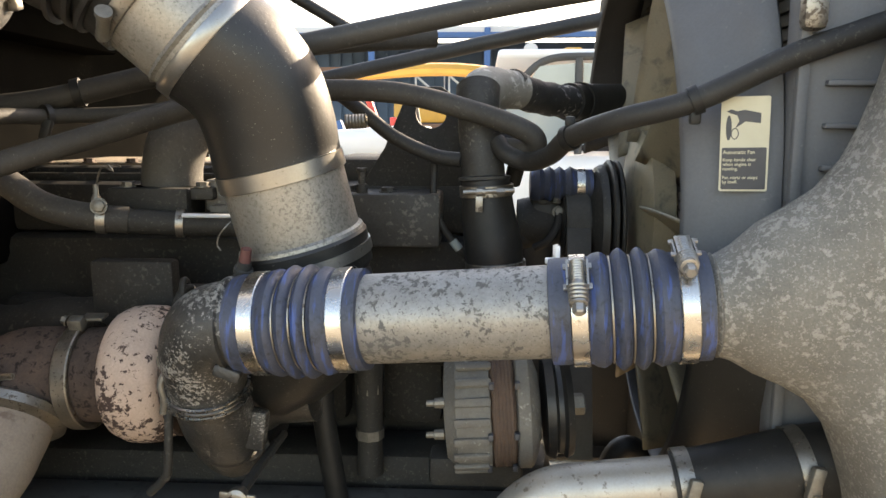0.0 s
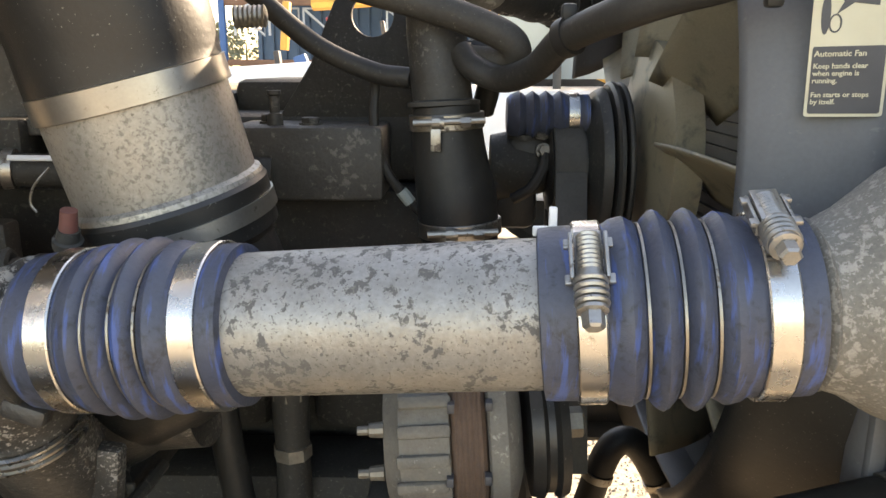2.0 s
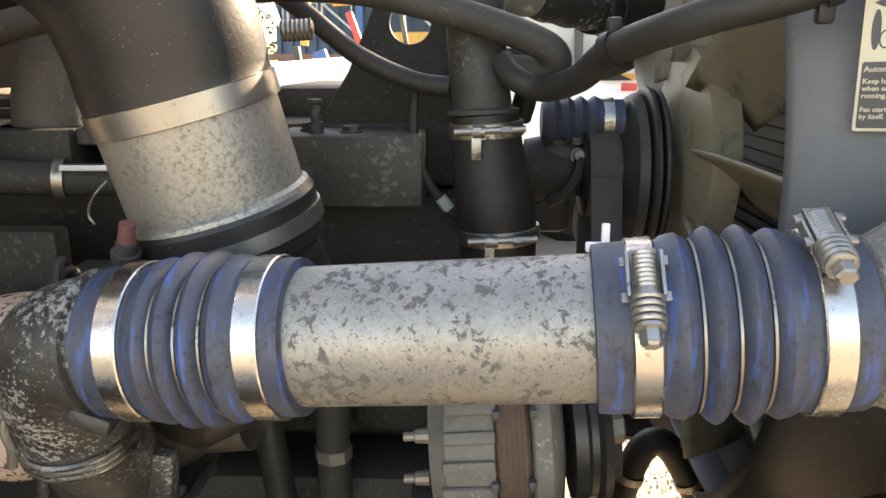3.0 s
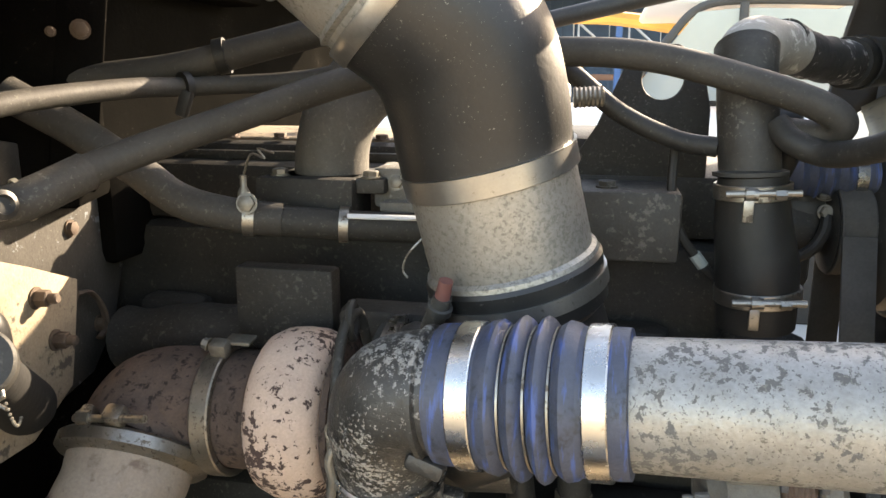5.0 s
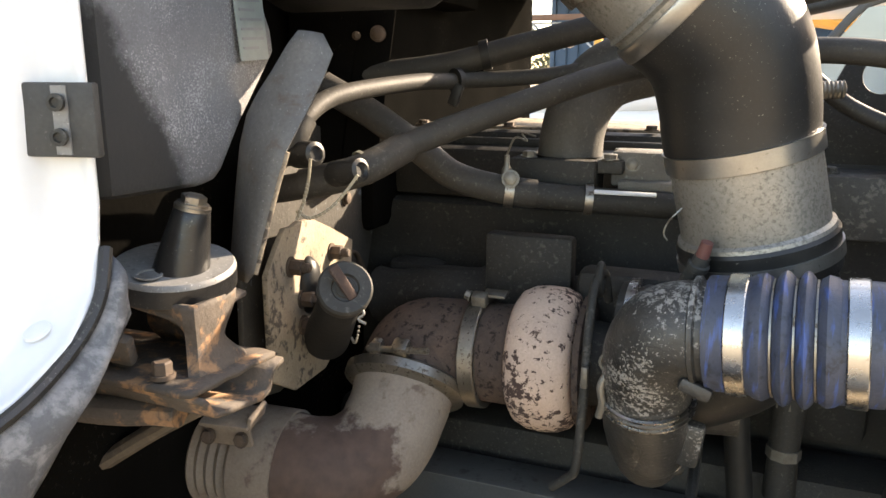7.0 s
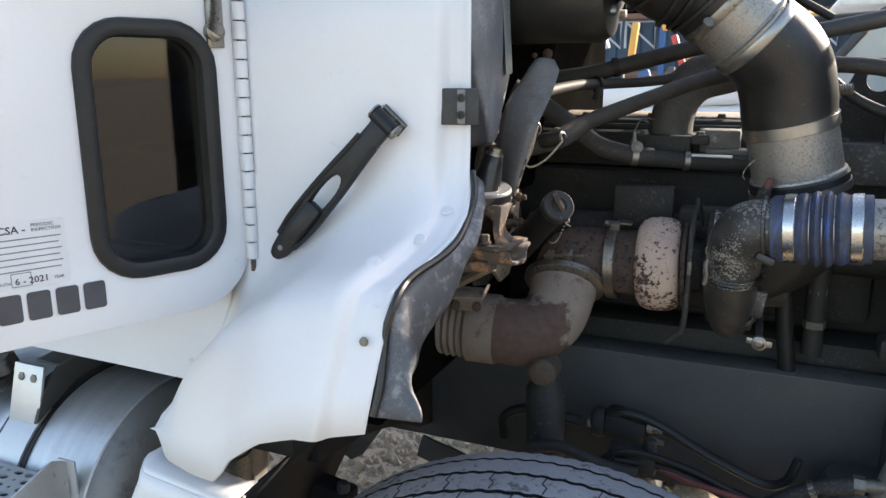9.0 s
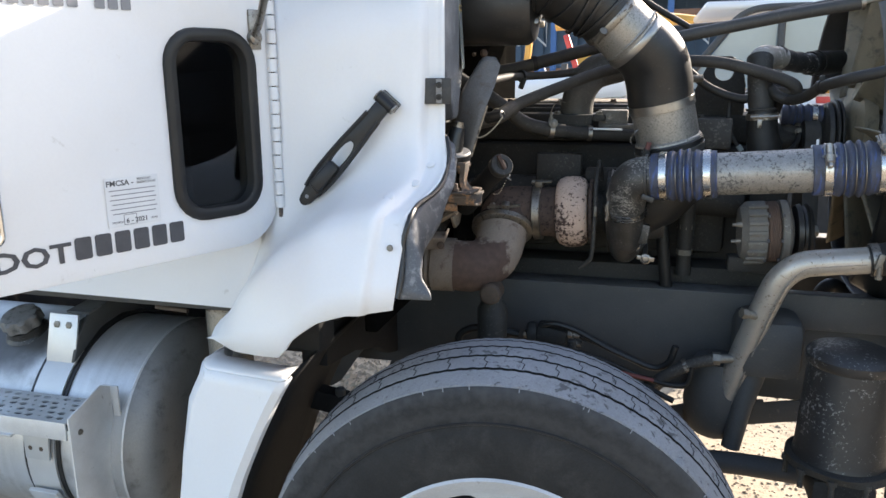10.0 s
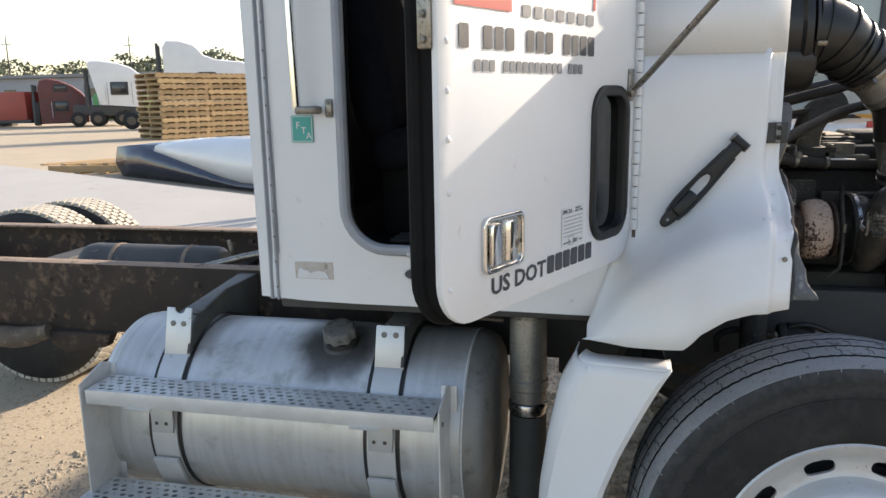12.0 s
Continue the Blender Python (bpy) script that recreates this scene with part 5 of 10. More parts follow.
for i in range(38):
    ang = 2 * math.pi * (i + rn.uniform(-0.9, 0.9)) / 38
    m = frame_of(wax)
    rad = m @ V(math.cos(ang), math.sin(ang), 0)
    tan = m @ V(-math.sin(ang), math.cos(ang), 0)
    c = WC + rad * 0.466 + wax * 0.1285
    L = rn.uniform(0.005, 0.02)
    box((0.0016, L, 0.0012), basis(c, tan, rad - wax * 0.35), 0.0, nicks)
tagged(part("tread_nick", nicks, TREAD, tyre), kind="stuff")
# rim: dished disc with slots
rim = part("rim", lathe(WC, wax, [(0.118, 0.262), (0.124, 0.276), (0.134, 0.292), (0.1405, 0.2985), (0.1445, 0.294), (0.140, 0.279), (0.131, 0.268), (0.126, 0.262)], 80, cap=(False, False)), RIM, wheel, "bright rolled rim flange")
part("rim_barrel", lathe(WC, wax, [(0.120, 0.264), (0.09, 0.258), (0.0, 0.256), (-0.10, 0.275), (-0.125, 0.292)], 64, cap=(False, False)), CHASSIS, wheel)
part("brake_drum", lathe(WC, wax, [(0.03, 0.06), (0.03, 0.20), (0.02, 0.212), (-0.02, 0.212), (-0.025, 0.254), (-0.04, 0.254), (-0.06, 0.10)], 64), CHASSIS, wheel, "dark brake drum behind the slots")
bm = bmesh.new()
NH = 10
m = frame_of(wax, (0, 0, 1))


def disc_h(r):
    return interp(r, [(0.0, 0.162), (0.10, 0.162), (0.176, 0.160), (0.186, 0.154), (0.196, 0.134), (0.204, 0.118), (0.21, 0.113), (0.245, 0.112), (0.262, 0.120), (0.27, 0.128)])


loops = [circle(0.266, 80), circle(0.206, 64)]
for i in range(NH):
    a0 = 2 * math.pi * i / NH
    hole = []
    for j in range(14):
        b_ = 2 * math.pi * j / 14
        tx = 0.035 * math.copysign(abs(math.cos(b_)) ** 0.7, math.cos(b_))
        ry = 0.0175 * math.copysign(abs(math.sin(b_)) ** 0.7, math.sin(b_))
        rr = 0.2345 + ry - 0.35 * tx * tx / 0.2345
        hole.append((rr * math.cos(a0 + tx / 0.2345), rr * math.sin(a0 + tx / 0.2345)))
    loops.append(hole)
disc = plate(loops, 0.009)
bmesh.ops.subdivide_edges(disc, edges=[e for e in disc.edges if e.calc_length() > 0.02], cuts=2)
bmesh.ops.triangulate(disc, faces=disc.faces)
bmesh.ops.subdivide_edges(disc, edges=[e for e in disc.edges if e.calc_length() > 0.018], cuts=1)
bmesh.ops.triangulate(disc, faces=disc.faces)
for v in disc.verts:
    r = math.hypot(v.co.x, v.co.y)
    v.co = WC + m @ V(v.co.x, v.co.y, disc_h(r) - 0.009 + v.co.z)
part("wheel_disc", disc, RIM, wheel, "silver painted steel disc with oval slots", auto=40)
part("disc_centre", lathe(WC, wax, [(0.09, 0.098), (0.162, 0.0985), (0.162, 0.12), (0.1605, 0.172), (0.157, 0.180), (0.149, 0.188), (0.128, 0.197), (0.118, 0.203), (0.1145, 0.2065)], 72, cap=(False, False)), RIM, wheel, "raised bolt face of the wheel", auto=40)
part("hub", lathe(WC, wax, [(0.10, 0.10), (0.165, 0.099), (0.17, 0.092), (0.205, 0.088), (0.212, 0.080), (0.214, 0.03)], 48), CHASSIS, wheel, "black hub cap")
for i in range(10):
    a = 2 * math.pi * i / 10 + 0.314
    c = WC + m @ V(0.1425 * math.cos(a), 0.1425 * math.sin(a), disc_h(0.1425))
    bm = lathe(c, wax, [(0, 0.0265), (0.004, 0.0260)], 20)
    lathe(c + wax * 0.004, wax, [(0, 0.0200), (0.020, 0.0192), (0.023, 0.015)], 6, bm)
    lathe(c + wax * 0.024, wax, [(0, 0.011), (0.013, 0.0105)], 12, bm)
    part("wheel_nut", bm, BOLT_RUST, wheel)
axle = thing("front_axle", (-0.487, 1.4, 0.4), "dark front axle beam between the wheels", "axle")
part("beam", sweep([(-0.487, 0.6, 0.48), (-0.487, 0.9, 0.42), (-0.487, 1.9, 0.42), (-0.487, 2.25, 0.48)], 0.055, 14, 6), CHASSIS, axle)
far_wheel = thing("far_front_wheel", (-0.487, 2.32, 0.505), "dark far-side front tyre in shade", "wheel")
part("tyre", lathe((-0.487, 2.19, 0.505), (0, 1, 0), [(0, 0.28), (0.0, 0.44), (0.02, 0.49), (0.06, 0.505), (0.22, 0.505), (0.26, 0.49), (0.28, 0.44), (0.28, 0.28)], 64), TYRE, far_wheel)
hp = thing("frame_hanger_plate", (-1.1, 0.95, 0.62), "black hanger plate bolted to the frame rail", "bracket")
part("plate", plate([[(-1.19, 0.93), (-0.965, 0.93), (-1.0, 0.735), (-1.07, 0.635), (-1.10, 0.615), (-1.19, 0.66)]], 0.012, basis((0, 0.962, 0), (1, 0, 0), (0, 0, 1)), 0.002), CHASSIS, hp)
bm = bmesh.new()
for x_, z_ in ((-1.15, 0.88), (-1.02, 0.88), (-1.15, 0.74)):
    hexhead((x_, 0.949, z_), (0, -1, 0), 0.011, 0.009, bm)
part("bolt", bm, BOLT_RUST, hp)
leaf = thing("leaf_spring", (-0.487, 0.98, 0.6), "dark front leaf spring below the frame rail", "leaf spring")
for i in range(4):
    part("leaf", sweep([(-0.93 + 0.06 * i, 0.98, 0.675 - 0.014 * i), (-0.487, 0.98, 0.565 - 0.014 * i), (0.20 - 0.12 * i, 0.98, 0.68 - 0.014 * i)], 0.008, 6, 8, squash=4.0), CHASSIS, leaf)

# ---- fuel tank, straps, step ----
STRAPALU = material("pale flat aluminium strap", (0.62, 0.62, 0.61), 0.45, 0.55, (0.54, 0.54, 0.53), 14, 0.8, (0.36, 0.34, 0.30), 50, 0.71, 0.05, 0.06)
TC = V(-1.35, 0.725, 0.575)
tank = thing("fuel_tank", (-2.0, 0.725, 0.3), "dull aluminium cylindrical fuel tank strapped below the cab", "fuel tank")
R = 0.283
part("barrel", lathe(TC, (-1, 0, 0), [(0.0725, R), (1.205, R), (1.23, R - 0.004), (1.25, 0.26), (1.26, 0.22)], 96), TANKALU, tank)
# end cap darkened in colour for the dark reflection it would show
part("end_cap", lathe(TC, (-1, 0, 0), [(0.0, 0.08), (0.002, 0.21), (0.008, 0.24), (0.022, 0.265), (0.045, R - 0.004), (0.0725, R - 0.0005)], 96, cap=(True, False)), TANKEND, tank, "dusty tank end, dark reflection put into its colour")
part("weld_seam", lathe(TC + V(-0.072, 0, 0), (-1, 0, 0), [(0, R), (0.004, R + 0.0025), (0.008, R)], 96, cap=(False, False)), STEPALU, tank)
part("baffle_seam", lathe(TC + V(-1.195, 0, 0), (-1, 0, 0), [(0, R), (0.004, R + 0.0025), (0.008, R)], 96, cap=(False, False)), STEPALU, tank)
ca = radians(112)
cp = V(-1.83, TC.y + R * math.cos(ca), TC.z + R * math.sin(ca))
cn = V(0, math.cos(ca), math.sin(ca))
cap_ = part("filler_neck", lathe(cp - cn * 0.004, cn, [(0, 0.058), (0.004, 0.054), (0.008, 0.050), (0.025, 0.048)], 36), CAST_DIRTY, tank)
cb = bmesh.new()
rings = []
fm = frame_of(cn)
for s, r in ((0.022, 0.044), (0.026, 0.050), (0.052, 0.049), (0.058, 0.044), (0.059, 0.03)):
    rings.append([cp + fm @ V((r + (0.0035 * math.cos(8 * a) if s < 0.055 else 0)) * math.cos(a), (r + (0.0035 * math.cos(8 * a) if s < 0.055 else 0)) * math.sin(a), s) for a in (2 * math.pi * i / 64 for i in range(64))])
part("filler_cap", ring_skin(cb, rings), CAPGREY, cap_, "grimy lobed filler cap")
for x in (-1.655, -2.345):
    strap = thing("tank_strap", (x, 0.44, 0.4), "aluminium tank strap with bolted bracket", "tank strap", "straps round the fuel tank")
    bm = bmesh.new()
    rows = []
    for i in range(40):
        a = radians(122 + 215 * i / 39)
        rows.append([V(x + dx, TC.y + rr * math.cos(a), TC.z + rr * math.sin(a)) for dx, rr in ((-0.042, R + 0.004), (-0.042, R + 0.010), (0.042, R + 0.010), (0.042, R + 0.004))])
    part("band", ring_skin(bm, rows), STRAPALU, strap)
    part("rubber_liner", lathe((x - 0.055, TC.y, TC.z), (1, 0, 0), [(0, R - 0.002), (0.0, R + 0.004), (0.108, R + 0.004), (0.108, R - 0.002)], 72, cap=(False, False)), RUBBER, strap)
    notch = [(0.002 + 0.019 * math.cos(radians(a)), 0.150 + 0.019 * math.sin(radians(a))) for a in range(0, -181, -20)] if x < -2 else []
    top_z = 0.150 if x < -2 else 0.128
    bm = plate([[(-0.044, 0), (0.044, 0), (0.043, top_z)] + notch + [(-0.043, top_z)]], 0.007, basis((x, 0.540, 0.79), (1, 0, 0), (0, 0.26, 1)), 0.0015)
    top_ = part("upper_bracket", bm, STRAPALU, strap)
    bm = bmesh.new()
    for dx in (-0.018, 0.018):
        hexhead((x + dx, 0.5625, 0.888), (0, -1, 0.26), 0.0095, 0.007, bm)
    part("bolt", bm, BOLT, top_)
    bm = box((0.085, 0.10, 0.006), pose(x - 0.012, 0.378, 0.704, 8, 0, 0), 0.001)
    plate([[(-0.055, 0), (0.040, 0), (0.040, -0.06), (0.036, -0.115), (-0.034, -0.115), (-0.034, -0.06)]], 0.006, basis((x, 0.428, 0.70), (1, 0, 0), (0, 0.0, 1)), 0.001, bm)
    low_ = part("step_bracket", bm, STRAPALU, strap)
    bm = bmesh.new()
    for dx in (-0.016, 0.016):
        hexhead((x + dx, 0.427, 0.615), (0, -1, 0), 0.0065, 0.006, bm)
    part("bolt", bm, BOLT_RUST, low_)
    bm = box((0.085, 0.012, 0.17), pose(x, 0.462, 0.42, 24, 0, 0), 0.003)
    box((0.085, 0.09, 0.012), pose(x, 0.42, 0.345), 0.003, bm)
    part("lower_bracket", bm, STRAPALU, strap)
step = thing("cab_step", (-2.0, 0.4, 0.3), "perforated aluminium cab step in front of the tank", "step")


def tread(x0, x1, y0, y1, z, name):
    w, d = x1 - x0, y1 - y0
    loops_ = [[(0, 0), (w, 0), (w, d), (0, d)]]
    nx, ny = int(w / 0.029), 5
    for i in range(nx):
        for j in range(ny):
            cx = (i + 0.5 + 0.5 * (j % 2)) * w / (nx + 0.6)
            cy = (j + 0.7) * d / (ny + 0.4)
            if cx < w - 0.012:
                loops_.append([(cx + (0.0105 if (i + j) % 3 else 0.004) * math.cos(q), cy + (0.0075 if (i + j) % 3 else 0.0035) * math.sin(q)) for q in (2 * math.pi * k / 10 for k in range(10))])
    top = part(name, plate(loops_, 0.004, Matrix.Translation((x0, y0, z - 0.004))), STEPALU, step, smooth=False)
    part("tread_underlay", box((w - 0.01, d - 0.004, 0.004), pose((x0 + x1) / 2, (y0 + y1) / 2, z - 0.022), 0.0), CHASSIS, top)
    part("front_lip", box((w, 0.006, 0.044), pose((x0 + x1) / 2, y0 - 0.0035, z - 0.0215), 0.002), STEPALU, top)


tread(-2.53, -1.475, 0.342, 0.462, 0.744, "upper_tread")
tread(-2.56, -1.44, 0.30, 0.43, 0.415, "lower_tread")
for x, nm in ((-1.462, 1), (-2.545, -1)):
    bm = plate([[(0, 0), (0.14, 0), (0.14, 0.46), (0.11, 0.475), (0.0, 0.44)]], 0.005, basis((x, 0.33, 0.32), (0, 1, 0), (0, 0, 1)), 0.001)
    box((0.045, 0.005, 0.46), pose(x - nm * 0.0, 0.475, 0.55), 0.0015, bm)
    part("end_plate", bm, STEPALU, step)
    bm = hexhead((x + nm * 0.005, 0.36, 0.715), (nm, 0, 0), 0.006, 0.004)
    hexhead((x + nm * 0.005, 0.36, 0.42), (nm, 0, 0), 0.006, 0.004, bm)
    part("bolt", bm, BOLT, step)

# canister between tank and fender
ex = thing("exhaust_canister", (-1.265, 0.70, 0.3), "dusty upright metal canister behind the fender", "canister")
part("body", lathe((-1.265, 0.70, 0.66), (0, 0, 1), [(0, 0.052), (0.004, 0.056), (0.04, 0.056), (0.045, 0.060), (0.07, 0.060), (0.075, 0.056), (0.26, 0.056), (0.30, 0.05)], 32), TUBE_STEEL, ex)
part("lower_can", lathe((-1.265, 0.70, 0.13), (0, 0, 1), [(0, 0.045), (0.012, 0.060), (0.20, 0.061), (0.205, 0.065), (0.225, 0.065), (0.23, 0.058), (0.49, 0.056)], 32), CHASSIS, ex, "black lower can")
part("band", lathe((-1.265, 0.70, 0.625), (0, 0, 1), [(0, 0.058), (0.004, 0.060), (0.03, 0.060), (0.034, 0.058)], 32), BAND, ex)
part("clamp", lathe((-1.265, 0.70, 0.925), (0, 0, 1), [(0, 0.058), (0.014, 0.058)], 32), BAND_OLD, ex)
part("clamp_bolt", sweep([(-1.33, 0.62, 0.932), (-1.42, 0.62, 0.936)], 0.006, 8, 2), BOLT_RUST, ex)

# ---- frame rails and what stands behind the cab ----
FLANGE_DARK = material("dusty black bracket top", (0.07, 0.07, 0.07), 0.6, 0.0, (0.12, 0.117, 0.11), 10, 0.8, (0.05, 0.045, 0.04), 40, 0.6, 0.08, 0.15)
for y, nm in ((1.02, "near"), (1.86, "far")):
    rail = thing("frame_rail", (-2.0, y, 0.68), "black rust-streaked steel frame rail", "frame rail", "frame rails")
    s = 1 if nm == "near" else -1
    part("web", box((3.0, 0.008, 0.27), pose(-3.15, y, 0.82), 0.002), CHASSIS_RUST, rail, "rust-streaked rail web")
    part("front_web", box((2.4, 0.008, 0.27), pose(-0.45, y, 0.82), 0.002), CHASSIS, rail)
    # rear top painted sunlit tan, front top dark: one flange in light and shade
    part("top_flange", box((3.0, 0.075, 0.009), pose(-3.15, y + s * 0.034, 0.9515), 0.002), FLANGE, rail, "dusty rail top, sunlit tone in its colour")
    part("front_flange", box((2.4, 0.075, 0.009), pose(-0.45, y + s * 0.034, 0.9515), 0.002), FLANGE_DARK, rail)
    part("bottom_flange", box((5.4, 0.075, 0.009), pose(-1.95, y + s * 0.034, 0.6885), 0.002), CHASSIS, rail)
    bm = bmesh.new()
    for x in (-2.55, -2.75, -3.05, -3.2, -3.6, -3.8):
        for z in (0.74, 0.89):
            hexhead((x, y - 0.004, z), (0, -1, 0), 0.011, 0.009, bm)
    part("bolt", bm, BOLT_RUST, rail)
for x in (-2.45, -3.5, -4.4, 0.45):
    cm = thing("crossmember", (x, 1.44, 0.75), "dark steel crossmember between the frame rails", "crossmember", "crossmembers")
    part("beam", box((0.12, 0.83, 0.16), pose(x, 1.44, 0.80), 0.01), CHASSIS, cm)
at = thing("air_tank", (-3.0, 1.3, 0.85), "black air tank lying between the rails", "air tank")
part("shell", lathe((-2.59, 1.32, 0.885), (-1, 0, 0), [(0, 0.03), (0.01, 0.07), (0.03, 0.086), (0.05, 0.09), (0.62, 0.09), (0.65, 0.084), (0.67, 0.07), (0.68, 0.03)], 36), AIRTANK, at)
for x_ in (-2.74, -3.08):
    part("tank_band", lathe((x_, 1.32, 0.885), (-1, 0, 0), [(0, 0.0905), (0.001, 0.093), (0.018, 0.093), (0.019, 0.0905)], 36, cap=(False, False)), FLANGE, at)
for x_ in (-2.75, -3.09):
    part("cradle", box((0.05, 0.83, 0.02), pose(x_, 1.44, 0.790), 0.003), CHASSIS, at)
part("fitting", sweep([(-2.56, 1.30, 0.92), (-2.55, 1.29, 0.955), (-2.555, 1.29, 0.985), (-2.56, 1.29, 1.01)], 0.009, 10, 3), BAND_OLD, at)
hang = thing("spring_hanger", (-3.3, 1.0, 0.62), "mud-caked spring hanger castings under the frame rail", "hanger")
part("hanger_casting", sweep([(-3.50, 0.98, 0.68), (-3.40, 0.97, 0.655), (-3.30, 0.97, 0.66), (-3.20, 0.98, 0.685)], [0.03, 0.045, 0.04, 0.028], 14, 4, jitter=0.006), MUDCAST, hang)
part("hanger_bracket", plate([[(-3.22, 0.685), (-2.92, 0.685), (-2.95, 0.63), (-3.06, 0.612), (-3.14, 0.60), (-3.19, 0.62)]], 0.05, basis((0, 1.03, 0), (1, 0, 0), (0, 0, 1)), 0.008), CHASSIS_RUST, hang)
brace_ = thing("cab_mount_tube", (-2.4, 1.15, 0.95), "pale grey tube rising behind the cab", "tube")
part("tube", sweep([(-2.70, 1.15, 0.90), (-2.60, 1.15, 0.925), (-2.36, 1.15, 0.985), (-2.2, 1.15, 1.0)], 0.016, 12, 4), BAND_OLD, brace_)
strut = thing("step_arm", (-2.3, 0.8, 0.93), "black bracket arm from the rail to the tank strap", "bracket")
for x in (-1.655, -2.345):
    arm = part("arm_plate", plate([[(0.53, 0.80), (0.556, 0.86), (0.60, 0.905), (0.78, 0.945), (1.012, 0.945), (1.012, 0.70), (0.96, 0.76), (0.88, 0.83), (0.80, 0.862), (0.725, 0.872), (0.64, 0.86), (0.56, 0.815)]], 0.010, basis((x + 0.036, 0, 0), (0, 1, 0), (0, 0, 1)), 0.002), CHASSIS, strut)
    part("arm_flange", plate([[(0.0, -0.07), (0.19, -0.07), (0.41, -0.07), (0.41, 0.0), (0.0, 0.0)]], 0.007, basis((x + 0.046, 0.60, 0.912), (0, 1, 0.082), (1, 0, 0)), 0.002), FLANGE_DARK, arm)
for x, y in ((-4.21, 1.98), (-4.21, 2.30)):
    rw = thing("rear_wheel", (x, y, 0.5), "dusty rear drive tyre with chunky tread", "wheel", "rear wheels")
    t2 = part("tyre", lathe((x, y, 0.5), (0, 1, 0), [(0, 0.28), (0.0, 0.44), (0.015, 0.475), (0.04, 0.487), (0.21, 0.487), (0.235, 0.475), (0.25, 0.44), (0.25, 0.28)], 72), TYRE, rw)
    bm = bmesh.new()
    for i in range(64):
        a = 2 * math.pi * i / 64
        for j in range(5):
            off = math.pi / 64 * (j % 2)
            c = V(x + 0.493 * math.cos(a + off), y + 0.045 + 0.04 * j, 0.5 + 0.493 * math.sin(a + off))
            box((0.036, 0.032, 0.022), basis(c, (-math.sin(a + off), 0, math.cos(a + off)), (0, 1, 0)), 0.0, bm)
    tagged(part("tread_block", bm, TREAD_OLD, t2, smooth=False), kind="stuff")
    part("rim", lathe((x, y + 0.05, 0.5), (0, 1, 0), [(0, 0.05), (0.0, 0.28), (0.15, 0.28), (0.15, 0.05)], 40), CHASSIS, rw)


# ---- charge air pipe run ----
PA, PB = V(-0.235, 0.830, 1.272), V(0.245, 0.775, 1.313)
PD = (PB - PA).normalized()


def on_pipe(s):
    return PA + PD * s


pipe = thing("charge_air_pipe", (0.0, 0.80, 1.24), "mottled galvanised charge air pipe across the engine", "pipe")
part("tube", lathe(on_pipe(0.004), PD, [(0, 0.0445), (0.002, 0.0465), (0.46, 0.0465), (0.462, 0.0445)], 72), GALV, pipe)


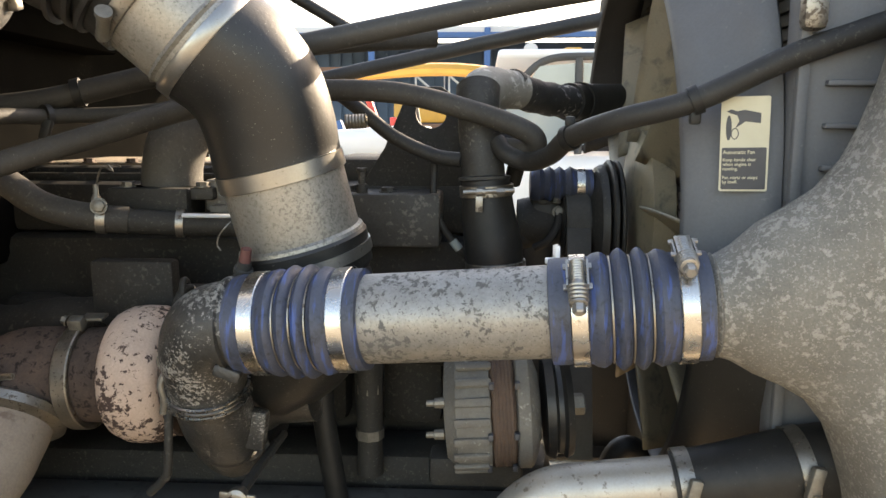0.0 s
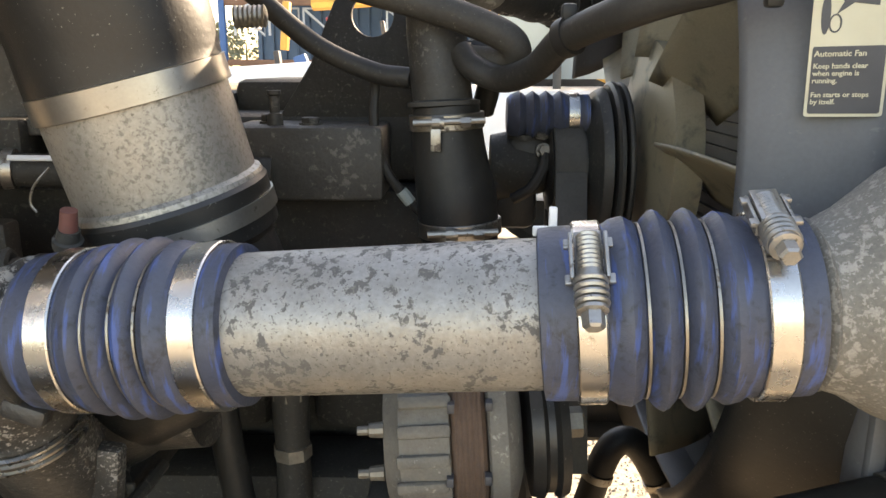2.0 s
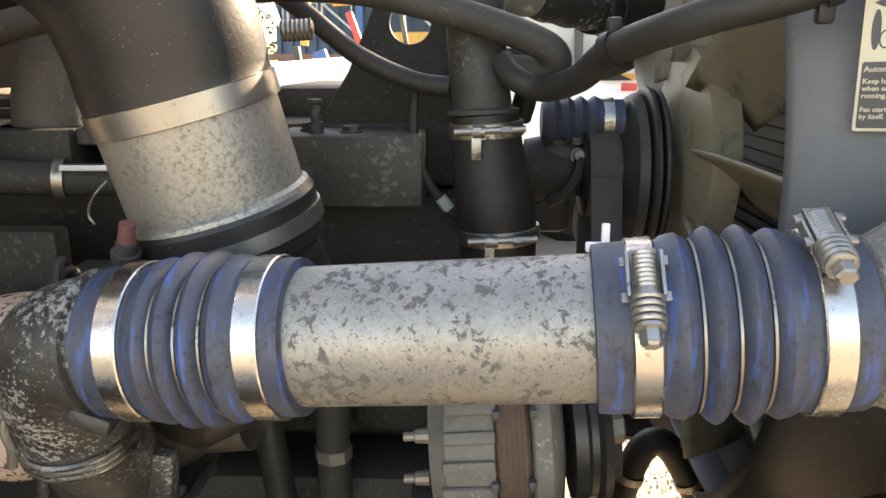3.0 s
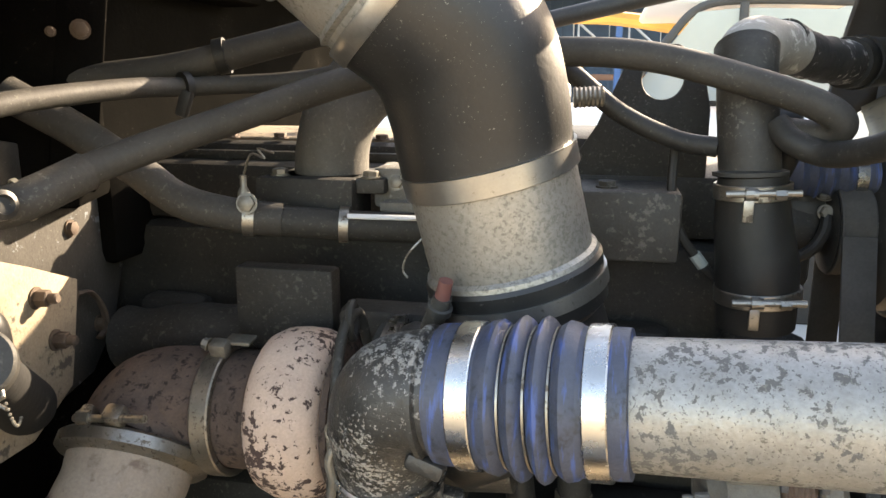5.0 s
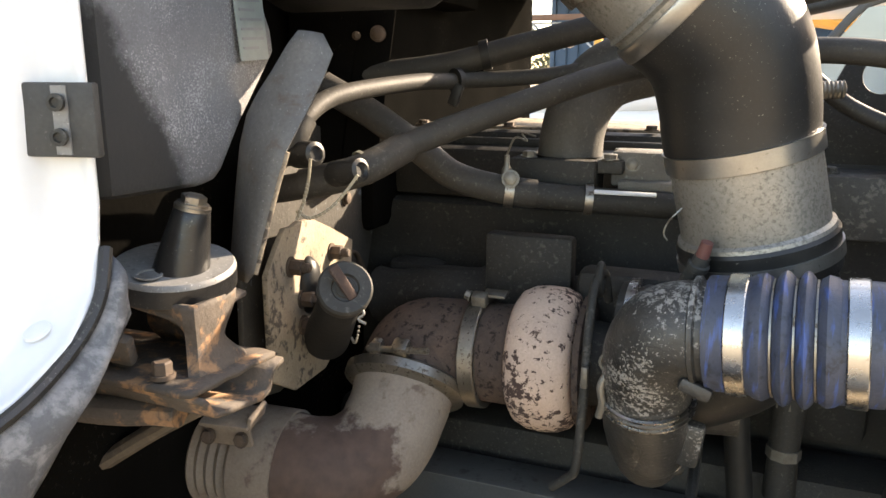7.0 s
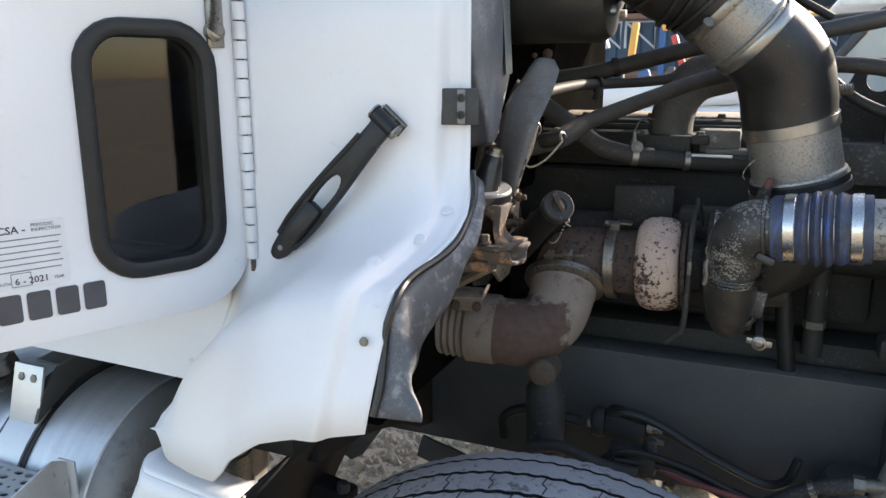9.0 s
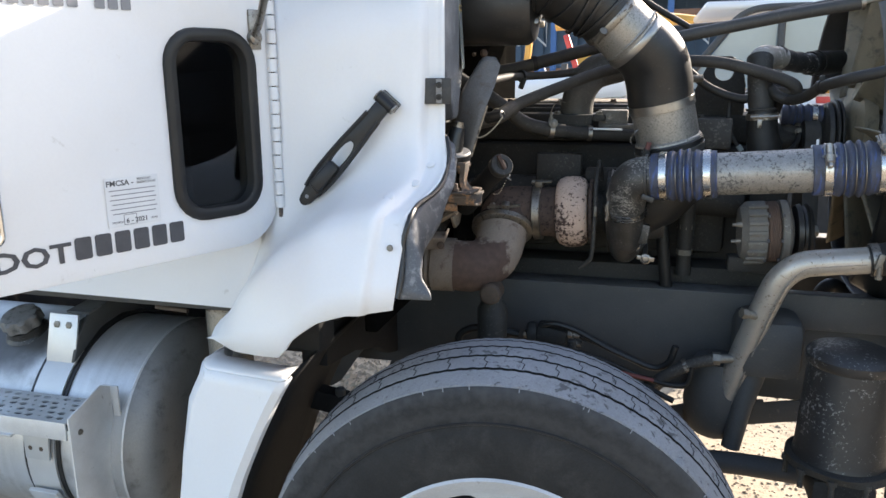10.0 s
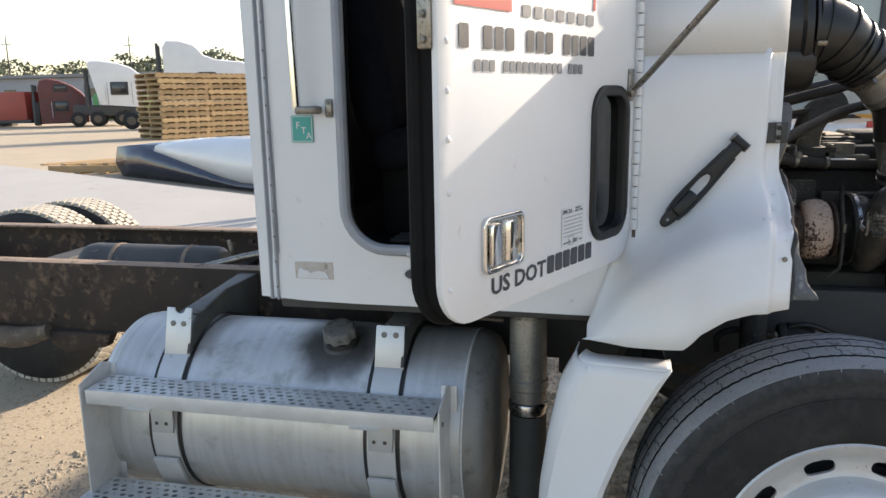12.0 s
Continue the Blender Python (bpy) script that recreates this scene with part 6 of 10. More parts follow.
def bellows_hose(s0, s1, screws, label):
    """A blue coupling with two convolutions held by wire rings and two clamp bands."""
    h = thing("silicone_hose", on_pipe((s0 + s1) / 2), label, "hose coupling", "blue hose couplings")
    n = s1 - s0
    prof = []
    R0 = 0.0525
    pts = [(0.0, R0 - 0.004), (0.006, R0), (0.05, R0 + 0.0005), (0.26, R0 + 0.0005), (0.285, R0 + 0.003), (0.335, R0 + 0.0045), (0.375, R0 + 0.001), (0.392, R0 - 0.004),
           (0.41, R0 + 0.002), (0.435, R0 + 0.006), (0.455, R0 + 0.0075), (0.475, R0 + 0.006), (0.50, R0 + 0.002), (0.517, R0 - 0.004),
           (0.535, R0 + 0.002), (0.555, R0 + 0.006), (0.575, R0 + 0.0075), (0.595, R0 + 0.006), (0.618, R0 + 0.002), (0.634, R0 - 0.004),
           (0.65, R0 + 0.001), (0.69, R0 + 0.0045), (0.735, R0 + 0.003), (0.76, R0 + 0.0005), (0.95, R0 + 0.0005), (0.994, R0), (1.0, R0 - 0.004)]
    part("sleeve", lathe(on_pipe(s0), PD, [(f * n, r) for f, r in pts], 80, wobble=0.006), BLUE, h)
    for f in (0.392, 0.517, 0.634):
        part("wire_ring", lathe(on_pipe(s0 + f * n), PD, [(-0.0011, R0 - 0.002), (-0.0008, R0 + 0.0003), (0.0008, R0 + 0.0003), (0.0011, R0 - 0.002)], 64, cap=(False, False)), BAND_OLD, h)
    for q, f in enumerate((0.19, 0.85)):
        w = 0.0165
        band = part("clamp_band", lathe(on_pipe(s0 + f * n), PD, [(-w / 2, R0), (-w / 2, R0 + 0.0022), (-w / 2 + 0.001, R0 + 0.003), (w / 2 - 0.001, R0 + 0.003), (w / 2, R0 + 0.0022), (w / 2, R0)], 72, cap=(False, False)), BAND, h, "bright stainless clamp band")
        if screws:
            up = radians((138, 112)[q])
            rad = V(0, math.cos(up), math.sin(up))
            rad = (rad - PD * rad.dot(PD)).normalized()
            tan = PD.cross(rad) * (1 if PD.cross(rad).z < 0 else -1)
            c = on_pipe(s0 + f * n) + rad * (R0 + 0.0075)
            mm = basis(c, tan, PD * (1 if q == 0 else -1))
            bm = box((0.040, 0.015, 0.003), mm @ pose(-0.004, 0, -0.004), 0.001)
            for sg in (-1, 1):
                box((0.028, 0.0022, 0.009), mm @ pose(-0.006, 0.0095 * sg, 0.0), 0.0008, bm)
                box((0.006, 0.005, 0.003), mm @ pose(-0.016, 0.011 * sg, -0.003), 0.0008, bm)
                box((0.006, 0.005, 0.003), mm @ pose(0.006, 0.011 * sg, -0.003), 0.0008, bm)
            lathe(c + tan * -0.020 + rad * 0.001, tan, [(0, 0.0045), (0.001, 0.0062)] + [(0.002 + 0.0014 * k, 0.0068 - 0.0007 * (k % 2)) for k in range(17)] + [(0.027, 0.0065)], 20, bm)
            part("screw_housing", bm, CLAMPSTEEL, band, "silver screw housing")
            bm = bmesh.new()
            for k in range(4):
                lathe(c + tan * (0.0075 + 0.0042 * k) + rad * 0.001, tan, [(0, 0.0062), (0.0006, 0.0092), (0.0020, 0.0096), (0.0034, 0.0088), (0.0040, 0.0064)], 24, bm)
            part("spring_washer", bm, CLAMPSTEEL, band)
            bm = lathe(c + tan * 0.0245 + rad * 0.001, tan, [(0, 0.0085), (0.002, 0.0085), (0.003, 0.006)], 20)
            lathe(c + tan * 0.0270 + rad * 0.001, tan, [(0, 0.0062), (0.008, 0.0062), (0.0095, 0.0048)], 6, bm)
            part("clamp_screw", bm, CLAMPSTEEL, band)
    return h


bellows_hose(0.004, 0.145, False, "blue bellows hose coupling between pipe and turbo elbow")
bellows_hose(0.332, 0.482, True, "blue bellows hose coupling with worm clamps at the cooler")

tie = thing("cable_tie_end", (0.098, 0.80, 1.345), "short white plastic tie end behind the hose", "cable tie")
bm = box((0.005, 0.004, 0.020), pose(0.100, 0.800, 1.355), 0.001)
box((0.014, 0.005, 0.006), pose(0.095, 0.800, 1.350), 0.001, bm)
part("tail", bm, PAPER, tie)

# charge air cooler outlet tank, flaring from the neck
horn = thing("cooler_tank", (0.35, 0.76, 1.1), "dusty cast aluminium charge air cooler end tank", "cooler tank")
secs = [(-0.035, 0.0468, 0.0468, 0.0), (0.0, 0.0475, 0.0475, 0.0), (0.018, 0.056, 0.050, 0.002), (0.04, 0.073, 0.053, 0.005), (0.065, 0.086, 0.056, 0.006), (0.09, 0.102, 0.058, 0.006), (0.115, 0.133, 0.060, 0.004), (0.132, 0.17, 0.062, 0.0), (0.148, 0.22, 0.063, -0.006), (0.165, 0.29, 0.064, -0.012), (0.19, 0.35, 0.064, -0.02), (0.26, 0.38, 0.064, -0.02)]
rings = []
for s, hz, hy, dz in secs:
    c = PB + PD * s + V(0, 0, dz)
    e = 2.0 if hz < 0.1 else 2.0 + min(2.0, (hz - 0.1) * 10)
    ring = []
    for i in range(72):
        a = 2 * math.pi * i / 72
        ca_, sa = math.cos(a), math.sin(a)
        ring.append(c + V(0, hy * math.copysign(abs(ca_) ** (2 / e), ca_), hz * math.copysign(abs(sa) ** (2 / e), sa)))
    rings.append(ring)
part("casting", ring_skin(bmesh.new(), rings), ALU_DUSTY, horn, auto=0)
part("bead", lathe(PB + PD * -0.002, PD, [(0, 0.047), (0.003, 0.0505), (0.006, 0.047)], 48, cap=(False, False)), ALU_DUSTY, horn)

# ---- turbo outlet elbow ----
el = thing("turbo_elbow", (-0.28, 0.85, 1.2), "oily cast elbow with pale scuffs and a ring clamp", "pipe elbow")
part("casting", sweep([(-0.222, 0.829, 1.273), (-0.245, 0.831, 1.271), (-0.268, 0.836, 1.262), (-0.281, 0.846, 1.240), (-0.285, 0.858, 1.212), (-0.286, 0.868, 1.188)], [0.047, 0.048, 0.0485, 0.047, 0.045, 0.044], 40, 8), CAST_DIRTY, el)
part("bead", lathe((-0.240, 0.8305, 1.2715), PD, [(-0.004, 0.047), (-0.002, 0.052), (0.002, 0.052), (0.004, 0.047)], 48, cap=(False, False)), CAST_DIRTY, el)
wd = V(0.0, 0.38, -1).normalized()
rc = V(-0.286, 0.869, 1.186)
for k in range(3):
    part("wire_clamp", lathe(rc + wd * (0.006 * k - 0.006), wd, [(-0.0018, 0.046), (-0.001, 0.0488), (0.001, 0.0488), (0.0018, 0.046)], 48, cap=(False, False)), BAND, el)
part("clamp_spring", sweep([(-0.322, 0.842, 1.215), (-0.328, 0.838, 1.200), (-0.326, 0.84, 1.182), (-0.329, 0.842, 1.165)], 0.004, 10, 6), BOLT, el)
part("clamp_loop", sweep([(-0.322 + 0.008 * math.cos(a), 0.838, 1.226 + 0.009 * math.sin(a)) for a in (math.pi * 2 * i / 14 for i in range(15))], 0.0016, 8, 1, smooth=False), BOLT, el)
part("rim_lug", box((0.03, 0.016, 0.014), pose(-0.238, 0.80, 1.228, 0, 20, 0), 0.004), CAST_DIRTY, el)

# ---- turbocharger ----
turbo = thing("turbocharger", (-0.40, 1.02, 1.1), "turbocharger with flaking rust-pink turbine housing", "turbocharger")
TX = V(1, 0.0, 0.04).normalized()
tc = V(-0.43, 1.02, 1.150)
part("turbine_housing", lathe(tc, TX, [(-0.033, 0.055), (-0.032, 0.076), (-0.026, 0.085), (-0.012, 0.0915), (0.006, 0.093), (0.026, 0.0915), (0.040, 0.085), (0.047, 0.075), (0.048, 0.05)], 56, wobble=0.012), PINK, turbo, "pink-bleached housing with dark flakes")
part("turbine_scroll", sweep([tc + V(-0.01, 0.02, -0.03), tc + V(0.0, 0.09, -0.02), tc + V(0.03, 0.15, 0.03)], [0.06, 0.055, 0.05], 20, 6), RUST_DARK, turbo)
part("heat_flange", lathe(tc + TX * 0.050, TX, [(0, 0.070), (0.003, 0.084), (0.010, 0.084), (0.014, 0.072)], 48), RUST_DARK, turbo)
part("bearing_housing", lathe(tc + TX * 0.055, TX, [(0, 0.055), (0.03, 0.05), (0.05, 0.075)], 36), ENGINE, turbo)
vc = tc + TX * 0.108
part("compressor_back", lathe(vc - TX * 0.012, TX, [(0, 0.085), (0.002, 0.104), (0.012, 0.106), (0.014, 0.09)], 56), ENGINE_GREY, turbo)
part("compressor_clamp", lathe(vc + TX * 0.004, TX, [(-0.006, 0.100), (-0.005, 0.109), (0.005, 0.109), (0.006, 0.100)], 56, cap=(False, False)), BAND, turbo, "bright compressor v-band")
part("compressor_cover", lathe(vc + TX * 0.008, TX, [(0, 0.098), (0.01, 0.102), (0.03, 0.100), (0.05, 0.085), (0.07, 0.07), (0.12, 0.068)], 48), CAST_OILY, turbo)
part("compressor_scroll", sweep([vc + V(0.035, -0.02, -0.098), vc + V(0.035, -0.075, -0.075), vc + V(0.03, -0.118, -0.02), vc + V(0.034, -0.142, 0.03)], [0.030, 0.036, 0.040, 0.043], 24, 8), CAST_OILY, turbo)
part("outlet_throat", sweep([rc + wd * -0.004, rc + V(0.002, 0.025, -0.04), rc + V(0.004, 0.05, -0.085), rc + V(0.004, 0.065, -0.105)], [0.042, 0.040, 0.036, 0.022], 28, 6), CAST_OILY, turbo)
part("throat_lug", box((0.028, 0.02, 0.05), pose(-0.243, 0.90, 1.125, 0, 8, 0), 0.006), CAST_OILY, turbo)
rod = thing("wastegate_rod", (-0.357, 0.95, 1.1), "dark bent actuator rod looped over at the top", "rod")
part("rod", sweep([(-0.352, 1.02, 1.235), (-0.356, 1.002, 1.274), (-0.362, 0.975, 1.262), (-0.362, 0.95, 1.22), (-0.361, 0.93, 1.14), (-0.365, 0.925, 1.06), (-0.375, 0.93, 1.04), (-0.395, 0.935, 1.02)], 0.0055, 12, 8), ENGINE_GREY, rod)
part("loop", sweep([(-0.3585, 0.992 + 0.010 * math.cos(a), 1.268 + 0.018 * math.sin(a)) for a in (2 * math.pi * i / 18 for i in range(19))], 0.0048, 8, 1, smooth=False), ENGINE_GREY, rod)
part("clip", box((0.008, 0.008, 0.026), pose(-0.36, 0.926, 1.17), 0.002), BOLT, rod)

# ---- exhaust down pipe ----
exh = thing("exhaust_pipe", (-0.65, 0.9, 1.0), "exhaust elbow greying to brown rust with v-band clamp", "exhaust pipe")
part("dark_stub", lathe(tc + TX * -0.135, TX, [(0, 0.064), (0.05, 0.064), (0.108, 0.066)], 40), RUST_DARK, exh)
bandc = tc + TX * -0.083
cl = part("band_clamp", lathe(bandc, TX, [(-0.0105, 0.066), (-0.0105, 0.0725), (-0.009, 0.074), (0.009, 0.074), (0.0105, 0.0725), (0.0105, 0.066)], 56, cap=(False, False)), BAND_OLD, exh, "tarnished wide band clamp")
bm = box((0.02, 0.016, 0.018), pose(bandc.x + 0.002, bandc.y - 0.02, bandc.z + 0.077, 20, 0, 0), 0.003)
hexhead((bandc.x - 0.01, bandc.y - 0.02, bandc.z + 0.08), (-1, 0, 0.3), 0.006, 0.008, bm)
box((0.03, 0.02, 0.004), pose(bandc.x + 0.018, bandc.y - 0.004, bandc.z + 0.082, 10, 0, 0), 0.001, bm)
part("clamp_bolt", bm, BOLT, cl)
VC = V(-0.600, 0.962, 1.108)
VD = V(0.02, -0.70, -0.71).normalized()
part("dark_elbow", sweep([tc + TX * -0.085, tc + TX * -0.125 + V(0, -0.004, 0.002), V(-0.592, 1.003, 1.143), VC + VD * -0.012], [0.065, 0.066, 0.067, 0.067], 36, 8), RUST_DARK, exh)
cl = part("v_band", lathe(VC, VD, [(-0.012, 0.066), (-0.010, 0.075), (-0.006, 0.080), (0.006, 0.080), (0.010, 0.075), (0.012, 0.066)], 64, cap=(False, False)), BAND_OLD, exh, "tarnished v-band clamp")
vt = VC + V(0.012, -0.045, 0.070)
bm = sweep([vt + V(-0.042, 0.0, -0.008), vt + V(0.042, -0.006, 0.002)], 0.0042, 10, 2)
lathe(vt + V(-0.036, 0, -0.007), (1, 0, 0.1), [(0, 0.009), (0.014, 0.009)], 6, bm)
box((0.022, 0.020, 0.020), pose(*(vt + V(0.004, 0.002, -0.002)), 30, 0, 0), 0.005, bm)
box((0.014, 0.022, 0.02), pose(*(vt + V(-0.03, 0.004, -0.008)), 30, 0, 0), 0.004, bm)
part("v_band_bolt", bm, BAND_OLD, cl)
part("lower_bend", sweep([VC + VD * 0.006, VC + VD * 0.035, V(-0.607, 0.908, 1.052), V(-0.622, 0.888, 1.038), V(-0.640, 0.868, 1.030), V(-0.668, 0.850, 1.030), V(-0.700, 0.842, 1.034), V(-0.738, 0.838, 1.0355)], [0.066, 0.064, 0.063, 0.0635, 0.0640, 0.0640, 0.0635, 0.063], 40, 6, jitter=0.012), EXH_MIX, exh, "bend greying to brown rust")
cd = V(-1, -0.12, 0.03).normalized()
cc = V(-0.697, 0.8425, 1.034)
cl = part("collar", lathe(cc, cd, [(0, 0.0645), (0.0, 0.0675), (0.055, 0.0675), (0.055, 0.0645)], 48, cap=(False, False)), EXH_GREY, exh)
bm = box((0.060, 0.040, 0.006), pose(-0.735, 0.778, 1.121, 14, 0, 8), 0.002)
box((0.056, 0.006, 0.034), pose(-0.734, 0.772, 1.104, 14, 0, 8), 0.002, bm)
box((0.006, 0.036, 0.020), pose(-0.704, 0.784, 1.124, 14, 20, 8), 0.002, bm)
part("collar_tab", bm, EXH_GREY, cl)
bm = hexhead((-0.714, 0.768, 1.100), (0, -1, 0.3), 0.0075, 0.007)
hexhead((-0.754, 0.762, 1.100), (0, -1, 0.3), 0.0075, 0.007, bm)
part("collar_bolt", bm, BOLT_RUST, cl)
prof = []
for i in range(44):
    prof.append((0.05 + 0.0065 * i, 0.058 + (0.0045 if i % 2 else 0)))
part("flex_bellows", lathe(cc, cd, prof, 40), EXH_GREY, exh, "ribbed flexible section")
part("rear_pipe", sweep([cc + cd * 0.32, cc + cd * 0.42, cc + cd * 0.50 + V(0, 0.10, -0.06)], 0.06, 24, 6), RUST_DARK, exh)

# ---- intake stack ----
ink = thing("intake_duct", (-0.22, 0.97, 1.3), "steel and black rubber intake duct rising to the air cleaner", "intake duct")
S0, S1 = V(-0.201, 0.992, 1.340), V(-0.2215, 0.982, 1.428)
SD = (S1 - S0).normalized()
part("coupling", lathe(S0 - SD * 0.055, SD, [(0, 0.072), (0.01, 0.082), (0.05, 0.084), (0.056, 0.080)], 56), RUBBER, ink, "black rubber lower coupling")
part("coupling_band", lathe(S0 - SD * 0.032, SD, [(0, 0.082), (0, 0.0855), (0.014, 0.0855), (0.014, 0.082)], 56, cap=(False, False)), BAND_DULL, ink)
part("lower_elbow", sweep([S0 - SD * 0.05, S0 - SD * 0.10, S0 + V(-0.01, 0.02, -0.15), S0 + V(-0.06, 0.03, -0.185)], [0.074, 0.074, 0.072, 0.07], 28, 6), RUBBER, ink)
part("steel_tube", lathe(S0 - SD * 0.004, SD, [(0, 0.078), (0.003, 0.0815), (0.007, 0.0805), (0.010, 0.0765), (0.13, 0.0765)], 72), TUBE_STEEL, ink, "weathered galvanised tube with rolled rim")
part("lower_band", lathe(S1, SD, [(-0.0105, 0.076), (-0.0105, 0.0798), (-0.0100, 0.0803), (0.0095, 0.0803), (0.0100, 0.0812), (0.0105, 0.076)], 72, cap=(False, False)), BAND_DULL, ink)
EU = V(-0.292, 0.932, 1.578)
ED = V(-0.70, -0.22, 0.66).normalized()
part("rubber_elbow", sweep([S1 - SD * 0.002, S1 + SD * 0.022, V(-0.231, 0.974, 1.482), V(-0.243, 0.963, 1.525), V(-0.264, 0.948, 1.556), EU + ED * 0.006], [0.0785, 0.079, 0.0795, 0.080, 0.079, 0.0775], 56, 10), RUBBER, ink, "dusty black rubber elbow")
part("upper_band", lathe(EU + ED * -0.002, ED, [(-0.0085, 0.073), (-0.0085, 0.0775), (-0.007, 0.0785), (0.007, 0.0785), (0.0085, 0.0775), (0.0085, 0.073)], 72, cap=(False, False)), BAND_DULL, ink)
part("upper_tube", lathe(EU + ED * -0.02, ED, [(0, 0.0735), (0.115, 0.0735)], 64), TUBE_STEEL, ink)
part("tube_bead", lathe(EU + ED * 0.012, ED, [(0, 0.0735), (0.004, 0.077), (0.008, 0.0735)], 64, cap=(False, False)), TUBE_STEEL, ink)
U2 = EU + ED * 0.078
ub = part("duct_band", lathe(U2, ED, [(-0.0085, 0.073), (-0.0085, 0.0785), (-0.007, 0.0795), (0.007, 0.0795), (0.0085, 0.0785), (0.0085, 0.073)], 72, cap=(False, False)), BAND_OLD, ink)
part("band_screw", lathe(U2 + V(-0.03, -0.055, -0.055), (0.3, -0.5, 0.4), [(0, 0.007), (0.03, 0.007), (0.034, 0.009), (0.04, 0.009)], 12), BOLT, ub)
pts = [U2 + ED * 0.002, U2 + ED * 0.05, U2 + ED * 0.10 + V(-0.005, 0, -0.012), V(-0.475, 0.868, 1.725), V(-0.54, 0.862, 1.74)]
duct = part("ribbed_duct", sweep(pts, [0.0775, 0.080, 0.086, 0.094, 0.10], 48, 10), RUBBER, ink, "ribbed black moulded duct")
sp = smooth_path(pts, 10)
for i in (5, 11, 17, 23, 29, 35):
    d = (sp[i + 1] - sp[i - 1]).normalized()
    r = 0.0785 + 0.0215 * i / 40
    part("rib", lathe(sp[i], d, [(-0.0045, r - 0.002), (-0.003, r + 0.0045), (0.003, r + 0.0045), (0.0045, r - 0.002)], 48, cap=(False, False)), RUBBER, duct)
part("spine", sweep([p + V(-0.02, -0.072 - 0.0006 * k, 0.02) for k, p in enumerate(sp[3:36:4])], 0.006, 8, 4), RUBBER, duct)

# duct run shrunk towards a point near the camera, keeping its outline in view
DUCT_FIT = Matrix.Translation(V(-0.100, 0.300, 1.490) - ink.location) @ Matrix.Scale(0.963, 4) @ Matrix.Translation(ink.location - V(-0.100, 0.300, 1.490))
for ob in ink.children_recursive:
    ob.data.transform(DUCT_FIT)

cleaner = thing("air_cleaner", (-0.66, 0.86, 1.6), "black air cleaner canister against the firewall", "air cleaner")
part("canister", lathe((-0.52, 0.865, 1.735), (-1, 0.05, 0), [(0, 0.10), (0.002, 0.125), (0.02, 0.128), (0.03, 0.12), (0.20, 0.12), (0.26, 0.11)], 48), RUBBER, cleaner)
part("rim", lathe((-0.505, 0.864, 1.735), (-1, 0.05, 0), [(0, 0.095), (0.002, 0.122), (0.010, 0.124), (0.012, 0.118)], 48), RUBBER, cleaner)
for a in (20, 110, 200, 250, 290, 340):
    c = V(-0.507, 0.864 + 0.126 * math.cos(radians(a)), 1.735 + 0.126 * math.sin(radians(a)))
    part("clip", box((0.026, 0.014, 0.014), pose(*c, a, 0, 0), 0.003), BAND_OLD, cleaner)
# housing enlarged until it shades the splash box from the sun
part("housing", lathe((-0.50, 0.85, 1.655), (-1, 0.02, 0), [(0, 0.040), (0.008, 0.078), (0.024, 0.088), (0.18, 0.088), (0.21, 0.07)], 40), RUBBER, cleaner)

# ---- firewall side: bracket, knob, mount, brace, splash box ----
fw = thing("firewall", (-0.80, 1.4, 1.0), "black firewall behind the engine, shade put into its colour", "firewall")
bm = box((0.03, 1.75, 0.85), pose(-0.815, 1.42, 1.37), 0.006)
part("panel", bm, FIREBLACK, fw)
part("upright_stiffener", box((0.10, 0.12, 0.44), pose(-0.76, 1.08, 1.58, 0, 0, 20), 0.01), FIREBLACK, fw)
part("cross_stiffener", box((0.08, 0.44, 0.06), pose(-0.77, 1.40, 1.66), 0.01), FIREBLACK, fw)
# added ledge that keeps the sun off the firewall
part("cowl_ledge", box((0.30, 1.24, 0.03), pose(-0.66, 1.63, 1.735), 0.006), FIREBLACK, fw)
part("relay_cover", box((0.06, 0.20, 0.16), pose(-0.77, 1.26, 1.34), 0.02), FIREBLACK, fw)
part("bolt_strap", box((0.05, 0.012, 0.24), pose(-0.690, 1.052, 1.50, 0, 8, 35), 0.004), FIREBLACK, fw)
bm = hexhead((-0.668, 1.036, 1.555), (0.6, -0.8, 0), 0.0085, 0.006)
hexhead((-0.690, 1.018, 1.552), (0.6, -0.8, 0), 0.0045, 0.005, bm)
part("bolt", bm, BOLT_RUST, fw)

br = thing("firewall_bracket", (-0.715, 0.9, 1.15), "dusty bolted bracket plate, sunlight painted into its tan", "bracket")
# local x: along y, local y: up
PX = V(-0.134, 0.991, 0).normalized()
BM = basis((-0.590, 0.0, 0.0), PX, (0, 0, 1))
YS = 1 / PX.y
# front plate carries the sunlit tone of one larger grimy plate
out = [(0.800, 1.160), (0.799, 1.285), (0.825, 1.311), (0.848, 1.330), (0.868, 1.328), (0.885, 1.331), (0.926, 1.327), (0.978, 1.307), (1.062, 1.271), (1.05, 1.22), (1.03, 1.15), (0.95, 1.118), (0.86, 1.125)]
hole = [(0.905 + 0.021 * math.cos(a), 1.247 + 0.036 * math.sin(a)) for a in (2 * math.pi * i / 24 for i in range(24))]
part("plate", plate([[(y * YS, z) for y, z in out], [(y * YS, z) for y, z in hole]], 0.007, BM, 0.0015), SUNLIT_TAN, br)
pn = V(0.991, 0.134, 0)


def on_plate(y, z, off=0.0):
    return BM @ V(y * YS, z, 0) + pn * (0.007 + off)


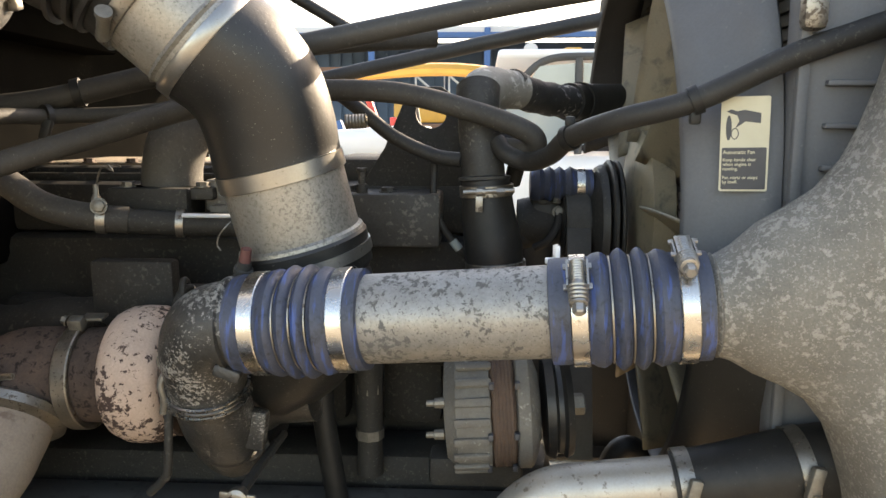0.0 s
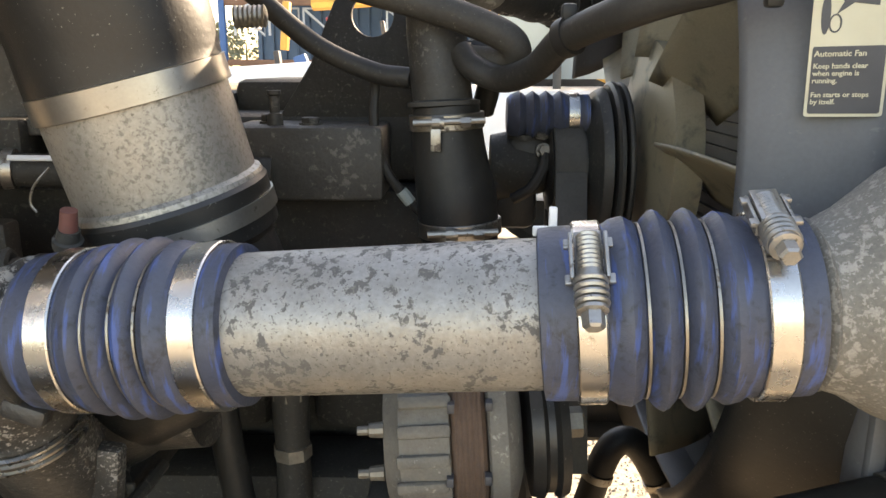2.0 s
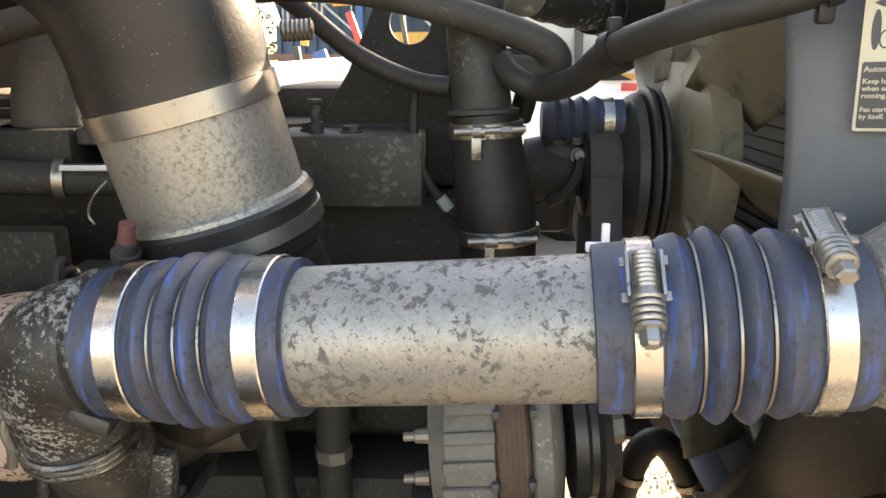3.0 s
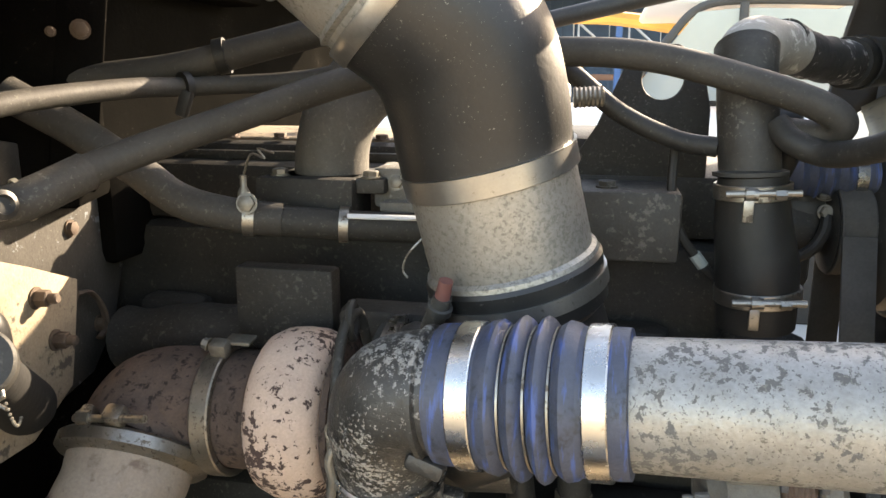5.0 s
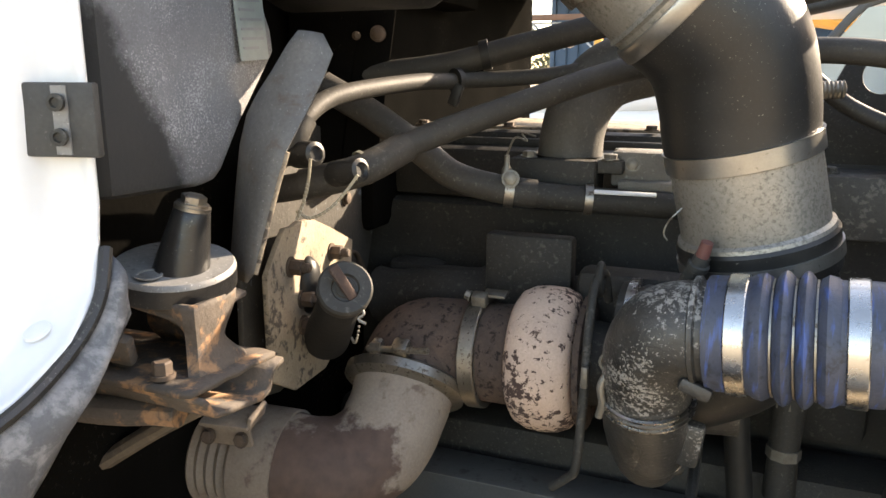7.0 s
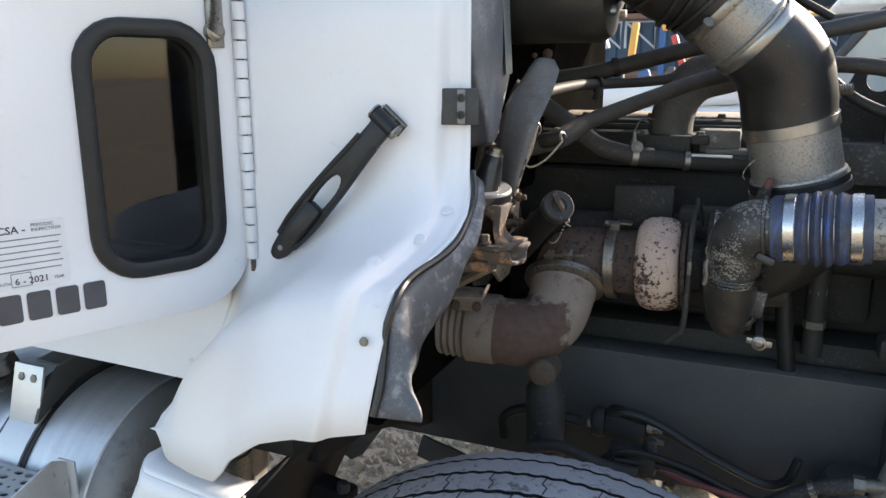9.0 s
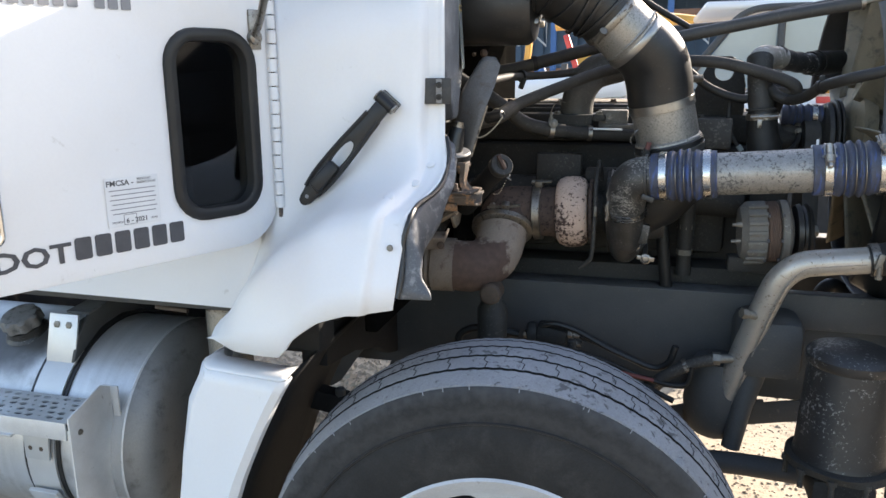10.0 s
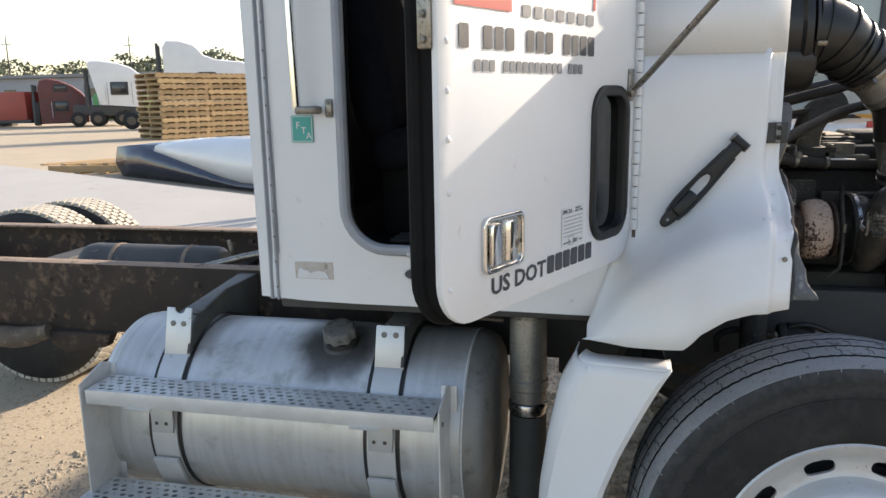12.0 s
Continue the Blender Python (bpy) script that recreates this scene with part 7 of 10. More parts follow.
for y, z, l in ((0.980, 1.272, 1.0), (0.857, 1.282, 1.0), (0.885, 1.235, 1.0), (0.885, 1.201, 0.7), (1.005, 1.215, 1.0)):
    bm = lathe(on_plate(y, z), pn, [(0, 0.0125), (0.002, 0.0125)], 20)
    lathe(on_plate(y, z, 0.002), pn, [(0, 0.0092), (0.001, 0.0098), (0.013 * l, 0.0098), (0.014 * l, 0.0088)], 6, bm)
    lathe(on_plate(y, z, 0.014 * l), pn, [(0, 0.006), (0.010, 0.006), (0.012, 0.0045)], 12, bm)
    part("bolt", bm, BOLT_RUST, br)
dome = lathe(on_plate(0.905, 1.247, -0.006), pn, [(0, 0.036), (0.006, 0.0375), (0.010, 0.036), (0.016, 0.030), (0.020, 0.018), (0.021, 0.004)], 36)
for v in dome.verts:
    d = v.co - on_plate(0.905, 1.247)
    v.co -= PX * d.dot(PX) * 0.42
part("grommet", dome, DARKPLASTIC, br, "black oval rubber plug")
# back plate is the rest of that sheet in its shaded tone
BP = basis((-0.655, 0, 0), V(-0.0995, 0.995, 0), (0, 0, 1))
part("back_plate", plate([[(0.80, 1.13), (0.88, 1.11), (1.0, 1.115), (1.12, 1.13), (1.180, 1.18), (1.228, 1.29), (1.226, 1.36), (1.15, 1.41), (1.0, 1.44), (0.86, 1.42), (0.81, 1.36)]], 0.008, BP, 0.002), BACKPLATE, br, "grimy dark backing plate with flaked paint")
for y, z in ((1.10, 1.325), (1.20, 1.35), (1.14, 1.19)):
    part("bolt", hexhead(BP @ V(y, z, 0.008), (1, 0.1, 0), 0.009, 0.008), BOLT_RUST, br)
lever = part("lever", sweep([BP @ V(1.085, 1.245, 0.014), BP @ V(1.115, 1.240, 0.016), BP @ V(1.135, 1.215, 0.018), BP @ V(1.14, 1.185, 0.018), BP @ V(1.122, 1.176, 0.018)], 0.0055, 8, 5, squash=0.5), BOLT_RUST, br, "small bent lever")
part("pivot", lathe(BP @ V(1.075, 1.248, 0.008), pn, [(0, 0.016), (0.003, 0.016), (0.004, 0.009), (0.014, 0.009)], 18), BOLT_RUST, lever)

kn = thing("valve_knob", (-0.6, 0.78, 1.28), "dirty round filler cap on a dark neck with chain", "filler cap")
K0, K1 = V(-0.690, 0.920, 1.176), V(-0.560, 0.741, 1.303)
KD = (K1 - K0).normalized()
part("shaft", lathe(K0, KD, [(0, 0.030), (0.10, 0.026), (0.16, 0.0235), ((K1 - K0).length - 0.024, 0.0238), ((K1 - K0).length - 0.018, 0.0225)], 28), LINER, kn)
part("cap", lathe(K1 - KD * 0.020, KD, [(0, 0.0255), (0.003, 0.0272), (0.017, 0.0272), (0.020, 0.0250), (0.0195, 0.014), (0.0165, 0.0125), (0.0165, 0.010), (0.018, 0.009), (0.018, 0.003)], 40), ENGINE_GREY, kn, "scuffed brown-grey cap")
part("cap_bar", box((0.050, 0.0105, 0.006), basis(K1 + KD * 0.002, (0.35, 0.35, -0.85), KD.cross(V(0.35, 0.35, -0.85))), 0.002), EXH_RUST, kn)
part("cap_pin", sweep([K1 + V(0.012, 0.006, -0.019), K1 + V(0.017, 0.004, -0.026), K1 + V(0.012, 0.002, -0.031), K1 + V(0.020, 0.002, -0.035)], 0.0016, 8, 3), BAND_OLD, kn)
bm = bmesh.new()
for i in range(14):
    f = i / 13
    c = K1.lerp(K0, 0.35 * f) + V(0.012, 0.008, -0.024 - 0.022 * math.sin(f * 2.6))
    bmesh.ops.create_icosphere(bm, subdivisions=1, radius=0.0017, matrix=Matrix.Translation(c))
part("chain", bm, BOLT, kn)

mo = thing("cab_mount", (-0.635, 0.62, 1.2), "cone-shaped hood mount on a rust-stained pressed bracket", "mount")
MN = V(0.12, -0.12, 0.985).normalized()
MC = V(-0.6600, 0.6235, 1.3255)
part("disc", lathe(MC, MN, [(0, 0.047), (0.002, 0.0515), (0.017, 0.0515)], 56), MOUNTRUBBER, mo, "thick worn rubber disc")
part("disc_top", lathe(MC + MN * 0.017, MN, [(0, 0.0514), (0.003, 0.0505), (0.0045, 0.0490), (0.0050, 0.030)], 56), DISCDUST, mo, "dust-greyed disc face")
MB = V(-0.645, 0.6165, 1.3445)
CN = V(0.013, 0.0045, 0.056).normalized()
part("cone", lathe(MB, CN, [(-0.004, 0.0235), (0.003, 0.0225), (0.04, 0.0165), (0.049, 0.0150), (0.052, 0.013)], 36), MOUNTRUBBER, mo, "oily black rubber cone")
part("washer", lathe(MB + CN * 0.051, CN, [(0, 0.0150), (0.003, 0.0150)], 24), BAND_OLD, mo)
part("bolt", hexhead(MB + CN * 0.054, CN, 0.0105, 0.009), BAND_OLD, mo)
sr = MC + MN * 0.0222 + V(0.004, -0.034, -0.0035)
part("stamp_ring", lathe(sr, MN, [(0, 0.011), (0.0012, 0.011), (0.0012, 0.009), (0, 0.009)], 24), DISCDUST, mo)
# pressed saddle wrapped round the post under the disc
rows = []
for i in range(13):
    f = i / 12
    z = 1.323 - 0.062 * f
    w = 0.5 + 0.5 * math.cos(min(1.0, f * 1.25) * math.pi)
    fl = max(0.0, (f - 0.55) / 0.45) ** 1.6
    yl, yr = 0.590 - 0.008 * w - 0.014 * fl, 0.637 + 0.016 * w + 0.020 * fl
    xf = -0.608 - 0.006 * (1 - w) + 0.012 * fl
    ym = (yl + yr) / 2
    reach = 0.070 * max(0.0, 1 - f / 0.42) ** 1.6
    rows.append([V(xf - 0.012 - reach, yl + 0.004, z), V(xf - 0.011 - reach * 0.5, yl + 0.002, z), V(xf - 0.010, yl, z), V(xf - 0.001, yl + 0.003, z), V(xf + 0.001, ym - 0.012, z), V(xf, ym + 0.004, z), V(xf - 0.004, yr - 0.010, z), V(xf - 0.014, yr, z), V(-0.665, yr + 0.004, z), V(-0.71, yr + 0.004, z)])
ob = part("saddle", sheet(rows), RUSTY, mo, "rust-blotched flared saddle", auto=50)
ob.modifiers.new("thickness", "SOLIDIFY").thickness = 0.005
part("saddle_top", box((0.085, 0.075, 0.006), basis(V(-0.655, 0.622, 1.317), V(0.98, 0, -0.15), V(0, 1, 0.09)), 0.003), RUSTY, mo)
rows = [[V(x, y, 1.2655 - 0.045 * (y - 0.56) + 0.05 * (x + 0.62) * (y - 0.6) + 0.0022 * noise.noise(V(x, y, 0) * 60)) for y in (0.552, 0.567, 0.582, 0.597, 0.612, 0.627, 0.642, 0.664)] for x in (-0.82, -0.76, -0.72, -0.69, -0.66, -0.64, -0.62, -0.605, -0.590)]
ob = part("base_plate", sheet(rows), RUSTY, mo, "rusty bent base plate")
ob.modifiers.new("thickness", "SOLIDIFY").thickness = 0.005
prof = [(0.556, 1.262), (0.563, 1.256), (0.568, 1.247), (0.573, 1.2425), (0.585, 1.240), (0.612, 1.2355), (0.632, 1.232), (0.642, 1.2345), (0.6455, 1.243), (0.648, 1.250), (0.655, 1.2535), (0.667, 1.2555)]
ob = part("channel", sheet([[V(x, y + 0.002 * q, z - 0.001 * q) for y, z in prof] for q, x in enumerate((-0.82, -0.74, -0.66, -0.588))]), RUSTY, mo, "rusty pressed steel channel", auto=30)
ob.modifiers.new("thickness", "SOLIDIFY").thickness = 0.005
part("saddle_bolt", hexhead((-0.628, 0.566, 1.268), (0, 0, 1), 0.008, 0.014), BOLT_RUST, mo)
part("rail", sweep([(-0.84, 0.555, 1.225), (-0.72, 0.560, 1.229), (-0.625, 0.578, 1.232)], 0.014, 10, 4, jitter=0.15, squash=0.8), RUSTY, mo)
part("inner_lug", box((0.06, 0.012, 0.030), pose(-0.69, 0.565, 1.288, 25, 10, 12), 0.004), RUSTY, mo)
part("inner_strut", sweep([(-0.73, 0.60, 1.300), (-0.70, 0.585, 1.272), (-0.67, 0.58, 1.262)], 0.006, 8, 3, squash=0.6), RUSTY, mo)
part("lower_arm", sweep([(-0.66, 0.70, 1.20), (-0.70, 0.695, 1.178), (-0.765, 0.690, 1.138), (-0.836, 0.652, 1.090), (-0.92, 0.60, 1.04)], 0.022, 10, 5, squash=0.45), MUDCAST, mo, "mud-caked slanting arm")

bc = thing("hood_brace", (-0.62, 0.72, 1.3), "dark folded steel brace bar beside the splash box", "brace")
# stations down the bar: left edge, right edge, crown
ST = [((-0.597, 0.733, 1.541), (-0.576, 0.741, 1.538), 0.003), ((-0.606, 0.729, 1.529), (-0.567, 0.742, 1.521), 0.005), ((-0.618, 0.722, 1.507), (-0.570, 0.730, 1.500), 0.006), ((-0.630, 0.716, 1.488), (-0.574, 0.712, 1.476), 0.006),
      ((-0.640, 0.711, 1.468), (-0.580, 0.700, 1.456), 0.007), ((-0.646, 0.706, 1.440), (-0.587, 0.690, 1.436), 0.010), ((-0.652, 0.704, 1.400), (-0.598, 0.686, 1.400), 0.012), ((-0.657, 0.702, 1.360), (-0.610, 0.683, 1.360), 0.012), ((-0.660, 0.700, 1.330), (-0.620, 0.680, 1.325), 0.010), ((-0.658, 0.700, 1.315), (-0.636, 0.690, 1.312), 0.004)]
nd = V(0.62, -0.76, 0.12).normalized()
rows = []
for a, b_, c in ST:
    a, b_ = V(*a), V(*b_)
    row = [a - nd * 0.018, a - nd * 0.002]
    for f, h in ((0.12, 0.35), (0.3, 0.85), (0.5, 1.0), (0.7, 0.85), (0.88, 0.4)):
        row.append(a.lerp(b_, f) + nd * c * h)
    rows.append(row + [b_, b_ - nd * 0.004 + V(0.001, 0.0, 0), b_ - nd * 0.020])
ob = part("bar", sheet(rows), BRACE, bc, auto=40)
ob.modifiers.new("thickness", "SOLIDIFY").thickness = 0.004
# pale tan rib paints the sunlit edge of the brace
part("edge_rib", sweep([V(*b_) + V(0.0015, 0.001, 0) for a, b_, c in ST[5:9]], 0.0020, 8, 3), SUNLIT_TAN, bc, "sunlit edge painted as a pale rib")

sb = thing("splash_box", (-0.70, 0.68, 1.4), "dusty grey plastic splash box with a faded caution label", "plastic box")
bm = bmesh.new()
rows = []
for z, ins, ye in ((1.408, 0.010, 0.668), (1.412, 0.003, 0.676), (1.420, 0.0, 0.684), (1.46, 0.0, 0.722), (1.50, 0.0, 0.768), (1.525, 0.0, 0.796), (1.545, 0.0, 0.792), (1.57, 0.0, 0.776), (1.62, 0.0, 0.762), (1.72, 0.004, 0.75), (1.80, 0.01, 0.750)):
    xr = -0.643 - 0.015 * (ye - 0.677) / 0.105 - ins
    rows.append([V(-0.80, 0.575, z), V(-0.665 - ins, 0.548 + ins, z), V(-0.652 - ins, 0.556 + ins, z), V(-0.646 - ins, 0.61, z), V(xr, ye - 0.02, z), V(xr - 0.004, ye - 0.006, z), V(xr - 0.014, ye, z), V(-0.80, ye + 0.02, z)])
part("shell", ring_skin(bm, rows), GREYPLASTIC, sb, auto=40)
lo_ = V(-0.6490, 0.716, 1.5135)
lm = basis(lo_, V(-0.0095, 0.066, 0.004), (0.0, -0.36, 1))
lb = part("label", plate([rounded(0.055, 0.20, 0.003, 3, 0.0275, 0.10)], 0.001, lm @ Matrix.Translation((0, 0, 0.001))), LABEL, sb, "faded grey-green caution label")
part("caution_strip", plate([[(0.004, 0.122), (0.051, 0.122), (0.051, 0.136), (0.004, 0.136)]], 0.0006, lm @ Matrix.Translation((0, 0, 0.0022))), AMBERLAB, lb)
words("label_text", "CAUTION", 0.0095, lm @ Matrix.Translation((0.008, 0.1255, 0.003)), INK, lb)
bm = bmesh.new()
for i in range(13):
    w_ = 0.042 if i % 4 else 0.03
    plate([[(0.006, 0.112 - 0.0085 * i), (0.006 + w_, 0.112 - 0.0085 * i), (0.006 + w_, 0.1145 - 0.0085 * i), (0.006, 0.1145 - 0.0085 * i)]], 0.0005, lm @ Matrix.Translation((0, 0, 0.0022)), bm=bm)
part("print_bar", bm, INK_GREY, lb)

# ---- hoses on the firewall side ----
def hose(name, pts, r, mat_, label, category="hose", n=8, group=""):
    h = thing(name, pts[0], label, category, group)
    part("hose_body", sweep(pts, r, 18, n, jitter=0.02), mat_, h)
    return h


hA = hose("heater_hose", [(-0.715, 0.83, 1.375), (-0.66, 0.81, 1.385), (-0.590, 0.832, 1.404), (-0.55, 0.90, 1.432), (-0.45, 0.99, 1.474), (-0.365, 1.055, 1.506), (-0.27, 1.085, 1.526), (-0.178, 1.085, 1.531), (-0.082, 1.082, 1.526), (0.017, 1.08, 1.501), (0.080, 1.08, 1.478), (0.097, 1.085, 1.462), (0.085, 1.10, 1.452), (0.04, 1.12, 1.455)], 0.0145, HOSE, "long grey-black rubber heater hose across the engine")
part("sheath", sweep([(-0.648, 0.812, 1.388), (-0.590, 0.832, 1.404), (-0.562, 0.885, 1.425)], 0.0172, 18, 6), HOSE, hA)
part("cable_tie", lathe((-0.59, 0.84, 1.406), (0.5, 0.8, 0.3), [(-0.002, 0.0175), (-0.002, 0.019), (0.002, 0.019), (0.002, 0.0175)], 24, cap=(False, False)), TIE, hA)
hB = hose("vent_hose", [(-0.69, 0.80, 1.40), (-0.652, 0.79, 1.428), (-0.640, 0.80, 1.455), (-0.632, 0.86, 1.480), (-0.60, 1.00, 1.494), (-0.565, 1.08, 1.496), (-0.45, 1.14, 1.505), (-0.36, 1.17, 1.53)], 0.0105, HOSE, "bent grey rubber vent hose with cable ties")
part("sheath", sweep([(-0.672, 0.795, 1.413), (-0.645, 0.79, 1.435), (-0.639, 0.805, 1.458)], 0.0135, 16, 6), HOSE, hB)
bm = lathe((-0.572, 1.072, 1.496), (0.5, 0.8, 0.05), [(-0.004, 0.0115), (-0.004, 0.016), (0.004, 0.016), (0.004, 0.0115)], 18)
box((0.014, 0.01, 0.03), pose(-0.57, 1.065, 1.478, 0, 20, 0), 0.003, bm)
part("cable_tie", bm, HOSE_DARK, hB)
# capped service ports at the hose ends, tied with beaded straps
for nm_, a_, b_ in (("upper", V(-0.672, 0.803, 1.418), V(-0.612, 0.780, 1.4255)), ("lower", V(-0.655, 0.828, 1.392), V(-0.572, 0.800, 1.409))):
    sv = thing("service_port", a_, "grimy capped refrigerant service port beside the firewall", "fitting", "service ports")
    d_ = (b_ - a_).normalized()
    l_ = (b_ - a_).length
    part("stem", lathe(a_, d_, [(0, 0.011), (l_ * 0.55, 0.011)], 16), HOSE, sv)
    part("dust_cap", lathe(a_ + d_ * l_ * 0.5, d_, [(0, 0.012), (0.002, 0.0135)] + [(0.003 + 0.003 * i, 0.0130 + 0.0008 * (i % 2)) for i in range(7)] + [(l_ * 0.5, 0.012), (l_ * 0.5 + 0.002, 0.008), (l_ * 0.5 - 0.001, 0.006)], 22), RUBBER, sv)
    if nm_ == "upper":
        drop = [b_ + V(0.001, -0.011, -0.004), b_ + V(-0.003, -0.010, -0.026), b_ + V(-0.010, -0.008, -0.046), b_ + V(-0.020, -0.006, -0.066)]
    else:
        drop = [b_ + V(0.002, -0.010, -0.004), b_ + V(-0.012, -0.012, -0.022), b_ + V(-0.030, -0.014, -0.040), b_ + V(-0.050, -0.018, -0.050), b_ + V(-0.062, -0.022, -0.044)]
    strap = part("strap", sweep(drop, 0.0011, 6, 6, squash=1.6), TIE, sv, "yellowed beaded strap")
    bm = bmesh.new()
    for k, pt in enumerate(smooth_path(drop, 5)[6:]):
        bmesh.ops.create_icosphere(bm, subdivisions=1, radius=0.0023, matrix=Matrix.Translation(pt))
    tagged(part("bead", bm, TIE, strap), kind="stuff")
hU = hose("upper_hose", [(-0.72, 1.05, 1.50), (-0.60, 1.09, 1.515), (-0.50, 1.12, 1.54), (-0.38, 1.14, 1.57), (-0.25, 1.18, 1.60), (-0.05, 1.25, 1.62)], 0.0165, HOSE, "grey rubber hose clamped high behind the intake elbow")
part("clip", lathe((-0.545, 1.108, 1.529), (0.9, 0.25, 0.2), [(-0.006, 0.017), (-0.006, 0.020), (0.006, 0.020), (0.006, 0.017)], 20, cap=(False, False)), HOSE_DARK, hU)
hC = hose("coolant_hose", [(-0.72, 0.98, 1.49), (-0.66, 0.995, 1.455), (-0.600, 1.010, 1.412), (-0.555, 1.02, 1.378), (-0.50, 1.035, 1.362), (-0.455, 1.05, 1.356)], 0.0185, HOSE, "thick curved coolant hose with a bleed fitting")
part("clamp", lathe((-0.487, 1.04, 1.359), (0.95, 0.28, -0.1), [(-0.006, 0.0185), (-0.006, 0.0205), (0.006, 0.0205), (0.006, 0.0185)], 24, cap=(False, False)), BAND_OLD, hC)
bm = hexhead((-0.480, 1.02, 1.378), (0.2, -1, 0.2), 0.009, 0.008)
part("bleed_fitting", bm, BOLT, hC)
part("bleed_nipple", lathe((-0.488, 1.030, 1.372), (0, 0, 1), [(0, 0.007), (0.016, 0.0065), (0.022, 0.0035), (0.034, 0.0035)], 12), BOLT, hC)
part("bleed_wire", sweep([(-0.49, 1.035, 1.405), (-0.478, 1.03, 1.428), (-0.463, 1.03, 1.424), (-0.470, 1.03, 1.434), (-0.452, 1.03, 1.430)], 0.0013, 6, 5), BAND_OLD, hC)
sp_ = thing("coolant_tube", (-0.40, 1.07, 1.34), "dark steel coolant tube with a sunlit edge painted white", "tube")
part("tube", sweep([(-0.47, 1.045, 1.357), (-0.40, 1.068, 1.350), (-0.30, 1.09, 1.345), (-0.15, 1.12, 1.34)], 0.0165, 18, 6), ENGINE, sp_)
part("clip", lathe((-0.392, 1.07, 1.350), (0.95, 0.25, -0.05), [(-0.005, 0.0165), (-0.005, 0.020), (0.005, 0.020), (0.005, 0.0165)], 20, cap=(False, False)), BAND_OLD, sp_)
# white strip stands in for a sunlit edge
part("label_strip", box((0.075, 0.003, 0.006), pose(-0.345, 1.058, 1.362, -50, 2, 14), 0.001), PAPER, sp_)

# ---- engine ----
eng = thing("engine_block", (-0.25, 1.4, 0.85), "large grimy black diesel engine block and head", "engine")
part("crankcase", box((0.89, 0.40, 0.42), pose(-0.36, 1.42, 1.10), 0.02), ENGINE, eng)
part("cylinder_head", box((0.86, 0.36, 0.082), pose(-0.37, 1.42, 1.353), 0.015), ENGINE, eng)
part("pan_rail", box((0.88, 0.11, 0.10), pose(-0.35, 1.163, 0.95), 0.02), ENGINE, eng)
for i in range(6):
    part("side_rib", box((0.10, 0.05, 0.20), pose(-0.68 + 0.15 * i, 1.194, 1.12), 0.02), ENGINE, eng)
part("rocker_cover", box((0.52, 0.30, 0.030), pose(-0.50, 1.44, 1.4025), 0.010), ENGINE, eng, "black rocker cover")
part("front_rocker_cover", box((0.25, 0.26, 0.05), pose(-0.115, 1.44, 1.407), 0.012), ENGINE, eng, "black front rocker cover")
# top plate's tan holds both its dust and the sunlight on it
part("cover_top", box((0.49, 0.25, 0.006), pose(-0.50, 1.455, 1.4195), 0.003), SUNLIT_TAN, eng, "dusty pressed cover top, sunlit tone put into its tan")
part("gasket_rail", box((0.54, 0.012, 0.014), pose(-0.50, 1.282, 1.400), 0.003), ENGINE_GREY, eng)
bm = bmesh.new()
for i in range(7):
    hexhead((-0.72 + 0.075 * i, 1.31, 1.422), (0, 0, 1), 0.009, 0.008, bm)
part("cover_bolt", bm, BOLT_RUST, eng)
part("exhaust_manifold", sweep([(-0.72, 1.14, 1.17), (-0.55, 1.13, 1.19), (-0.38, 1.13, 1.19), (-0.2, 1.13, 1.18), (0.0, 1.15, 1.17)], 0.042, 18, 8, jitter=0.15), ENGINE, eng)
bm = box((0.12, 0.03, 0.10), pose(-0.47, 1.09, 1.245), 0.006)
box((0.20, 0.05, 0.08), pose(-0.30, 1.08, 1.22), 0.012, bm)
part("side_cover", bm, ENGINE, eng)
head = part("front_cover_box", box((0.165, 0.10, 0.078), pose(-0.118, 1.18, 1.348, 0, 0, 0), 0.006), ENGINE_GREY, eng, "dark grey-green cast cover with bolts")
bm = hexhead((-0.115, 1.16, 1.387), (0, 0, 1), 0.010, 0.008)
hexhead((-0.165, 1.175, 1.387), (0, 0, 1), 0.007, 0.010, bm)
lathe((-0.152, 1.155, 1.387), (0, 0, 1), [(0, 0.009), (0.012, 0.008), (0.013, 0.0055), (0.03, 0.0055), (0.032, 0.008), (0.036, 0.008)], 12, bm)
part("cover_stud", bm, ENGINE_GREY, head)
im = thing("intake_manifold", (-0.43, 1.15, 1.38), "grey cast intake manifold elbow on the head", "manifold")
part("elbow", sweep([(-0.435, 1.150, 1.385), (-0.432, 1.152, 1.43), (-0.42, 1.16, 1.47), (-0.39, 1.18, 1.505), (-0.33, 1.20, 1.525)], [0.044, 0.043, 0.043, 0.045, 0.047], 32, 8), CASTGREY, im)
part("flange", box((0.14, 0.10, 0.018), pose(-0.425, 1.15, 1.388), 0.004), ENGINE_GREY, im)
part("pedestal", box((0.115, 0.07, 0.05), pose(-0.445, 1.12, 1.372), 0.004), ENGINE, im)
bm = bmesh.new()
for x, y in ((-0.48, 1.105), (-0.372, 1.105), (-0.372, 1.19)):
    hexhead((x, y, 1.397), (0, 0, 1), 0.009, 0.008, bm)
part("bolt", bm, BOLT, im)
wb = thing("lit_bracket", (-0.345, 1.13, 1.36), "sunlit pale grey bracket block beside the manifold", "bracket")
bm = box((0.075, 0.06, 0.045), pose(-0.335, 1.145, 1.385), 0.004)
box((0.10, 0.05, 0.012), pose(-0.31, 1.12, 1.366), 0.003, bm)
part("block", bm, ALT, wb)
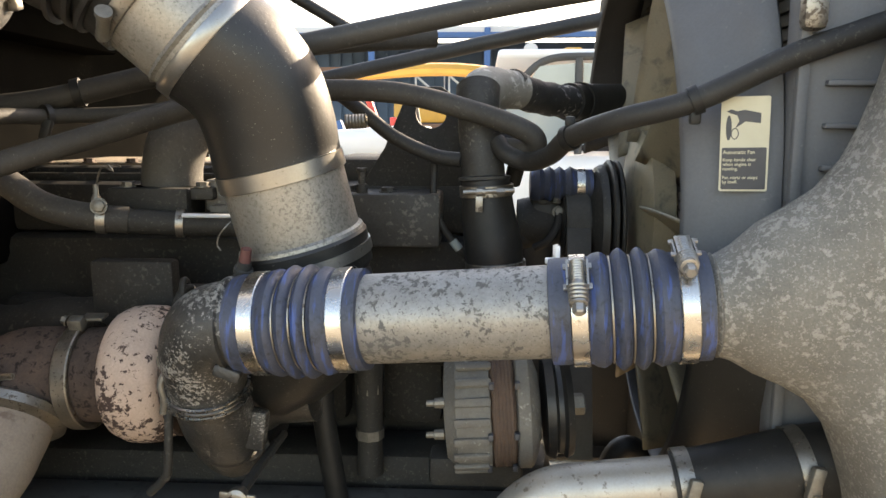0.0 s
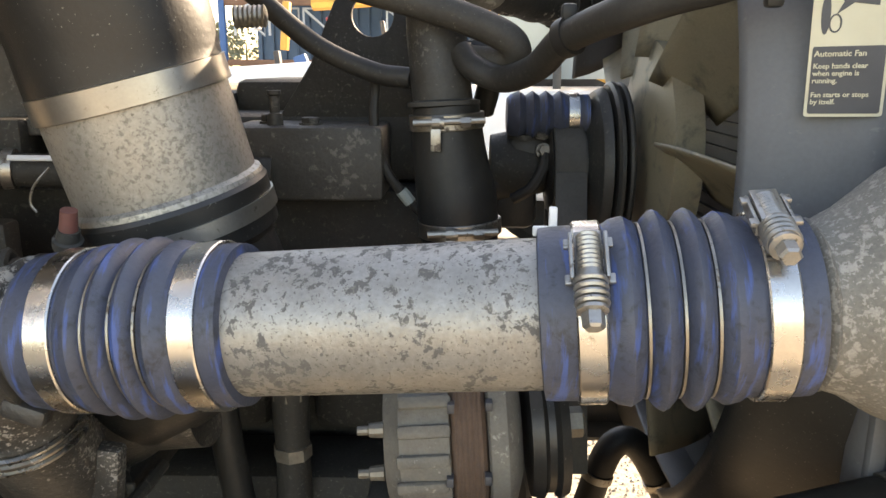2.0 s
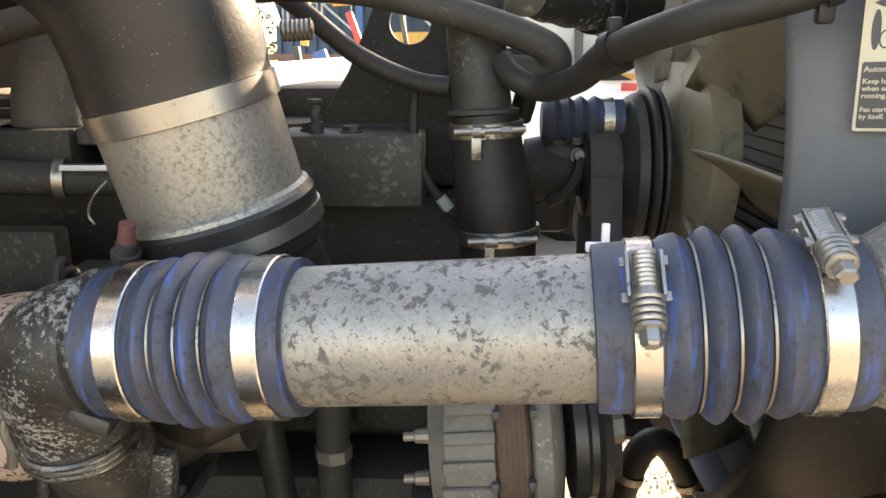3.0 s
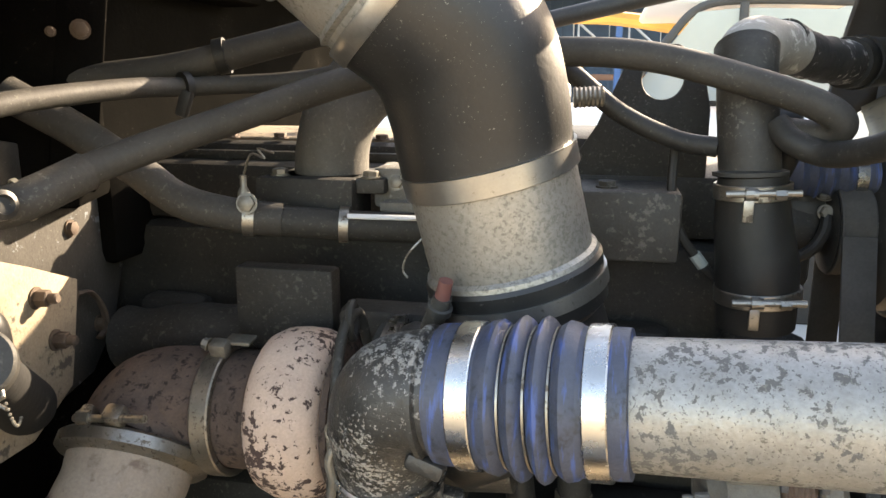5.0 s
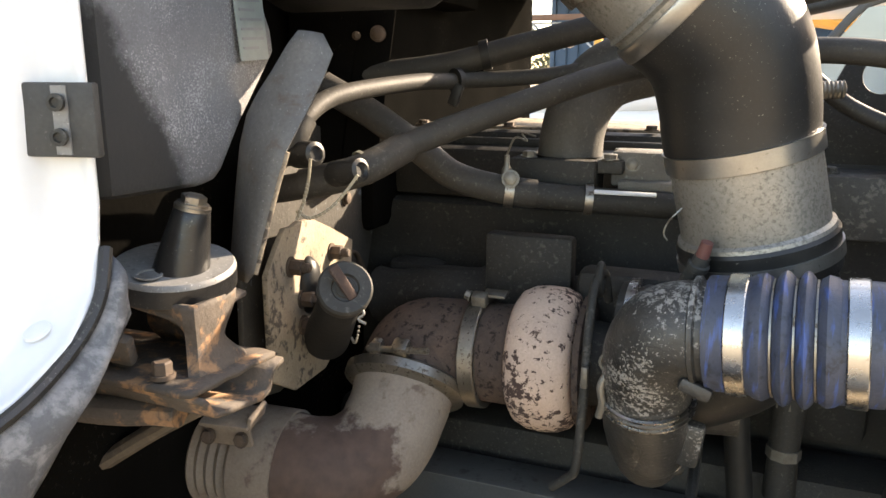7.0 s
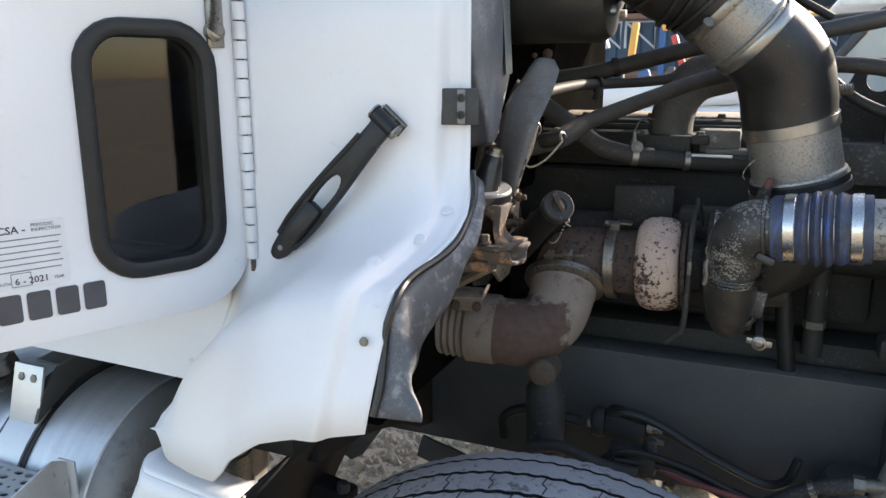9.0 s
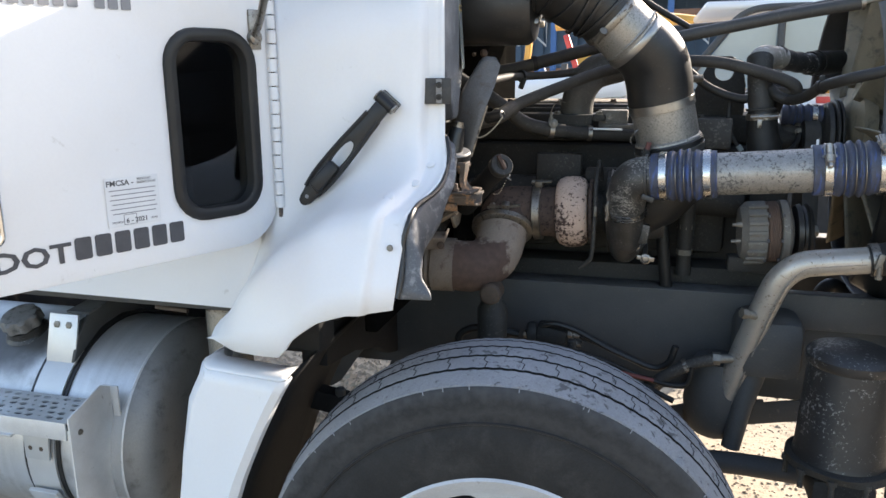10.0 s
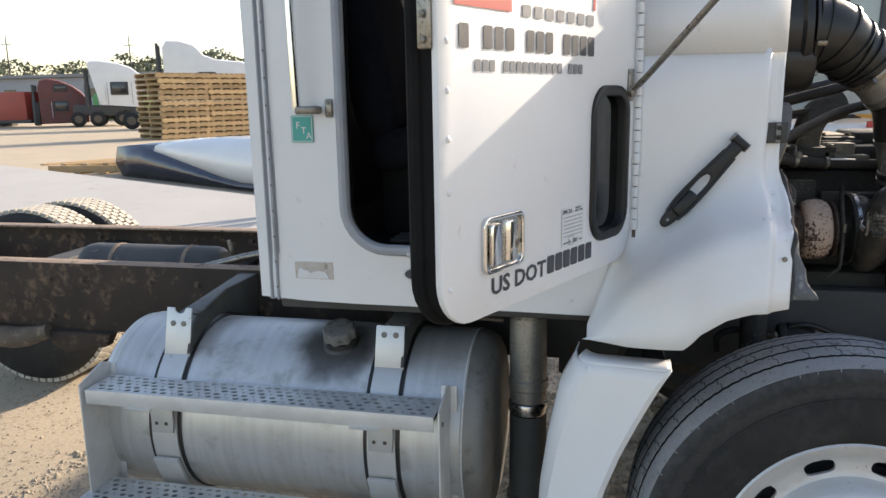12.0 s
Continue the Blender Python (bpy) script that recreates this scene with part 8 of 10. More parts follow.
part("bolt", hexhead((-0.345, 1.115, 1.392), (0, -1, 0.2), 0.008, 0.007), BOLT, wb)

# upright plate with a lifting eye
lp = thing("lifting_plate", (-0.08, 1.25, 1.40), "black steel lifting plate with a round eye", "plate")
outl = [(-0.175, 1.38), (0.0, 1.38), (0.0, 1.47), (-0.012, 1.525), (-0.04, 1.545), (-0.075, 1.545), (-0.10, 1.52), (-0.13, 1.45)]
part("plate", plate([outl, circle(0.024, 24, -0.056, 1.505)], 0.010, basis((0, 1.255, 0), (1, 0, 0), (0, 0, 1)), 0.002), ENGINE, lp)

# thermostat riser and gooseneck
th = thing("coolant_riser", (0.02, 1.13, 1.30), "grimy upright coolant pipe with hose and clamps", "coolant pipe")
part("riser", sweep([(0.028, 1.125, 1.405), (0.022, 1.130, 1.46), (0.018, 1.14, 1.515), (0.018, 1.152, 1.535)], [0.0305, 0.030, 0.030, 0.032], 32, 6, jitter=0.02), RISER, th)
# gooseneck colour is whitened to paint the sun on its top
part("gooseneck", sweep([(0.018, 1.148, 1.508), (0.019, 1.154, 1.526), (0.030, 1.176, 1.539), (0.054, 1.208, 1.539), (0.078, 1.235, 1.538)], [0.0310, 0.0315, 0.0305, 0.0290, 0.0285], 32, 8), GOOSE, th, "dusty gooseneck, sunlight put into its pale tone")
part("outlet_casting", sweep([(0.066, 1.221, 1.544), (0.100, 1.262, 1.532), (0.150, 1.325, 1.526), (0.175, 1.357, 1.525)], [0.028, 0.027, 0.026, 0.027], 28, 12, jitter=0.10), FLAKY, th, "dark crumbling sleeve with pale flakes")
part("outlet_hose", sweep([(0.168, 1.348, 1.525), (0.20, 1.39, 1.526), (0.27, 1.46, 1.53), (0.36, 1.53, 1.54)], 0.0315, 24, 6), HOSE_DARK, th)
part("outlet_clamp", lathe((0.19, 1.375, 1.5255), (0.62, 0.78, 0.01), [(-0.006, 0.031), (-0.006, 0.034), (0.006, 0.034), (0.006, 0.031)], 32, cap=(False, False)), HOSE_DARK, th)
part("flange_ring", lathe((0.028, 1.125, 1.407), (-0.05, 0.05, 1), [(0, 0.0305), (0.002, 0.037), (0.006, 0.037), (0.008, 0.0305)], 36), ENGINE_GREY, th)
part("lower_hose", sweep([(0.030, 1.124, 1.408), (0.034, 1.122, 1.36), (0.042, 1.122, 1.31), (0.046, 1.125, 1.25)], [0.034, 0.038, 0.042, 0.040], 32, 6), HOSE_DARK, th)
for z, r, x in ((1.394, 0.0375, 0.031), (1.285, 0.0430, 0.045)):
    c_ = part("hose_clamp", lathe((x, 1.123, z), (-0.06, 0, 1), [(-0.008, r - 0.002), (-0.008, r), (-0.007, r + 0.0008), (0.007, r + 0.0008), (0.008, r), (0.008, r - 0.002)], 40, cap=(False, False)), BAND_OLD, th)
    c0 = V(x + 0.002, 1.123 - r - 0.006, z)
    bm = lathe(c0 + V(-0.034, 0.004, 0), (1, 0, 0.05), [(0, 0.0035), (0.018, 0.0035), (0.0185, 0.0065), (0.026, 0.0065), (0.0265, 0.0035), (0.070, 0.0035)], 10, bm=None)
    lathe(c0 + V(-0.016, 0.004, 0), (1, 0, 0.05), [(0, 0.0062), (0.012, 0.0062)], 12, bm)
    lathe(c0 + V(0.012, 0.004, 0.001), (1, 0, 0.05), [(0, 0.0055), (0.010, 0.0055)], 6, bm)
    box((0.010, 0.004, 0.022), pose(*(c0 + V(-0.012, 0.003, -0.016))), 0.001, bm)
    part("t_bolt", bm, BAND_OLD, c_)
tp = thing("sensor_hose", (-0.05, 1.13, 1.30), "thin dark green tube with a pale crimp fitting", "hose")
part("hose_body", sweep([(-0.045, 1.160, 1.43), (-0.046, 1.150, 1.385), (-0.036, 1.145, 1.345), (-0.014, 1.148, 1.312), (0.012, 1.150, 1.285)], 0.0055, 10, 6), HOSE_DARK, tp)
part("crimp", sweep([(-0.018, 1.147, 1.318), (-0.008, 1.148, 1.305)], 0.0068, 10, 2), LABEL, tp)
hose("bypass_hose", [(-0.20, 1.17, 1.54), (-0.160, 1.152, 1.513), (-0.103, 1.15, 1.468), (-0.045, 1.14, 1.442), (-0.005, 1.13, 1.436)], 0.0105, HOSE_MID, "curved grey bypass hose into the coolant riser")
hD = hose("overflow_hose", [(0.045, 1.11, 1.462), (0.058, 1.095, 1.446), (0.085, 1.075, 1.436), (0.110, 1.02, 1.447), (0.128, 0.955, 1.470), (0.172, 0.885, 1.489), (0.244, 0.862, 1.509), (0.332, 0.848, 1.551), (0.416, 0.838, 1.581), (0.55, 0.82, 1.63)], 0.0125, HOSE_MID, "grey rubber hose rising past the fan shroud with clips")
for c_, d_ in (((0.127, 0.957, 1.4695), (0.4, -0.5, 0.2)), ((0.244, 0.862, 1.509), (0.9, -0.2, 0.4))):
    bm = lathe(c_, d_, [(-0.005, 0.0125), (-0.005, 0.0155), (0.005, 0.0155), (0.005, 0.0125)], 20, cap=(False, False))
    box((0.012, 0.010, 0.014), pose(c_[0], c_[1], c_[2] + (0.018 if c_[0] < 0.2 else -0.018)), 0.003, bm)
    part("clip", bm, HOSE_DARK, hD)
for p_, q_, w_ in ((V(-0.20, 1.02, 1.583), V(0.20, 1.0, 1.652), 0.0145), (V(-0.42, 1.65, 1.5605), V(0.30, 1.65, 1.708), 0.0150)):
    st = thing("gas_strut", p_, "dusty black hood gas strut with a thin rod", "gas strut", "hood struts")
    d_ = (q_ - p_).normalized()
    part("cylinder", sweep([p_, p_.lerp(q_, 0.6) + V(0, 0, 0.003), q_], w_, 18, 4), STRUT, st)
    part("collar", lathe(q_ - d_ * 0.004, d_, [(0, w_), (0.001, w_ + 0.0015), (0.010, w_ + 0.0015), (0.012, 0.006)], 20), BAND_OLD, st)
    part("rod", sweep([q_, q_ + d_ * 0.12, q_ + d_ * 0.24], 0.005, 12, 3), BOLT, st)
hose("breather_tube", [(-0.50, 0.98, 1.86), (-0.36, 1.05, 1.75), (-0.27, 1.10, 1.68), (-0.16, 1.13, 1.615)], 0.008, HOSE_DARK, "thin black breather tube behind the intake duct")
pf = thing("oil_fitting", (-0.245, 0.90, 1.29), "small oil feed fitting with a faded red cap", "fitting")
part("elbow", sweep([(-0.262, 0.915, 1.288), (-0.256, 0.902, 1.302), (-0.248, 0.892, 1.318), (-0.244, 0.888, 1.330)], [0.0085, 0.009, 0.009, 0.008], 14, 5), ENGINE_GREY, pf)
part("collar", lathe((-0.2475, 0.8915, 1.319), (0.3, -0.3, 0.9), [(-0.004, 0.0095), (-0.003, 0.0110), (0.003, 0.0110), (0.004, 0.0095)], 14), ENGINE_GREY, pf)
part("cap", sweep([(-0.2445, 0.8885, 1.329), (-0.2405, 0.885, 1.345)], [0.0068, 0.006], 12, 2), FADED_RED, pf)
part("tag_wire", sweep([(-0.268, 0.915, 1.372), (-0.280, 0.912, 1.358), (-0.284, 0.912, 1.345), (-0.280, 0.912, 1.338)], 0.0010, 6, 5), BAND_OLD, pf)
bt = thing("band_screw_end", (-0.13, 1.0, 1.49), "brass-toned screw end of an intake clamp", "clamp screw")
part("screw", lathe((-0.150, 1.02, 1.488), (1, 0.1, 0.05), [(0, 0.009)] + [(0.002 * i, 0.0088 + 0.0012 * (i % 2)) for i in range(1, 14)] + [(0.028, 0.006)], 14), BAND_OLD, bt)

# ---- fan drive, fan, shroud, radiator ----
fd = thing("fan_drive", (0.2, 1.22, 1.36), "black belt pulleys and fan clutch", "pulley")
FC = V(0.215, 1.30, 1.345)
X = V(1, 0, 0)
PC = V(0.0, 1.317, 1.322)
part("fan_pulley", lathe(PC + X * 0.156, X, [(0, 0.030), (0.001, 0.050), (0.003, 0.056), (0.006, 0.0525), (0.046, 0.0525), (0.049, 0.060), (0.054, 0.084), (0.057, 0.096), (0.064, 0.100), (0.068, 0.1005), (0.070, 0.095)], 64), PULLEY, fd, "dusty black stepped pulley")
part("clutch_plate", lathe(PC + X * 0.228, X, [(0, 0.06), (0.001, 0.104), (0.004, 0.108), (0.008, 0.108), (0.010, 0.104), (0.010, 0.08)], 72), PULLEY, fd)
part("clutch_groove", lathe(PC + X * 0.241, X, [(0, 0.06), (0.001, 0.106), (0.004, 0.108), (0.007, 0.106), (0.008, 0.06)], 72), PULLEY, fd)
part("drive_belt_wrap", lathe(PC + X * 0.161, X, [(0, 0.0525), (0.0005, 0.058)] + [(0.002 + 0.0048 * i, 0.0588 - 0.0008 * (i % 2)) for i in range(8)] + [(0.0375, 0.058), (0.038, 0.0525)], 48, cap=(False, False)), BELT, fd, "ribbed black belt over the pulley")
part("housing", lathe(V(0.085, 1.335, 1.322), X, [(0, 0.040), (0.02, 0.044), (0.055, 0.040), (0.075, 0.034)], 32), ENGINE, fd)
part("blue_bellows", lathe(V(0.104, 1.315, 1.388), X, [(0, 0.022), (0.004, 0.026)] + [(0.006 + 0.0085 * i, 0.025 + 0.006 * (i % 2)) for i in range(1, 8)] + [(0.076, 0.026), (0.102, 0.0265), (0.104, 0.022)], 32), BLUE, fd, "far blue coupling with a bright band")
part("bellows_band", lathe(V(0.180, 1.315, 1.388), X, [(0, 0.026), (0.0, 0.0285), (0.013, 0.0285), (0.013, 0.026)], 32, cap=(False, False)), BAND, fd)
ac = thing("water_pump", (0.12, 1.31, 1.30), "grimy cast water pump housing with a sensor lead", "pump")
bm = box((0.050, 0.060, 0.062), pose(0.131, 1.330, 1.332), 0.012)
box((0.060, 0.050, 0.070), pose(0.116, 1.335, 1.275), 0.014, bm)
lathe((0.126, 1.318, 1.362), (0, 0, 1), [(-0.004, 0.021), (0.002, 0.021), (0.003, 0.017)], 20, bm)
lathe((0.095, 1.32, 1.30), (-1, -0.3, 0), [(-0.01, 0.022), (0.02, 0.022), (0.024, 0.018)], 18, bm)
part("housing", bm, PULLEY, ac)
bm = hexhead((0.150, 1.296, 1.345), (0.1, -1, 0.2), 0.008, 0.010)
hexhead((0.148, 1.300, 1.362), (0, -0.3, 1), 0.007, 0.007, bm)
part("bolt", bm, BOLT, ac)
part("lead", sweep([(0.152, 1.292, 1.342), (0.148, 1.284, 1.322), (0.134, 1.280, 1.300), (0.112, 1.285, 1.286)], 0.0075, 10, 6), HOSE_DARK, ac)
hose("vent_elbow", [(0.040, 1.165, 1.460), (0.066, 1.168, 1.462), (0.078, 1.175, 1.450), (0.076, 1.185, 1.428), (0.070, 1.20, 1.40)], 0.013, HOSE_DARK, "small black elbow hose beside the coolant riser")
fan = thing("cooling_fan", FC, "tan plastic engine cooling fan with broad twisted blades", "fan")
part("hub", lathe(FC + X * 0.050, X, [(0, 0.05), (0.004, 0.10), (0.012, 0.135), (0.044, 0.135), (0.052, 0.10), (0.06, 0.08)], 48), FAN, fan)
FR = 0.385
for i in range(9):
    a0 = radians(104 + 40 * i)
    rows = []
    for q in range(12):
        f = q / 11
        r = 0.115 + (FR - 0.115) * f
        tw = radians(46 + 10 * f)
        w = 0.058 + 0.016 * f
        row = []
        for j in range(11):
            c = (j / 10 - 0.5) * 2 * w
            ang = a0 + c * math.cos(tw) / (0.8 * r + 0.06)
            row.append(FC + V(0.080 + 0.045 * f + 0.85 * c * math.sin(tw) + 0.008 * (1 - (2 * j / 10 - 1) ** 2), r * math.cos(ang), r * math.sin(ang)))
        rows.append(row)
    ob = part("blade", sheet(rows), FAN, fan, auto=0)
    ob.modifiers.new("thickness", "SOLIDIFY").thickness = 0.004
sh = thing("fan_shroud", (0.30, 1.3, 0.95), "dusty grey fan shroud with a warning sticker", "fan shroud")
SC = V(0.03, 1.31, 1.345)
SHROUD_RINGS = ((0.214, 0.412, 0.402, 2.0), (0.218, 0.420, 0.412, 2.0), (0.243, 0.430, 0.426, 2.05), (0.267, 0.439, 0.436, 2.15), (0.285, 0.447, 0.446, 2.3), (0.305, 0.456, 0.455, 2.5))


def shroud_ring(x, ry, rz, e, a0, a1, n):
    out = []
    for i in range(n + 1):
        a = radians(a0 + (a1 - a0) * i / n)
        out.append(SC + V(x, ry * math.copysign(abs(math.cos(a)) ** (2 / e), math.cos(a)), rz * math.copysign(abs(math.sin(a)) ** (2 / e), math.sin(a))))
    return out


ob = part("barrel", sheet([shroud_ring(*r, 12, 187, 64) for r in SHROUD_RINGS]), SHROUD, sh, auto=0)
ob.modifiers.new("thickness", "SOLIDIFY").thickness = 0.006
# lower half of the same shroud; its shade is put into a black colour
ob = part("lower_skirt", sheet([shroud_ring(x + 0.026, ry + 0.004, rz + 0.004, e, 186, 240, 26) for x, ry, rz, e in SHROUD_RINGS]), RUBBER, sh, "lower shroud half with its shade painted black", auto=0)
ob.modifiers.new("thickness", "SOLIDIFY").thickness = 0.006
ob = part("rear_box", sheet([shroud_ring(x, ry, rz, e, -95, 120, 40) for x, ry, rz, e in ((0.305, 0.454, 0.453, 2.5), (0.35, 0.462, 0.47, 4.0), (0.412, 0.466, 0.48, 6.0))]), SHROUD, sh, auto=0)
ob.modifiers.new("thickness", "SOLIDIFY").thickness = 0.005
lr = thing("lower_radiator_hose", (0.30, 1.40, 0.80), "black rubber lower coolant hose bent over under the fan", "hose")
part("hose_body", sweep([(0.235, 1.40, 0.74), (0.250, 1.40, 0.789), (0.264, 1.40, 0.840), (0.281, 1.40, 0.880), (0.303, 1.40, 0.893), (0.326, 1.40, 0.878), (0.350, 1.40, 0.839), (0.374, 1.40, 0.788), (0.396, 1.40, 0.73)], 0.022, 20, 6), HOSE_DARK, lr)
for p, d in (((0.262, 1.40, 0.833), (0.25, 0, 0.97)), ((0.357, 1.40, 0.825), (-0.45, 0, 0.89))):
    part("clamp", lathe(p, d, [(-0.006, 0.022), (-0.006, 0.0245), (0.006, 0.0245), (0.006, 0.022)], 24, cap=(False, False)), BAND_OLD, lr)
rad = thing("radiator", (0.45, 1.3, 0.9), "dark radiator core with a ribbed side frame", "radiator")
part("core", box((0.06, 0.92, 0.98), pose(0.475, 1.31, 1.345), 0.004), RADIATOR, rad)
part("side_frame", box((0.24, 0.03, 0.86), pose(0.458, 0.868, 1.435), 0.006), SHROUD, rad)
part("side_lip", box((0.012, 0.010, 0.86), pose(0.345, 0.851, 1.435), 0.003), SHROUD, rad)
part("side_foot", plate([[(0.335, 1.004), (0.56, 1.004), (0.56, 0.72), (0.50, 0.70), (0.44, 0.80), (0.40, 0.90), (0.345, 0.93)]], 0.03, basis((0, 0.866, 0), (1, 0, 0), (0, 0, 1)), 0.006), CHASSIS, rad, "black cast radiator foot")
for i in range(7):
    part("fin", box((0.20, 0.010, 0.006), pose(0.468, 0.848, 1.271 + 0.0425 * i, 0, -0.4, 0), 0.002), SHROUD, rad)
for i in range(46):
    part("core_fin", box((0.008, 0.86, 0.0045), pose(0.441, 1.31, 0.90 + 0.0195 * i), 0.0), ENGINE_GREY, rad)
bm = box((0.026, 0.02, 0.05), pose(0.348, 0.842, 1.600), 0.008)
part("lug", bm, BAND_OLD, rad)

# warning sticker on the shroud
ws = thing("warning_sticker", (0.30, 0.84, 1.42), "cream and black fan warning sticker", "sticker")
wm = basis((0.2755, 0.8725, 1.4145), V(0.046, -0.012, 0.001), (0.0, -0.02, 1))
WS = 0.0475
part("film", plate([rounded(WS, 0.098, 0.002, 3, WS / 2, 0.049)], 0.001, wm), CREAM, ws)
part("black_panel", plate([rounded(WS - 0.004, 0.0435, 0.0015, 3, WS / 2, 0.0238)], 0.0005, wm @ Matrix.Translation((0, 0, 0.0011))), INK, ws)
part("fan_symbol", plate([[(0.008 + 0.0028 * math.cos(a), 0.066 + 0.013 * math.sin(a)) for a in (2 * math.pi * i / 16 for i in range(16))]], 0.0005, wm @ Matrix.Translation((0, 0, 0.0011))), INK, ws)
part("arrow_symbol", plate([[(0.014 + 0.004 * math.cos(a), 0.060 + 0.006 * math.sin(a)) for a in (2 * math.pi * i / 16 for i in range(16))], [(0.014 + 0.003 * math.cos(a), 0.060 + 0.005 * math.sin(a)) for a in (2 * math.pi * i / 16 for i in range(16))]], 0.0005, wm @ Matrix.Translation((0, 0, 0.0011))), INK, ws)
part("hand_symbol", plate([[(0.0388, 0.0807), (0.0231, 0.0843), (0.0157, 0.083), (0.0098, 0.0851), (0.0053, 0.0829), (0.0098, 0.0807), (0.0157, 0.0788), (0.0181, 0.0733), (0.0142, 0.0656), (0.0202, 0.0697), (0.024, 0.0725), (0.0388, 0.0703)]], 0.0005, wm @ Matrix.Translation((0, 0, 0.0011))), INK, ws)
for body, z, s in (("Automatic Fan", 0.0392, 0.0053), ("Keep hands clear\nwhen engine is\nrunning.", 0.0315, 0.0047), ("Fan starts or stops\nby itself.", 0.0130, 0.0046)):
    words("sticker_text", body, s, wm @ Matrix.Translation((0.003, z, 0.0022)), CREAM, ws, bold=0.00008)

# ---- alternator ----
al = thing("alternator", (0.04, 0.97, 1.05), "corroded alternator with brown stator band and pulley", "alternator")
AC = V(-0.008, 0.975, 1.125)
AD = V(1, 0.02, 0.06).normalized()
part("rear_housing", lathe(AC, AD, [(-0.012, 0.04), (-0.01, 0.060), (0.0, 0.069), (0.004, 0.074), (0.045, 0.075), (0.046, 0.070)], 24, wobble=0.015), ALT, al)
part("stator", lathe(AC + AD * 0.046, AD, [(0, 0.069)] + [(0.002 + 0.0022 * i, 0.0725 + 0.0012 * (i % 2)) for i in range(12)] + [(0.030, 0.069)], 40), LAMIN, al)
part("front_housing", lathe(AC + AD * 0.077, AD, [(0, 0.073), (0.002, 0.076), (0.016, 0.076), (0.022, 0.070), (0.030, 0.045)], 24, wobble=0.012), ALT, al)
for a in (118, 136, 154, 172, 190, 208, 226, 244, 262):
    r_ = radians(a)
    c = AC + V(0, 0.076 * math.cos(r_), 0.076 * math.sin(r_))
    part("cast_rib", box((0.044, 0.007, 0.011), basis(c + AD * 0.024, AD, (0, math.cos(r_), math.sin(r_))), 0.003), ALT, al)
bm = bmesh.new()
for a in (140, 185, 230):
    r_ = radians(a)
    for s in (0.046, 0.077):
        box((0.006, 0.01, 0.008), pose(*(AC + AD * s + V(0, 0.077 * math.cos(r_), 0.077 * math.sin(r_)))), 0.001, bm)
part("stator_clip", bm, INK, al)
for z in (-0.012, 0.028):
    part("terminal", lathe(AC + AD * -0.010 + V(0, -0.05, z), -AD, [(0, 0.007), (0.012, 0.006), (0.013, 0.004), (0.022, 0.004)], 10), BOLT, al)
part("pulley", lathe(AC + AD * 0.112, AD, [(0, 0.03), (0.002, 0.062), (0.012, 0.066), (0.016, 0.060), (0.022, 0.060), (0.026, 0.066), (0.034, 0.062), (0.036, 0.03)], 40), RUBBER, al)
part("pulley_nut", lathe(AC + AD * 0.148, AD, [(0, 0.014), (0.016, 0.014), (0.018, 0.011)], 6), BOLT, al)
part("foot", box((0.12, 0.05, 0.04), pose(0.02, 0.985, 1.045), 0.008), ENGINE, al)
bel = thing("drive_belt", (0.10, 1.1, 1.2), "black ribbed drive belt running down from the pulleys", "belt")
for y, tilt in ((1.207, -16), (1.355, 0)):
    part("belt_run", box((0.038, 0.005, 0.36), pose(0.180, y, 1.150, tilt, 0, 0), 0.001), BELT, bel)
oc = thing("oil_cooler_stub", (-0.13, 1.08, 1.0), "pair of steel nuts on a dark stub", "fitting")
part("stub", lathe((-0.135, 1.09, 0.98), (0, 0, 1), [(0, 0.02), (0.06, 0.018), (0.16, 0.022), (0.20, 0.02)], 20), ENGINE, oc)
for z in (1.035, 1.105):
    part("nut", lathe((-0.135, 1.09, z), (0, 0, 1), [(0, 0.021), (0.014, 0.021)], 8), BOLT, oc)
part("hose_down", sweep([(-0.20, 1.07, 1.20), (-0.195, 1.05, 1.10), (-0.18, 1.05, 0.98), (-0.17, 1.06, 0.90)], 0.016, 14, 6), HOSE_DARK, oc)
dr = thing("drain_cock", (-0.28, 0.92, 1.08), "small round drain cock with a bright ring", "drain cock")
part("body", lathe((-0.262, 0.95, 1.085), (0.1, -1, 0.2), [(0, 0.014), (0.02, 0.014), (0.022, 0.017), (0.028, 0.017), (0.03, 0.010)], 20), ENGINE_GREY, dr)
part("ring", lathe((-0.2595, 0.92, 1.091), (0.1, -1, 0.2), [(0, 0.008), (0.003, 0.012), (0.005, 0.008)], 18, cap=(False, False)), BAND, dr)
part("wing", box((0.045, 0.006, 0.012), pose(-0.26, 0.935, 1.088), 0.003), ENGINE_GREY, dr)
part("arm", box((0.03, 0.12, 0.03), pose(-0.262, 1.01, 1.07), 0.006), ENGINE, dr)

# ---- lower radiator tube ----
rt = thing("radiator_tube", (0.1, 0.84, 0.75), "polished steel coolant tube with rubber end hose", "coolant tube")
TP = [(0.275, 0.828, 1.111), (0.219, 0.83, 1.102), (0.15, 0.832, 1.093), (0.100, 0.836, 1.082), (0.062, 0.843, 1.046), (0.040, 0.855, 0.985), (0.012, 0.88, 0.88), (-0.015, 0.897, 0.77), (-0.036, 0.91, 0.685)]
part("tube", sweep(TP, 0.0295, 32, 8), POLISHED, rt)
part("seam", sweep([(x + 0.004 + 0.010 * (z < 1.05), y - 0.0285, z - 0.002) for x, y, z in TP[1:]], 0.0016, 6, 8), TUBE_STEEL, rt)
